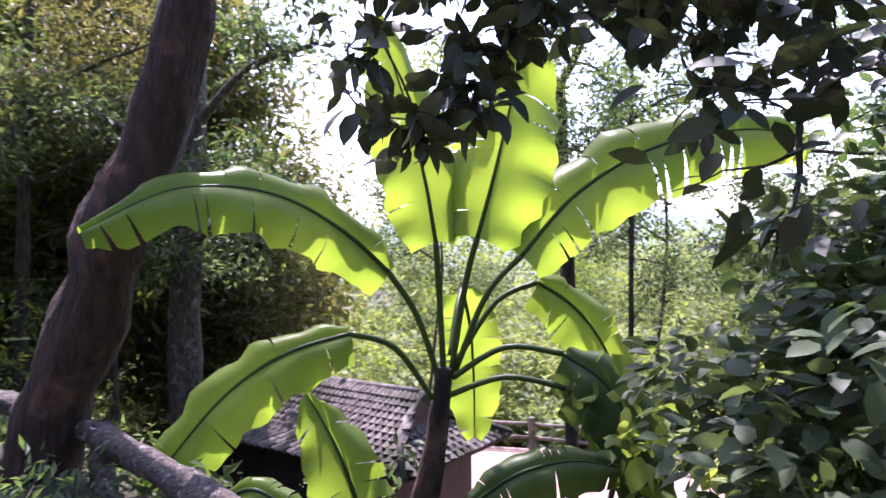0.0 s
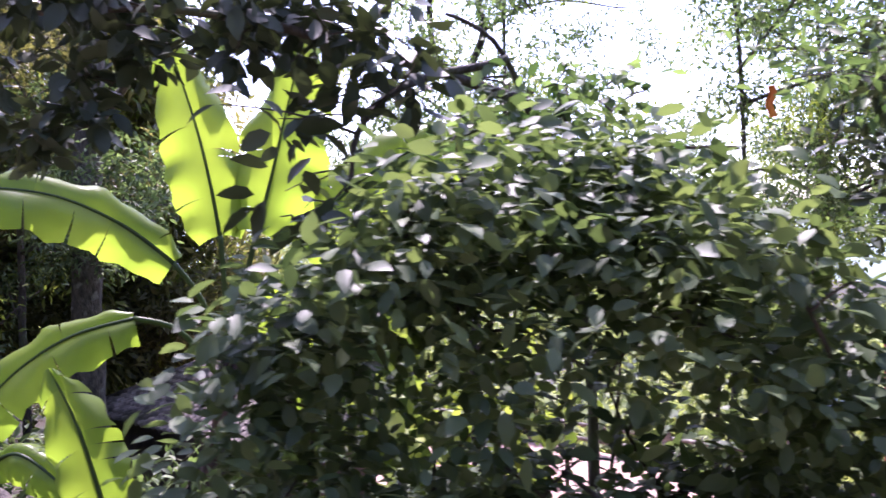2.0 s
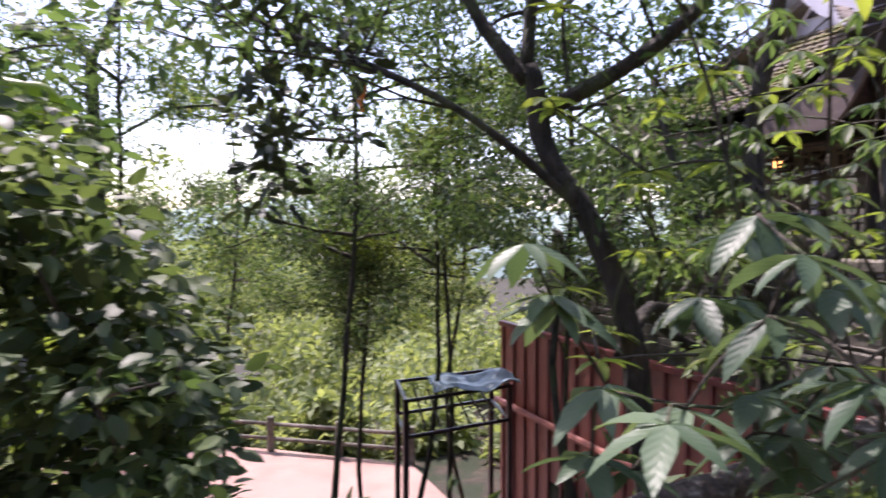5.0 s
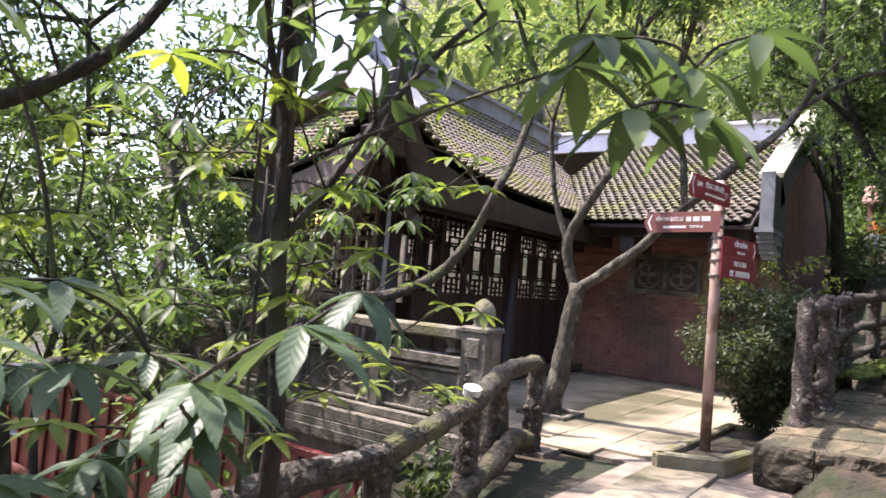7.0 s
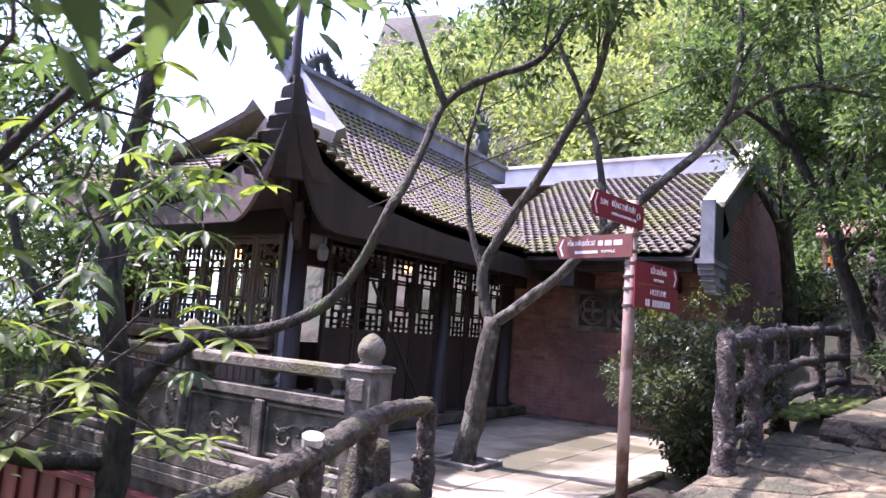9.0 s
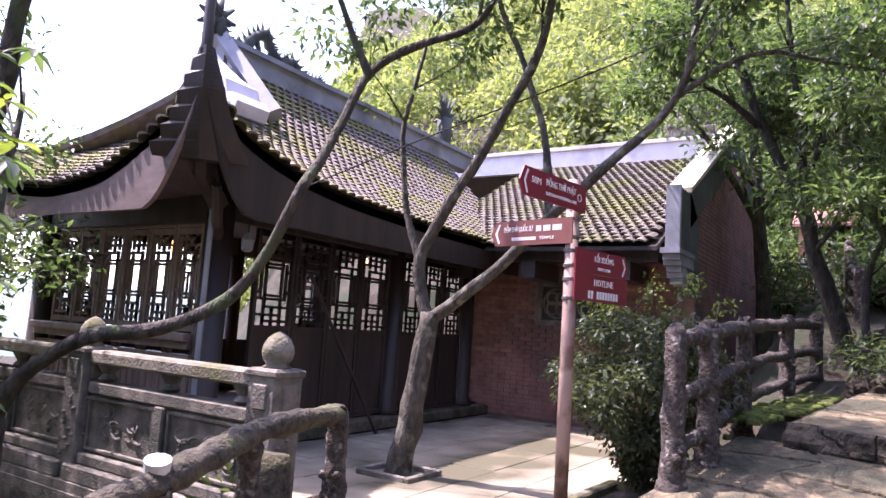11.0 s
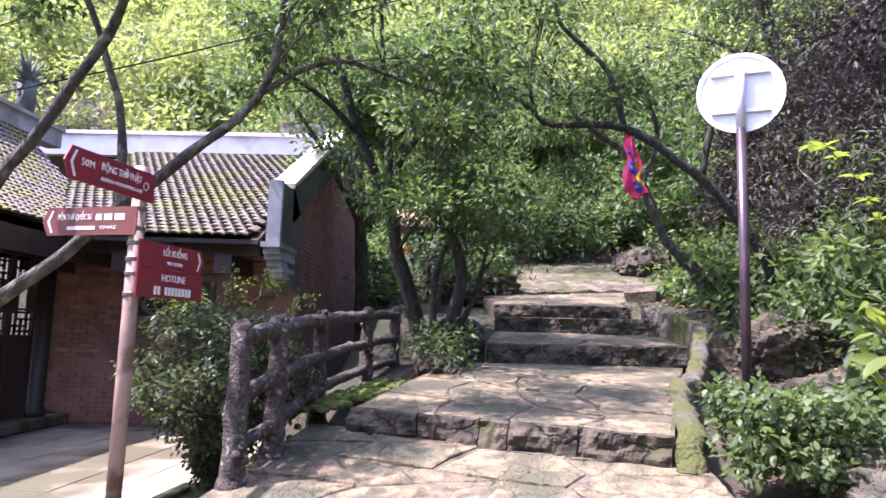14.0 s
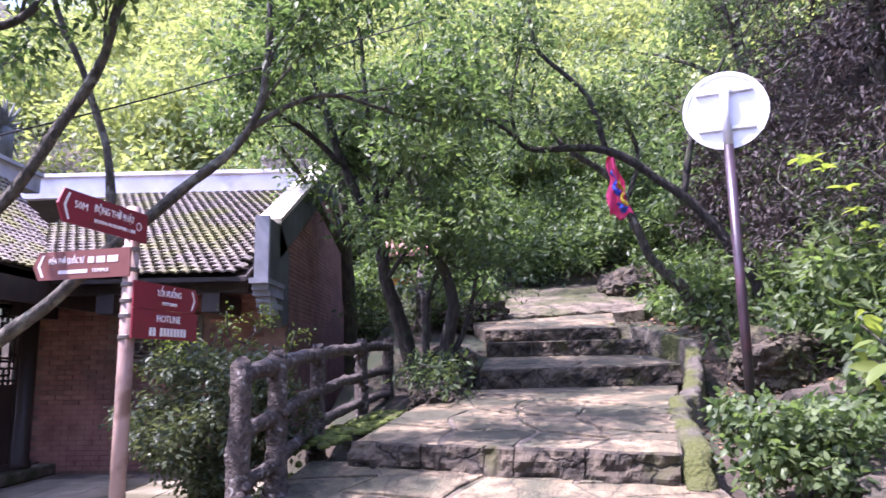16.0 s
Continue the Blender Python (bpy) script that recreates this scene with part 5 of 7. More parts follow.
T2 = tree("crooked mossy tree leaning over the stone balustrade", (8.05, 3.8, -0.9), [
    ([(8.15, 3.9, -1.9), (8.12, 3.84, -0.15), (8.10, 3.76, 0.38), (7.98, 3.76, 1.08), (7.85, 3.8, 1.95), (7.85, 3.65, 2.72), (7.85, 3.4, 3.7), (7.9, 3.2, 4.6)], 0.14, 0.04, 0.12),
    ([(8.08, 3.74, 0.45), (8.2, 3.55, 0.85), (8.42, 3.25, 1.15), (8.75, 3.0, 1.22), (9.1, 2.75, 1.42), (9.3, 2.5, 1.8), (9.4, 2.28, 2.35), (9.7, 2.22, 2.9), (10.0, 2.2, 3.45), (10.25, 1.85, 3.78), (10.5, 1.5, 4.0), (10.7, 1.3, 4.5)], 0.06, 0.03, 0.10),
    ([(10.0, 2.2, 3.42), (9.85, 2.35, 3.8), (9.6, 2.5, 4.5)], 0.04, 0.015, 0.3),
    ([(8.05, 3.78, 0.62), (7.6, 3.9, 1.1), (7.3, 4.1, 1.8), (7.2, 4.3, 2.6)], 0.06, 0.02, 0.6),
    ([(7.9, 3.78, 1.5), (8.1, 4.0, 2.2), (8.3, 4.3, 3.0)], 0.05, 0.02, 0.35),
    ([(8.12, 3.82, 0.1), (7.4, 3.9, 0.25), (6.9, 3.95, 0.6), (6.4, 4.1, 1.2)], 0.08, 0.025, 0.4),
], 0.14, M_BARK, L_MID, 12, per=13, clump=0.32, size=0.11, ratio=0.34, depth=2, spread=0.7)
T3 = tree("thin dark sapling with drooping leaf whorls beside the railing", (5.62, 0.95, 0), [
    ([(5.64, 1.0, -0.2), (5.62, 0.95, 0.5), (5.60, 0.93, 1.3), (5.56, 0.95, 2.2), (5.5, 1.05, 3.2), (5.4, 1.1, 4.0)], 0.042, 0.02, 0.35),
    ([(5.60, 0.93, 1.5), (5.85, 0.8, 1.9), (6.2, 0.7, 2.4), (6.5, 0.5, 2.8)], 0.02, 0.01, 0.6),
    ([(5.58, 0.95, 1.9), (5.3, 0.8, 2.3), (5.1, 0.5, 2.6)], 0.018, 0.01, 0.5),
], 0.04, M_BARKD, L_MID, 13, per=7, clump=0.28, size=0.15, ratio=0.32, depth=1, spread=0.5, form=BLADE)
T4 = tree("dark forked tree on the slope beyond the railing", (4.91, 1.62, -0.3), [
    ([(5.06, 1.55, -0.6), (4.94, 1.58, 0.6), (4.83, 1.66, 1.17), (4.66, 1.84, 1.6), (4.61, 1.88, 1.95)], 0.055, 0.04, 0),
    ([(4.61, 1.88, 1.9), (4.41, 2.08, 2.25), (4.16, 2.3, 2.9), (4.06, 2.6, 3.6)], 0.04, 0.015, 0.6),
    ([(4.64, 1.86, 1.75), (4.96, 1.6, 1.97), (5.26, 1.45, 2.3), (5.66, 1.5, 2.9)], 0.04, 0.015, 0.6),
    ([(4.76, 1.74, 1.35), (4.36, 1.85, 1.7), (3.96, 2.1, 1.95), (3.56, 2.5, 2.2)], 0.022, 0.01, 0.6),
    ([(4.61, 1.88, 1.95), (4.71, 2.0, 2.6), (4.76, 2.2, 3.6)], 0.035, 0.012, 0.5),
    ([(4.91, 1.6, 0.75), (5.26, 1.9, 0.9), (5.76, 2.3, 0.85)], 0.04, 0.02, 0.4),
], 0.08, M_BARKD, L_MID, 14, per=12, clump=0.3, size=0.075, ratio=0.4, depth=2, spread=0.6)
TB = tree("dark-trunked leaning tree with hanging leaves beside the steps", (15.56, -1.04, 1.2), [
    ([(15.58, -1.10, 1.1), (15.56, -1.04, 1.4), (15.42, -0.75, 2.45), (15.30, -0.52, 3.3), (15.14, -0.12, 4.2), (15.0, 0.26, 5.4)], 0.135, 0.045, 0.25),
    ([(15.36, -0.66, 2.7), (15.2, -0.6, 3.4), (14.9, -0.55, 4.3), (14.6, -0.4, 6.0)], 0.07, 0.025, 0.5),
    ([(15.3, -0.5, 3.35), (14.7, -0.9, 3.9), (14.2, -1.4, 4.1)], 0.05, 0.02, 0.7),
    ([(15.1, -0.1, 4.2), (14.6, 0.4, 4.6), (14.0, 0.8, 4.7)], 0.05, 0.02, 0.7),
    ([(14.9, -0.55, 4.3), (14.8, -1.5, 4.7), (14.6, -2.4, 4.6)], 0.04, 0.015, 0.7),
    ([(15.35, -0.7, 2.6), (14.95, -1.1, 3.0), (14.7, -1.5, 3.1)], 0.035, 0.012, 0.7),
], 0.135, M_BARKD, L_MID, 15, per=25, clump=0.38, size=0.12, ratio=0.4, depth=2, spread=0.85)
TS = tree("small dark multi-stemmed tree with twisted stems by the steps", (14.95, -1.45, 1.1), [
    ([(14.95, -1.45, 0.9), (14.92, -1.5, 1.5), (14.82, -1.62, 2.3), (14.73, -1.35, 3.0), (14.65, -1.2, 3.5)], 0.12, 0.03, 0.4),
    ([(14.95, -1.40, 1.0), (15.0, -1.25, 1.7), (15.1, -1.3, 2.4), (15.2, -1.6, 3.0)], 0.07, 0.02, 0.4),
    ([(14.92, -1.52, 1.4), (14.9, -1.8, 2.0), (14.8, -1.95, 2.6)], 0.05, 0.02, 0.5),
], 0.12, M_BARKD, L_DARK, 16, per=8, clump=0.28, size=0.10, ratio=0.4, depth=2, spread=0.55, thin=0.7)
R1 = tree("slanting grey tree above the steps with a flag on it", (16.9, -5.35, 2.2), [
    ([(16.95, -5.5, 1.9), (16.89, -5.31, 2.54), (16.81, -4.76, 3.06), (16.7, -4.40, 3.95), (16.6, -4.05, 4.45), (16.5, -3.5, 4.8), (16.4, -2.9, 5.4)], 0.105, 0.03, 0.2),
    ([(16.7, -4.4, 3.95), (16.6, -4.6, 4.7), (16.4, -4.3, 5.6)], 0.05, 0.02, 0.5),
], 0.105, M_BARKG, L_WOOD, 17, per=12, clump=0.4, size=0.12, ratio=0.42, depth=2, spread=0.9)
R2 = tree("long-limbed dark tree arching over the steps", (15.95, -6.2, 2.1), [
    ([(16.0, -6.35, 1.7), (15.95, -6.15, 2.22), (15.85, -5.81, 2.86), (15.71, -5.06, 3.74), (15.58, -3.89, 4.47), (15.55, -2.83, 4.5), (15.5, -2.41, 4.82), (15.38, -1.25, 5.5)], 0.115, 0.016, 0.12),
    ([(15.58, -3.89, 4.5), (15.46, -3.63, 5.25), (15.36, -2.96, 5.89), (15.28, -2.79, 6.45)], 0.05, 0.02, 0.4),
    ([(15.5, -2.6, 4.65), (15.4, -2.5, 5.2), (15.3, -2.7, 6.0)], 0.03, 0.012, 0.5),
    ([(15.7, -5.0, 3.8), (15.5, -5.2, 4.8), (15.2, -5.6, 5.8)], 0.06, 0.02, 0.5),
    ([(15.45, -2.0, 5.0), (15.0, -1.7, 5.2), (14.4, -1.9, 5.0)], 0.03, 0.012, 0.7),
], 0.115, M_BARKD, L_WOOD, 18, per=9, clump=0.42, size=0.12, ratio=0.42, depth=2, spread=0.9)
# taller trees whose crowns roof the steps and the courtyard
for k, (x, y, z, h, lf, dens) in enumerate([(13.9, -6.9, 2.6, 4.4, L_BROWN, 22), (18.5, 0.2, 0.9, 4.6, L_MID, 16), (12.0, -8.2, 3.2, 4.8, L_WOOD, 14), (19.5, -7.8, 4.0, 4.0, L_WOOD, 14), (22.8, -0.9, 3.0, 4.6, L_MID, 14)]):
    b = Vector((x, y, z))
    tree("tall leafy tree rising over the stone steps", tuple(b), [
        ([b + Vector((0, 0, -0.4)), b + Vector((-0.1, 0.1, h * 0.4)), b + Vector((-0.3, 0.2, h * 0.8)), b + Vector((-0.4, 0.3, h * 1.1))], 0.15, 0.05, 0.3),
        ([b + Vector((-0.2, 0.15, h * 0.55)), b + Vector((-1.1, 0.7, h * 0.8)), b + Vector((-2.0, 1.2, h * 0.95))], 0.07, 0.02, 0.75),
        ([b + Vector((-0.2, 0.15, h * 0.6)), b + Vector((-0.9, -0.9, h * 0.85)), b + Vector((-1.5, -1.6, h))], 0.06, 0.02, 0.75),
        ([b + Vector((-0.25, 0.2, h * 0.7)), b + Vector((0.5, 1.1, h * 0.95)), b + Vector((0.9, 1.9, h * 1.05))], 0.06, 0.02, 0.7),
    ], 0.15, M_BARK, lf, 30 + k, per=dens, clump=0.5, size=0.13, ratio=0.42, depth=2, spread=1.0, group="trees over the steps")

# ---- trees on the slope to the north ----
N1 = tree("thick red-brown leaning trunk at the edge of the path", (-2.6, 4.3, -0.6), [
    ([(-2.85, 4.4, -1.0), (-2.58, 4.35, 0.1), (-2.14, 4.3, 1.2), (-1.78, 4.25, 2.1), (-1.56, 4.2, 2.8), (-1.35, 4.2, 3.8), (-1.2, 4.3, 5.2)], 0.24, 0.13, 0),
    ([(-1.5, 4.2, 3.6), (-0.9, 4.3, 4.3), (0.2, 4.4, 4.8)], 0.08, 0.03, 0.6),
    ([(-1.5, 4.2, 3.7), (-2.3, 4.4, 4.3), (-3.2, 4.8, 4.6)], 0.08, 0.03, 0.6),
], 0.30, M_BARKR, L_DARK, 51, per=14, clump=0.4, size=0.12, ratio=0.45, depth=2, spread=0.9, trunk_sides=14)
N2 = tree("straight pale trunk among the dark trees on the slope", (-3.72, 9.9, -4.6), [
    ([(-3.75, 9.9, -4.9), (-3.72, 9.9, -1.0), (-3.65, 9.9, 2.5), (-3.5, 10, 5.5)], 0.26, 0.18, 0),
    ([(-3.6, 9.9, 3.0), (-2.6, 9.4, 3.8), (-1.6, 9.0, 4.0)], 0.08, 0.03, 0.7),
    ([(-3.6, 9.9, 2.4), (-4.8, 9.4, 3.2), (-6.0, 9.2, 3.3)], 0.08, 0.03, 0.7),
    ([(-3.68, 9.9, 1.2), (-2.9, 9.2, 1.8), (-2.2, 8.8, 1.6)], 0.05, 0.02, 0.7),
], 0.26, M_BARKG, L_WOOD, 52, per=16, clump=0.45, size=0.13, ratio=0.4, depth=2, spread=1.0)
rnd = random.Random(77)
for k in range(15):
    a = k / 15
    bx, by = -4.4 - 7 * rnd.random(), 5.5 + 10 * a + rnd.uniform(-0.5, 0.5)
    bz = ground_z(bx, by)
    b = Vector((bx, by, bz))
    H = rnd.uniform(5.5, 8.0)
    lean = Vector((rnd.uniform(-0.6, 0.6), rnd.uniform(-0.4, 0.4), 0))
    limbs = [([b + Vector((0, 0, -0.3)), b + lean * 0.4 + Vector((0, 0, H * 0.45)), b + lean + Vector((0, 0, H))], rnd.uniform(0.07, 0.14), 0.04, 0.5)]
    for j in range(4):
        zz = H * rnd.uniform(0.3, 0.85)
        d = Vector((rnd.uniform(-1, 1), rnd.uniform(-1, 0.6), rnd.uniform(0.05, 0.5)))
        limbs.append(([b + lean * zz / H + Vector((0, 0, zz)), b + lean * zz / H + Vector((0, 0, zz)) + d, b + lean * zz / H + Vector((0, 0, zz)) + d * 1.9], 0.04, 0.015, 0.7))
    tree("dark slender forest tree with drooping leaves", tuple(b), limbs, 0.1, M_BARK, L_WOOD if k % 3 else L_OLIVE, 100 + k, per=15, clump=0.42, size=0.13, ratio=0.32, depth=2, spread=0.95, group="trees of the dark grove")
# trees standing above the pink terrace
for k, (x, y, z0, z1, rr, lf, sd) in enumerate([(6.5, 11.6, -4.8, 2.6, 1.3, L_MID, 61), (7.7, 10.4, -4.8, 4.8, 1.9, L_YEL, 68), (2.3, 9.5, -3.9, 5.6, 1.7, L_MID, 62), (4.3, 14.0, -4.8, 4.6, 1.9, L_MID, 63), (8.4, 7.6, -4.4, 4.4, 1.6, L_MID, 64), (-0.3, 15.5, -4.8, 3.8, 1.6, L_MID, 65), (8.6, 12.0, -4.8, 3.6, 1.4, L_YEL, 66), (7.2, 5.6, -2.6, 4.0, 1.2, L_MID, 67), (5.2, 8.2, -4.5, 5.4, 2.2, L_MID, 69), (7.0, 9.6, -4.8, 5.8, 2.4, L_MID, 70)]):
    b = Vector((x, y, z0))
    H = z1 - z0
    rnd = random.Random(sd)
    w1, w2 = rnd.uniform(-0.5, 0.5), rnd.uniform(-0.5, 0.5)
    limbs = [([b + Vector((-w1, -w2, -0.3)), b + Vector((w1 * 0.5, 0, H * 0.3)), b + Vector((0.2 - w2 * 0.4, 0.1, H * 0.65)), b + Vector((0.1 + w1 * 0.5, 0.1, H))], 0.05, 0.02, 0.55)]
    for j in range(8):
        zz = H * rnd.uniform(0.5, 0.95)
        a = rnd.uniform(0, 6.28)
        d = Vector((math.cos(a), math.sin(a), rnd.uniform(-0.1, 0.5))) * rr * 0.5
        o = Vector([float(np.interp(zz, [0, H * 0.3, H * 0.65, H], [q[c] for q in limbs[0][0]])) for c in range(2)] + [b.z + zz])
        limbs.append(([o, o + d, o + d * 1.8 + Vector((0, 0, rnd.uniform(-0.5, 0.2)))], 0.032, 0.006, 0.8))
    tree("airy small-leaved tree above the terrace", tuple(b), limbs, 0.13, M_BARK, lf, sd, per=12 if k else 26, clump=0.34 if k else 0.42, size=0.085, ratio=0.5, depth=2, spread=0.75, group="trees above the terrace")

tree("forked pale-leaved tree rising behind the dense shrub", (2.14, 12.2, -4.8), [
    ([(2.3, 12.2, -5.0), (2.25, 12.2, 0.0), (2.1, 12.2, 2.8), (2.1, 12.2, 4.2)], 0.13, 0.10, 0),
    ([(2.1, 12.2, 4.15), (1.62, 12.2, 4.7), (1.52, 12.2, 5.9), (1.6, 12.2, 7.6)], 0.085, 0.03, 0.4),
    ([(2.1, 12.2, 4.15), (2.5, 12.2, 5.1), (2.3, 12.2, 6.2), (2.0, 12.2, 7.8)], 0.085, 0.03, 0.45),
    ([(2.5, 12.2, 5.1), (3.6, 12.2, 5.6), (5.2, 12.3, 5.5)], 0.035, 0.012, 0.85),
    ([(2.15, 12.2, 3.4), (1.0, 12.0, 4.0), (-0.3, 11.9, 4.1)], 0.035, 0.012, 0.85),
    ([(2.15, 12.2, 2.6), (3.3, 12.0, 3.3), (4.5, 11.9, 3.4)], 0.035, 0.012, 0.85),
    ([(1.6, 12.2, 5.2), (0.6, 12.1, 5.8), (-0.4, 12.0, 6.2)], 0.03, 0.012, 0.85),
], 0.13, M_BARKD, L_YEL, 81, per=15, clump=0.5, size=0.11, ratio=0.5, depth=2, spread=1.0)

# branch of large leaves over the start of the path, backlit darkness in their colour
O1 = tree("tree with broad glossy leaves hanging over the path, coloured dark as a silhouette", (2.5, 3.4, -1.1), [
    ([(2.55, 3.45, -1.3), (2.5, 3.4, 0.4), (2.3, 3.2, 1.6), (2.0, 3.0, 2.3), (1.7, 2.9, 2.5)], 0.04, 0.008, 0),
    ([(2.1, 3.05, 2.1), (1.5, 2.75, 2.22), (0.9, 2.55, 2.35), (0.3, 2.5, 2.42), (-0.4, 2.5, 2.38)], 0.03, 0.012, 0.5),
    ([(2.0, 3.0, 2.3), (1.5, 2.7, 2.1), (1.3, 2.5, 1.85), (1.25, 2.45, 1.6)], 0.025, 0.01, 0.7),
], 0.07, M_BARK, L_SILHOUETTE, 71, per=2, clump=0.20, size=0.155, ratio=0.52, depth=1, spread=0.38, form=BLADE)


# ---- shrubs ----
def shrub(label, base, centres, radii, per, size, ratio, leaf, seed, stems=10, form=DIAMOND, name="shrub", flat=0.8, bark=None, roll=0.6, rod=0.02, level=1.0):
    root = thing(name, base, label, "shrub")
    g, b = G(), Vector(base)
    grow(g, [b + Vector((0, 0, -0.05)), b + Vector((0.05, 0.02, 0.12))], list(centres)[:stems * 6], rod, 0.004, seed)
    child("stem", g, bark or M_BARK, root, smooth=True)
    pos, way = clumps(centres, radii, per, flat)
    way[:, 2] *= level
    leaves("foliage", pos, way, size * RNG.uniform(0.7, 1.25, len(pos)), ratio, leaf, root, form, roll)
    return root


rnd = random.Random(5)
cs = []
for k in range(390):
    x = rnd.uniform(0.85, 3.3)
    y = 1.95 + rnd.uniform(-0.4, 0.8)
    top = float(np.interp(x, [0.85, 1.2, 1.8, 2.3, 2.8, 3.25], [0.9, 1.4, 1.75, 1.85, 1.5, 0.85]))
    cs.append((x, y, rnd.uniform(-0.6, 1) * top if k % 3 else top * rnd.uniform(0.7, 1.0)))
cs += [(rnd.uniform(0.9, 3.2), 2.0 + rnd.uniform(-0.3, 0.6), rnd.uniform(-0.45, 0.4)) for _ in range(110)]
shrub("dense dark green shrub with broad leaves beyond the railing", (2.1, 2.2, -0.4), cs, 0.24, 36, 0.092, 0.6, L_DARK, 5, 18, BLADE, roll=0.45, level=0.5)
# thin upright shoots over the dense shrub and a bright plant at its end
rs = random.Random(57)
cs = [(rs.gauss(2.3, 0.33), 2.9 + rs.uniform(-0.25, 0.25), rs.uniform(1.45, 2.22)) for _ in range(60)]
shrub("airy green shoots rising out of the dense shrub", (2.35, 2.85, -0.6), cs, 0.17, 13, 0.088, 0.58, L_MID, 58, 10, BLADE, name="shoots", roll=0.5, rod=0.014, level=0.6)
cs = [(3.13 + rs.uniform(-0.15, 0.17), 1.3 + rs.uniform(-0.15, 0.2), rs.uniform(0.45, 0.98)) for _ in range(26)]
shrub("bright green leafy plant at the end of the dense shrub", (3.1, 1.45, -0.4), cs, 0.1, 11, 0.075, 0.6, L_MID, 59, 6, BLADE, roll=0.5, rod=0.012, level=0.6)
# clipped shrub behind the signpost
cs = []
for k in range(230):
    a, u = rnd.uniform(0, 6.28), rnd.random() ** 0.5
    h = rnd.uniform(0.08, 0.98)
    r = 0.76 * (0.16 + 0.84 * sstep(0.12, 0.6, h)) * u * math.sqrt(max(0.12, 1 - ((h - 0.55) / 0.56) ** 2))
    cs.append((11.66 + math.cos(a) * r * 1.0, 0.30 + math.sin(a) * r, 0.10 + h * 1.45))
shrub("rounded small-leaved green shrub beside the signpost", (11.6, 0.25, 0.06), cs, 0.15, 70, 0.057, 0.52, L_SHRUB, 6, 8)
cs = [(11.5 + rnd.uniform(-0.4, 0.8), 0.2 + rnd.uniform(-0.6, 0.7), 1.5 + rnd.uniform(-0.1, 0.42)) for _ in range(36)]
shrub("loose yellow-green shoots of the shrub by the signpost", (11.6, 0.3, 0.06), cs, 0.08, 16, 0.045, 0.5, L_YEL, 7, 9, name="shoots")
# whorled leaves of the shrub in front of the railing
def whorls(label, base, points, n, size, leaf, seed, ratio=0.34, droop=-0.45):
    rnd = random.Random(seed)
    root = thing("leaf_branch", base, label, "shrub")
    g, pos, way, b = G(), [], [], Vector(base)
    grow(g, [b + Vector((0, 0, 0.3 * k)) for k in range(5)], points, 0.009, 0.0035, seed, 0.12)
    g.tube([b + Vector((0, 0, 0.3 * k)) for k in range(5)], [0.010 - 0.001 * k for k in range(5)], 6)
    for p in points:
        p = Vector(p)
        a0 = rnd.uniform(0, 6)
        for k in range(n):
            a = a0 + k * 6.283 / n + rnd.uniform(-0.2, 0.2)
            pos.append(p)
            way.append((math.cos(a), math.sin(a), droop + rnd.uniform(-0.3, 0.35)))
    child("twig", g, M_BARK, root, smooth=True)
    big = size * RNG.uniform(0.75, 1.2, len(pos))
    leaves("foliage", pos, way, big, ratio, leaf, root, BLADE, 0.15)
    return root


cs = [(x, 2.5 + rnd.uniform(-0.15, 0.3), rnd.uniform(2.40 if x < 0.2 else 2.2, 2.62)) for x in [rnd.uniform(-0.25, 1.2) for _ in range(66)]]
cs += [(-0.36 + rnd.uniform(-0.12, 0.15), 2.5, rnd.uniform(1.85, 2.3)) for _ in range(5)] + [(0.12 + rnd.uniform(-0.1, 0.1), 2.5, rnd.uniform(1.9, 2.2)) for _ in range(9)]
cs += [(rnd.uniform(0.95, 1.65), 2.55 + rnd.uniform(-0.1, 0.2), rnd.uniform(1.85, 2.5)) for _ in range(14)] + [(-0.15 + rnd.uniform(-0.1, 0.1), 2.5, rnd.uniform(1.72, 1.95)) for _ in range(6)]
# these sprays take their against-the-light darkness from the leaf colour
shrub("broad leaves hanging over the path, coloured dark as if against the light", (2.0, 2.95, 2.25), cs, 0.11, 9, 0.125, 0.55, L_SILHOUETTE, 33, 30, BLADE, name="leaf_branch", roll=0.9, rod=0.008)
cs = [(rnd.uniform(3.45, 4.05), rnd.uniform(2.15, 2.7), rnd.uniform(1.6, 2.75)) for _ in range(46)] + [(3.62 + rnd.uniform(-0.06, 0.06), 2.4, 1.35 + 0.05 * k) for k in range(6)]
shrub("hanging leaves at the end of a limb over the slope, coloured dark as a silhouette", (4.16, 2.3, 2.75), cs, 0.10, 9, 0.085, 0.5, L_SILHOUETTE, 34, 30, BLADE, name="leaf_branch", roll=0.9, rod=0.008)
rnd = random.Random(41)
near = [(4.58, 0.0, 1.15), (4.56, -0.28, 1.28), (4.95, -0.05, 1.33), (4.3, 0.12, 1.0), (4.75, 0.22, 1.02), (4.1, 0.35, 0.92), (4.9, 0.45, 0.86), (4.35, -0.05, 0.80), (4.7, -0.02, 0.78), (4.5, 0.9, 2.0), (5.2, 0.5, 2.3)]
while len(near) < 50:
    p = (rnd.uniform(3.95, 5.1), rnd.uniform(0.15, 0.9), rnd.uniform(0.6, 1.32))
    if p[0] - 4.2 < 0.5 * (p[1] + 1.1):
        near.append(p)
whorls("glossy dark green drooping leaves in whorls", (5.5, 0.95, 0.55), near, 6, 0.165, L_GLOSS, 41, 0.36, -0.45)
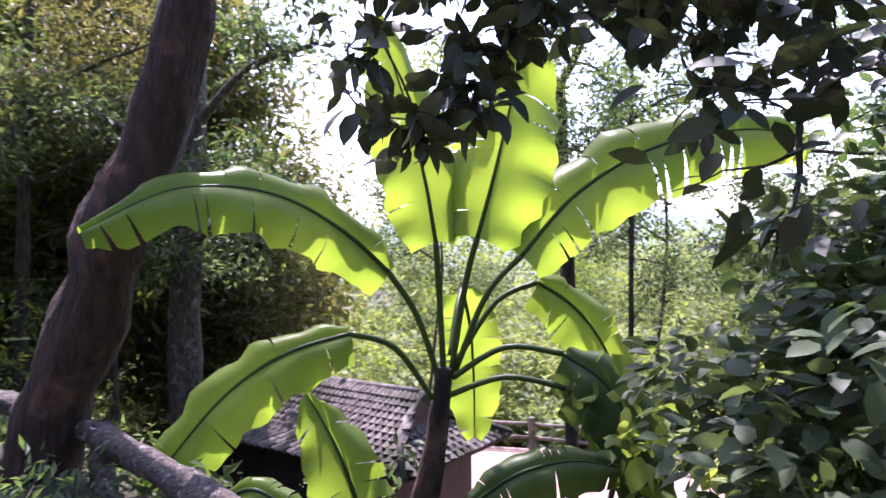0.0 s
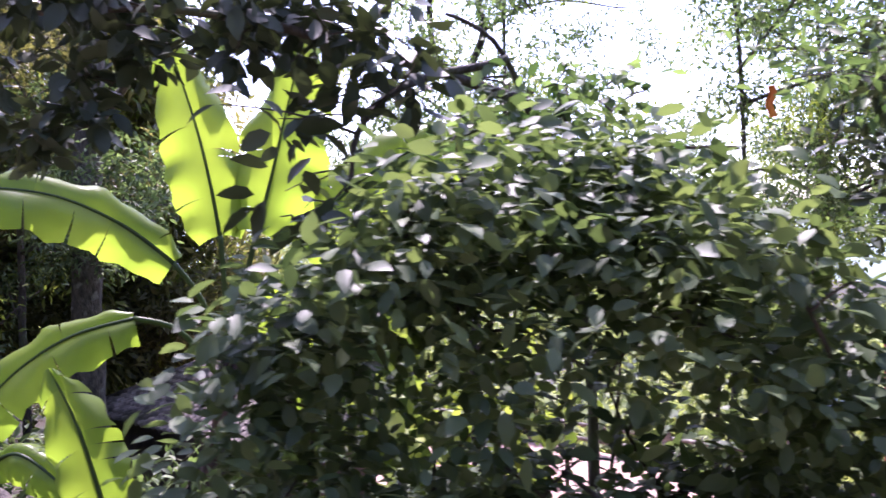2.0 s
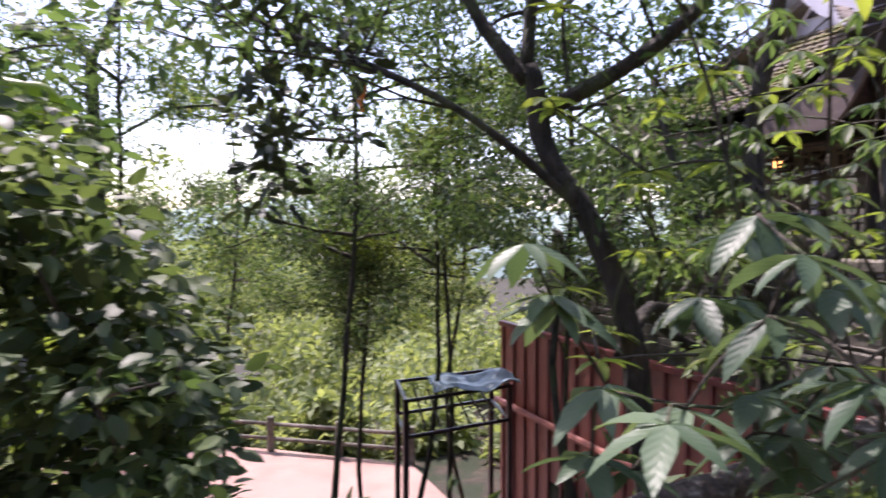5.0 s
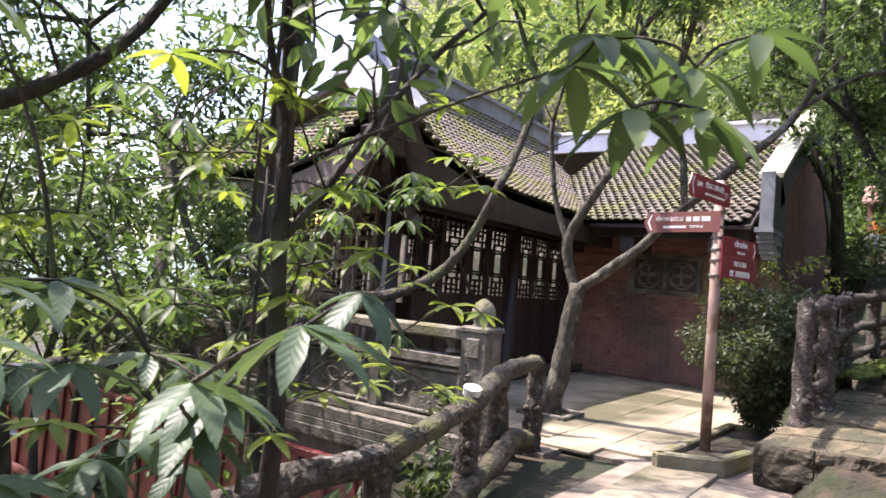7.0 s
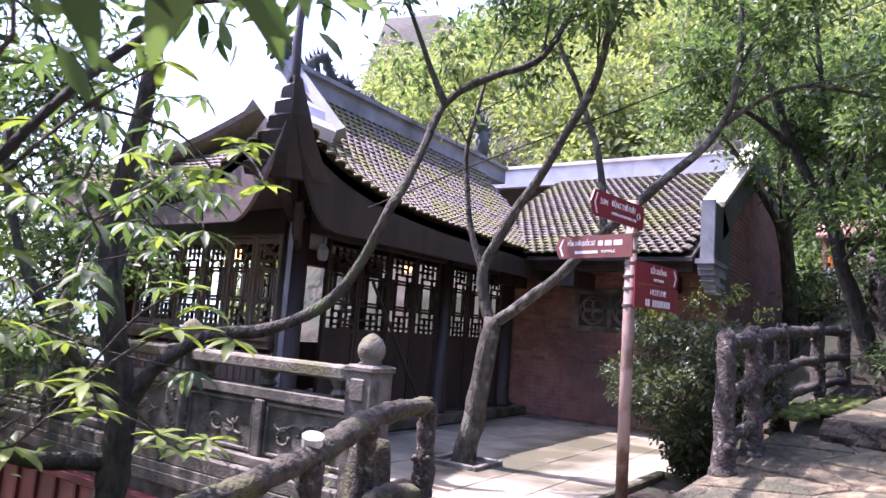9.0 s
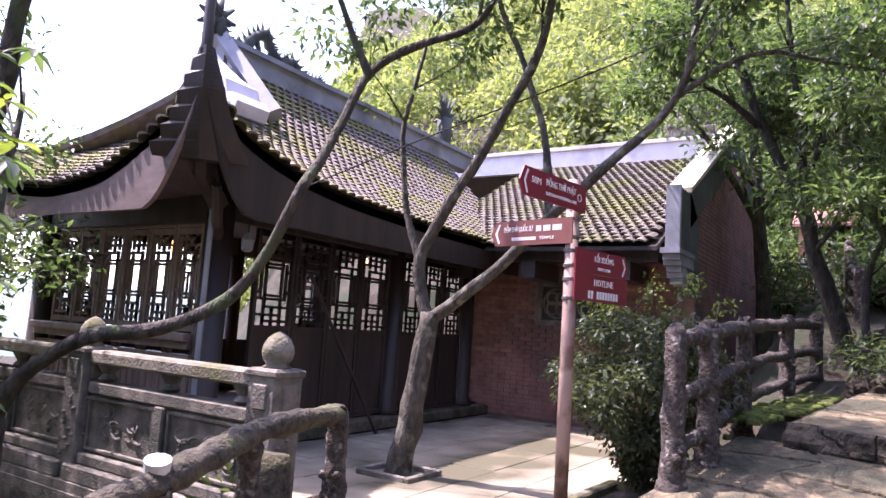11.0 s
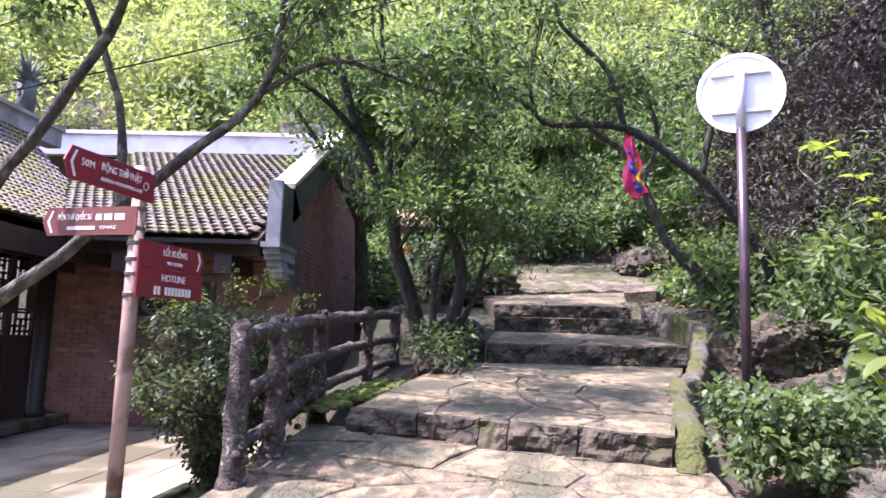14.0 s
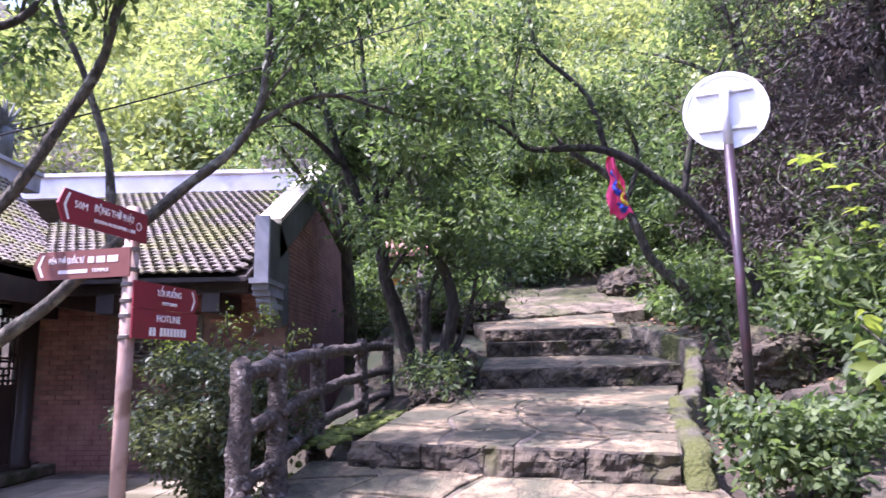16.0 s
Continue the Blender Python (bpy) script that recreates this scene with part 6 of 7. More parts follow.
mid = [(x, y, z) for x, y, z in [(5.3 + rnd.uniform(-0.9, 1.6), 0.9 + rnd.uniform(-0.5, 0.9), rnd.uniform(0.75, 2.1)) for _ in range(75)] if x < 5.7 + 0.46 * (y + 1.42)]
whorls("light green fine leaf whorls of the sapling", (5.62, 0.97, 0.8), mid, 6, 0.13, L_YEL, 42, 0.34, -0.15)


def clear(p):
    """Keeps the sprays on the near side of the sapling, off the view along the courtyard."""
    return p[0] < 5.70 + 0.46 * (p[1] + 1.42)


hang = [p for p in [(6.5 + rnd.uniform(-0.9, 1.2), 1.6 + rnd.uniform(-0.8, 1.3), rnd.uniform(1.05, 2.7)) for _ in range(90)] if clear(p)]
whorls("hanging light green leaf sprays", (5.9, 1.5, 1.6), hang, 7, 0.15, L_MID, 43, 0.3, -0.5)
over = [p for p in [(4.9 + rnd.uniform(-0.4, 1.0), -0.1 + rnd.uniform(-0.3, 0.5), rnd.uniform(2.15, 2.7)) for _ in range(24)] if clear(p)]
whorls("large leaf sprays hanging above the path", (5.5, 0.95, 1.9), over, 7, 0.19, L_MID, 44, 0.34, -0.6)

tip = [(5.11, -0.44, 1.84), (5.28, -0.51, 1.95), (5.15, -0.56, 1.75), (5.41, -0.61, 1.91), (5.28, -0.67, 1.77), (5.49, -0.73, 2.0), (5.18, -0.46, 1.93)]
whorls("broad yellow-green leaves on a spray over the path", (5.55, 0.9, 1.75), tip, 6, 0.17, L_MID, 46, 0.34, -0.5)

# bank on the right of the steps: leafy plants over a pale boulder
cs = [(10.15 + rnd.uniform(-0.25, 0.7), -3.42 - rnd.random() * 1.0, 0.66 + rnd.random() * 0.5) for _ in range(150)]
shrub("bright green leafy plants on the bank by the steps", (10.4, -3.9, 0.6), cs, 0.14, 34, 0.062, 0.6, L_MID, 8, 10, BLADE)
cs = [(10.3 + rnd.uniform(-0.2, 0.6), -4.35 - rnd.random() * 0.9, 1.0 + rnd.random() * 0.75) for _ in range(60)]
shrub("large-leaved plants over the boulder", (10.2, -4.8, 1.1), cs, 0.2, 14, 0.115, 0.5, L_MID, 9, 10, BLADE)
cs = [(9.9 + rnd.uniform(-0.15, 0.5), -4.15 - rnd.random() * 0.5, 1.15 + rnd.random() * 0.55) for _ in range(9)]
shrub("broad yellow-green leaves at the top of the bank plants", (10.2, -4.5, 1.0), cs, 0.15, 4, 0.21, 0.45, L_YEL, 29, 10, BLADE)
cs = [(x, y, ground_z(x, y) + rnd.uniform(0.05, 0.5)) for x, y in [(rnd.uniform(13.2, 19), rnd.uniform(-7.2, -5.3)) for _ in range(150)]]
shrub("low glossy undergrowth at the foot of the slope", (16.0, -5.8, 2.0), cs, 0.3, 26, 0.13, 0.5, L_MID, 10, 10, BLADE)
cs = [(14.2 + rnd.uniform(-0.8, 0.9), -1.35 + rnd.uniform(-0.35, 0.3), 1.15 + rnd.uniform(0, 0.35)) for _ in range(34)]
shrub("dark ferny plants beside the steps", (14.3, -1.3, 1.05), cs, 0.2, 22, 0.09, 0.35, L_DARK, 19, 8)
cs = [(11.8 + rnd.uniform(-1.0, 2.6), -5.4 - rnd.random() * 1.6, 1.9 + rnd.random() * 1.6) for _ in range(70)]
shrub("tangled dark green thicket on the bank", (12.5, -6.2, 2.2), cs, 0.36, 22, 0.09, 0.3, L_DARK, 20, 24)
cs = [(14.0 + rnd.uniform(-0.8, 1.2), -5.3 - rnd.random() * 2.4, 2.7 + rnd.random() * 3.8) for _ in range(230)]
cs += [(12.4 + rnd.uniform(-1.2, 1.2), -5.6 - rnd.random() * 1.8, 3.3 + rnd.random() * 3.6) for _ in range(150)]
shrub("dry purple-brown tangle of creepers hanging over the bank", (14.0, -6.6, 2.3), cs, 0.36, 34, 0.10, 0.26, L_BROWN, 21, 38, name="creepers", bark=M_BARKG)
spray = [(9.9 + 0.14 * k, -3.75 - 0.16 * k + 0.02 * (k % 3), 2.62 + 0.05 * math.sin(k) - 0.01 * k * k) for k in range(7)]
whorls("bright yellow-green branch in front of the thicket", (11.0, -5.2, 1.7), spray, 6, 0.10, L_YEL, 45, 0.5, 0.1)


cs = [(18.0 + 4.2 * rnd.random(), rnd.uniform(-1.9, 0.2), 0) for _ in range(110)]
cs = [(x, y, max(ground_z(x, y), 2.1) + rnd.uniform(0.0, 0.9)) for x, y, _ in cs]
shrub("dark leafy shrubs beside the rocky landing", (20.0, -1.0, 2.2), cs, 0.3, 26, 0.11, 0.42, L_DARK, 31, 10, BLADE)
cs = [(rnd.uniform(16.9, 21.5), rnd.uniform(-7.0, -5.5), 0) for _ in range(90)]
cs = [(x, y, ground_z(x, y) + rnd.uniform(0.05, 0.5)) for x, y, _ in cs]
shrub("broad-leaved green plants on the bank above the kerb", (18.5, -6.0, 2.4), cs, 0.28, 16, 0.20, 0.5, L_MID, 32, 10, BLADE)


def rock(name, c, r, seed, material, label, squash=(1, 1, 0.8)):
    b = bmesh.new()
    bmesh.ops.create_icosphere(b, subdivisions=5, radius=1)
    for v in b.verts:
        p = v.co.copy()
        q = p * 1.4 + Vector((seed, 0, 0))
        k = 1 + 0.35 * noise.noise(q) + 0.22 * abs(noise.noise(q * 2.7)) + 0.10 * noise.noise(q * 6) + 0.07 * abs(noise.noise(q * 11)) + 0.03 * noise.noise(q * 23)
        v.co = Vector((p.x * squash[0], p.y * squash[1], p.z * squash[2])) * r * k
    me = bpy.data.meshes.new(name)
    b.to_mesh(me)
    b.free()
    me.materials.append(material)
    ob = new(name, me)
    ob.location = c
    return tagged(ob, label, "rock")


rock("boulder", (10.0, -4.55, 0.5), 0.62, 1.0, M_ROCK, "pale weathered boulder at the edge of the steps")
rock("boulder", (11.8, -4.9, 0.95), 0.42, 2.0, M_RISER, "dark mossy boulder on the bank")
rock("boulder", (14.0, -5.4, 1.35), 0.5, 3.0, M_RISER, "dark mossy boulder on the bank")
rock("boulder", (14.3, -1.5, 0.75), 0.55, 4.0, M_RISER, "dark rock beside the steps", (1.5, 0.8, 0.8))
rock("boulder", (15.9, -1.55, 1.2), 0.6, 5.0, M_RISER, "dark rock beside the steps", (1.2, 0.7, 0.8))
rock("boulder", (21.3, -5.6, 2.8), 0.8, 6.0, M_RISER, "grey rock on the wooded slope")
rock("boulder", (19.2, -1.9, 2.2), 0.7, 7.0, M_RISER, "mossy rock at the landing", (1.3, 1, 0.6))

cs = [(-2.6 + rnd.uniform(-1.3, 0.9), 3.9 + rnd.uniform(-0.8, 0.9), rnd.uniform(-0.15, 0.18)) for _ in range(46)]
shrub("low ferns and weeds round the foot of the leaning trunk", (-2.5, 3.8, -0.25), cs, 0.2, 20, 0.10, 0.28, L_MID, 26, 6)
# shrub added in yellow-green leaves to stand for sun in the grove
cs = [(-5.6 + rnd.uniform(-2.2, 1.6), 8.4 + rnd.uniform(-1.2, 2.0), -2.4 + rnd.random() * 3.2) for _ in range(120)]
shrub("olive shrub between the dark trees, sunlight put into its yellow-green leaves", (-5.4, 8.6, -3.2), cs, 0.4, 20, 0.14, 0.34, L_YEL, 27, 14)

# ---- banana plant ----
ban = thing("banana_plant", (0.0, 4.8, -1.6), "tall banana plant with broad torn yellow-green leaves", "banana plant")
g = G().tube(bend([(-0.22, 4.8, -1.9), (-0.15, 4.8, -0.6), (-0.05, 4.8, 0.1), (0.0, 4.8, 0.55)], 5), [0.125 - 0.0045 * i for i in range(16)], 12, 0.35, 3)
child("stem", g, M_BARKR, ban, "brown-green sheathed stem", smooth=True)


def banana_leaf(stalk, spine, width, seed, material, side=(0, -0.86, 0.5)):
    """A stalk, then a long blade along the spine with a raised midrib and torn edges."""
    g = G().tube(bend(stalk + spine[:1], 5), 0.022, 7)
    line = bend(spine, 8)
    n = len(line)
    g.tube(line, [0.016 * (1 - i / n) + 0.003 for i in range(n)], 6)
    stem = child("leaf_stalk", g, L_BAND, ban, smooth=True)
    rnd = random.Random(seed)
    g = G()
    up = Vector(side).normalized()
    for s in (-1, 1):
        vs, fs = [], []
        for i, p in enumerate(line):
            t = i / (n - 1)
            d = (line[min(i + 1, n - 1)] - line[max(i - 1, 0)]).normalized()
            w = d.cross(up).normalized() * s
            nn = w.cross(d).normalized() * s
            half = width * 0.5 * (math.sin(math.pi * min(1, 0.10 + 0.9 * t)) ** 0.55 if t < 0.97 else 0.25)
            half *= 1 + 0.05 * math.sin(i * 1.7 + seed)
            for k in range(5):
                f = k / 4
                vs.append(p + w * half * f + nn * (0.05 * math.sin(f * 2.2) - 0.10 * f * f * (1 + 0.5 * math.sin(i * 0.9 + seed))) * width * 2 + Vector((0, 0, -0.05 * f * f)))
        for i in range(n - 1):
            if rnd.random() < 0.22 and 2 < i < n - 3:
                # a tear: the outer edge splits and its two sides draw apart
                d = (line[i + 1] - line[i]) * rnd.uniform(0.25, 0.5)
                base = len(vs)
                for k in range(5):
                    vs.append(vs[(i + 1) * 5 + k] - d * max(0, k - 1) / 3)
                for k in range(4):
                    a = i * 5 + k
                    fs.append((a, base + k, base + k + 1, a + 1))
                continue
            for k in range(4):
                a = i * 5 + k
                fs.append((a, a + 5, a + 6, a + 1))
        g.add(vs, fs)
    return child("leaf_blade", g, material, ban, smooth=True)


banana_leaf([(-0.02, 4.78, 0.42), (-0.18, 4.75, 0.91)], [(-0.37, 4.68, 1.22), (-0.68, 4.5, 1.52), (-1.05, 4.2, 1.73), (-1.5, 3.9, 1.74), (-1.95, 3.72, 1.5)], 0.50, 1, L_BAN)
banana_leaf([(-0.08, 4.75, 0.34), (-0.33, 4.65, 0.71)], [(-0.62, 4.55, 0.82), (-1.0, 4.4, 0.72), (-1.36, 4.3, 0.48), (-1.68, 4.2, 0.10), (-1.85, 4.15, -0.18)], 0.48, 2, L_BAN)
banana_leaf([(0.0, 4.8, 0.5), (-0.03, 4.8, 1.1)], [(-0.05, 4.8, 1.42), (-0.12, 4.8, 1.85), (-0.24, 4.82, 2.35), (-0.45, 4.84, 3.0)], 0.60, 3, L_BAN, (0.3, -0.95, 0.1))
banana_leaf([(0.05, 4.8, 0.5), (0.16, 4.8, 1.15)], [(0.24, 4.8, 1.45), (0.35, 4.81, 1.85), (0.46, 4.82, 2.3), (0.62, 4.86, 2.95)], 0.78, 4, L_BAN, (-0.2, -0.97, 0.1))
banana_leaf([(0.08, 4.8, 0.52), (0.3, 4.8, 1.05)], [(0.55, 4.82, 1.32), (0.95, 4.85, 1.76), (1.5, 4.85, 2.08), (2.15, 4.85, 2.2), (2.6, 4.85, 2.12)], 0.62, 5, L_BAN, (0, -0.93, 0.36))
banana_leaf([(0.06, 4.76, 0.48), (0.42, 4.7, 0.70)], [(0.81, 4.65, 0.66), (1.1, 4.6, 0.45), (1.3, 4.55, 0.05), (1.4, 4.5, -0.5)], 0.5, 6, L_BAND)
banana_leaf([(0.04, 4.76, 0.36), (0.42, 4.68, 0.50)], [(0.84, 4.62, 0.43), (1.16, 4.58, 0.2), (1.4, 4.5, -0.3), (1.5, 4.5, -0.7)], 0.42, 7, L_BAND)
banana_leaf([(0.08, 4.9, 0.55), (0.38, 5.0, 0.98)], [(0.69, 5.05, 1.12), (1.0, 5.1, 0.9), (1.25, 5.1, 0.5), (1.35, 5.1, -0.1)], 0.5, 8, L_BAN)
banana_leaf([(0.05, 5.0, 0.6), (0.1, 5.2, 0.9)], [(0.15, 5.4, 1.05), (0.22, 5.6, 0.7), (0.25, 5.7, 0.2), (0.25, 5.7, -0.2)], 0.5, 9, L_BAN)
banana_leaf([(-0.2, 3.5, -1.3), (-0.26, 3.5, -0.7)], [(-0.32, 3.5, -0.35), (-0.42, 3.52, 0.0), (-0.55, 3.55, 0.35), (-0.72, 3.6, 0.64)], 0.42, 10, L_BAN, (0.25, -0.96, 0.1))
banana_leaf([(-0.9, 3.9, -1.2), (-1.2, 3.9, -0.3)], [(-1.25, 3.85, -0.02), (-1.05, 3.8, 0.06), (-0.8, 3.75, -0.08), (-0.6, 3.7, -0.3)], 0.26, 11, L_BAN)
banana_leaf([(0.0, 4.4, -1.0), (0.2, 4.3, -0.4)], [(0.15, 4.2, -0.2), (0.45, 4.2, 0.0), (0.8, 4.2, 0.08), (1.1, 4.2, 0.02)], 0.34, 12, L_BAND)
cs = [(1.7 + rnd.uniform(-0.6, 0.9), 4.3 + rnd.uniform(-0.5, 0.6), -0.8 + rnd.random() * 1.3) for _ in range(50)]
shrub("yellow-green broad leaves lit from behind on the slope", (1.8, 4.4, -1.5), cs, 0.25, 9, 0.17, 0.7, L_YEL, 24, 10, BLADE)
cs = [(-1.6 + rnd.uniform(-1.6, 1.4), 4.6 + rnd.uniform(-0.8, 1.2), -1.2 + rnd.random() * 0.9) for _ in range(60)]
shrub("low leafy growth at the foot of the banana plant", (-1.5, 4.8, -1.6), cs, 0.25, 14, 0.11, 0.45, L_MID, 25, 10, BLADE)

# ---- woods on the slopes and in the valley ----
def woods(name, label, spots, n, leaf, size, ratio, flat=0.9):
    """Crowns of far trees: clumps of leaves round each spot (x, y, z, radius)."""
    pos, way = [], []
    for x, y, z, r in spots:
        k = 9
        d = unit(RNG.normal(0, 1, (k, 3))) * (RNG.random((k, 1)) ** 0.4) * r * 0.8
        p, w_ = clumps(np.array([x, y, z]) + d, r * 0.48, n // k, flat)
        pos.append(p)
        way.append(w_)
    pos, way = np.concatenate(pos), np.concatenate(way)
    ob = leaves(name, pos, way, size * RNG.uniform(0.6, 1.4, len(pos)), ratio, leaf)
    return tagged(ob, label, "woods", kind="stuff")


rnd = random.Random(91)
spots = []
while len(spots) < 330:
    x, y = rnd.uniform(16.8, 28), rnd.uniform(-13, 3)
    if (x < 22.8 and -6.4 < y < -1.2) or (x < 22.4 and y > -1.2) or (x < 18.7 and y > -5.0):
        continue
    spots.append((x, y, ground_z(x, y) + rnd.uniform(0.1, 0.9), rnd.uniform(0.45, 0.85)))
for _ in range(130):
    x, y = rnd.uniform(22.4, 25.5), rnd.uniform(-8.5, 0.5)
    spots.append((x, y, ground_z(x, y) + rnd.uniform(0.1, 0.9), rnd.uniform(0.45, 0.8)))
while len(spots) < 600:
    x, y = rnd.uniform(11.2, 19), rnd.uniform(-11, -5.4)
    spots.append((x, y, ground_z(x, y) + rnd.uniform(0.1, 1.0), rnd.uniform(0.45, 0.8)))
for _ in range(26):
    x, y = rnd.uniform(18.6, 23), rnd.choice((rnd.uniform(-2.2, -1.1), rnd.uniform(-7.2, -5.6)))
    spots.append((x, y, ground_z(x, y) + rnd.uniform(0.2, 0.7), rnd.uniform(0.4, 0.7)))
woods("undergrowth", "low leafy undergrowth covering the slope", spots, 230, L_MID, 0.15, 0.45)
spots = []
while len(spots) < 210:                       # undergrowth and low trees above the steps
    x, y = rnd.uniform(18, 33), rnd.uniform(-17, 6)
    if (x < 22.8 and y > -2.0 and x < 22) or (x < 23.0 and y > -6.3 and y < -0.2 and x < 22.6):
        continue
    if y > 0 and x < 23:
        continue
    spots.append((x, y, ground_z(x, y) + rnd.uniform(0.2, 3.2), rnd.uniform(0.6, 1.3)))
woods("hillside_woods", "dense mixed green woods on the slope above the steps", spots, 460, L_WOOD, 0.20, 0.42)
spots = []
while len(spots) < 110:
    x, y = rnd.uniform(11, 19), rnd.uniform(-16, -6.3)
    spots.append((x, y, ground_z(x, y) + rnd.uniform(0.3, 3.5), rnd.uniform(0.6, 1.2)))
woods("dry_thicket", "dark purple-brown dry thicket on the steep bank", spots, 560, L_BROWN, 0.15, 0.3)
spots = []
while len(spots) < 600:
    x, y = rnd.uniform(26, 75), rnd.uniform(-22, 62)
    if x * 0.95 - y + 2 < -4:
        continue
    spots.append((x, y, ground_z(x, y) + rnd.uniform(1.0, 4.5), rnd.uniform(1.4, 3.0)))
# mountainside haze comes from the pale leaf colour
woods("mountain_woods", "green woods on the mountainside, sun and haze put into pale leaves", spots, 860, L_FAR, 0.29, 0.5)
spots = []
while len(spots) < 330:
    x, y = rnd.uniform(-28, 34), 21.8 + 46 * rnd.random() ** 1.5
    spots.append((x, y, -5.6 + rnd.uniform(-2.5, 2.6) - 0.02 * (y - 22), rnd.uniform(1.2, 2.4)))
spots += [(rnd.uniform(-16, 22), rnd.uniform(34, 60), rnd.uniform(-4, 0.6), rnd.uniform(1.8, 3.2)) for _ in range(90)]
for _ in range(110):
    x, d = rnd.uniform(-4, 12), rnd.uniform(1.2, 5.0)
    spots.append((x, (20.0 - 0.72 * (x - 3.6) if x > 3.6 else 20.0 + 0.22 * (3.6 - x)) + d, -5.6 - 0.3 * d + rnd.uniform(0, 2.2), rnd.uniform(0.6, 1.1)))
# same pale leaf colour carries the valley's haze and sun
woods("valley_woods", "trees in the valley below the terrace, sun and haze put into pale leaves", spots, 420, L_FAR, 0.36, 0.5)
spots = [(rnd.uniform(-24, -9), rnd.uniform(3, 24), rnd.uniform(-3, 6), rnd.uniform(1.0, 1.9)) for _ in range(120)]
spots += [(rnd.uniform(-9, -3), rnd.uniform(13, 20), rnd.uniform(-4, 5), rnd.uniform(0.9, 1.6)) for _ in range(60)]
spots += [(rnd.uniform(-11, -3.6), rnd.uniform(11.5, 16), rnd.uniform(-1.5, 7), rnd.uniform(0.9, 1.6)) for _ in range(95)]
# every third crown repeated in yellower leaves, imitating patches of sun
woods("lit_grove", "leaves among the dark woods, coloured yellow-green as if sunlit", spots[::3], 300, L_YEL, 0.24, 0.36)
woods("grove", "dark woods beyond the slope", spots, 420, L_OLIVE, 0.26, 0.36)
spots = [(rnd.uniform(-3, 9), rnd.uniform(22, 32), rnd.uniform(-3.0, 3.5), rnd.uniform(0.8, 1.7)) for _ in range(34)]
woods("roadside_trees", "airy pale green trees along the terrace edge", spots, 190, L_YEL, 0.2, 0.45)
# far hill ring; its paleness is haze put into the colour
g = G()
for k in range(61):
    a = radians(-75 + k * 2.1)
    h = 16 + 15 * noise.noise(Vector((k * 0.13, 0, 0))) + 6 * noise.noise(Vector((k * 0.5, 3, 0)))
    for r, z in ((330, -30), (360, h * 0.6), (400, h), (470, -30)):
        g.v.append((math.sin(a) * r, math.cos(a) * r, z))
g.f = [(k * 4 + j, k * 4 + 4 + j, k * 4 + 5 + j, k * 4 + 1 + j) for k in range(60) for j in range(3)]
tagged(part("backdrop", g, M_HAZE, smooth=True), "hills far across the valley, haze painted in as pale blue-green", "hills", kind="structure")
# hill behind the camera closes the place
spots = [(rnd.uniform(-14, 6.5), rnd.uniform(-14, -4.6), rnd.uniform(2.5, 8), rnd.uniform(0.9, 1.8)) for _ in range(90)]
woods("bank_woods", "leafy woods on the bank above the path", spots, 300, L_WOOD, 0.22, 0.42)
# low plants on the slope under the railing
spots = []
while len(spots) < 260:
    x, y = rnd.uniform(-7, 9.5), rnd.uniform(1.6, 9)
    ry = float(np.interp(x, [p[0] for p in RAIL], [p[1] for p in RAIL]))
    if y > ry + 0.25:
        spots.append((x, y, ground_z(x, y) + rnd.uniform(0.02, 0.22), rnd.uniform(0.25, 0.5)))
woods("slope_plants", "low dark green plants on the slope under the railing", spots, 110, L_DARK, 0.11, 0.4)
# leaf litter on the bank and the slope
n = 3600
px = np.column_stack([RNG.uniform(9.9, 22, n), RNG.uniform(-6.5, -3.9, n), np.zeros(n)])
px[:, 2] = [ground_z(a, b) + 0.02 for a, b, _ in px]
tagged(leaves("leaf_litter", px, RNG.normal(0, 1, (n, 3)) * [1, 1, 0.15], RNG.uniform(0.04, 0.09, n), 0.5, M_LITTER), "brown dry leaves on the bank", "leaf litter", kind="stuff")

# ---- tiled hut on the slope ----
hut = thing("tiled_hut", (-1.5, 10.5, -3), "small dark hut with a grey pantile roof", "hut")
HO, HA, HB = Vector((-1.58, 11.12, 0)), Vector((0.817, -0.576, 0)), Vector((-0.576, -0.817, 0))


def hut_at(s, d, z):
    return HO + HA * s + HB * d + Vector((0, 0, z))


def hut_roof(u, v):
    """Near slope from the ridge down, u along, v down."""
    s0, s1 = -1.47 + 2.97 * u, -3.7 + 5.5 * u
    return hut_at(s0 + (s1 - s0) * v, 1.0 * v, -0.9 - 0.93 * v - 0.05 * math.sin(math.pi * v))


def hut_side(u, v):
    return hut_at(1.48 + 0.5 * v, 0.55 + 0.45 * v - (1.9 + 0.9 * v) * u, -1.42 - 0.42 * v)


child("roof_deck", G().surf(hut_roof, 10, 6, 0.06), M_DARKWOOD, hut)
child("back_roof", G().surf(lambda u, v: hut_at(-1.47 - 0.83 * v + (2.97 + 1.13 * v) * u, -1.0 * v * 1.7, -0.9 - 0.93 * v), 10, 6, 0.06), M_TILEH, hut)
def hut_left(u, v):
    """Long hip at the far end, v down from the ridge's end."""
    return hut_at(-1.47 - 2.23 * v, (u - 0.5) * 2.2 * v, -0.9 - 0.93 * v)


child("left_roof", G().surf(hut_left, 8, 8, 0.06), M_TILEH, hut)
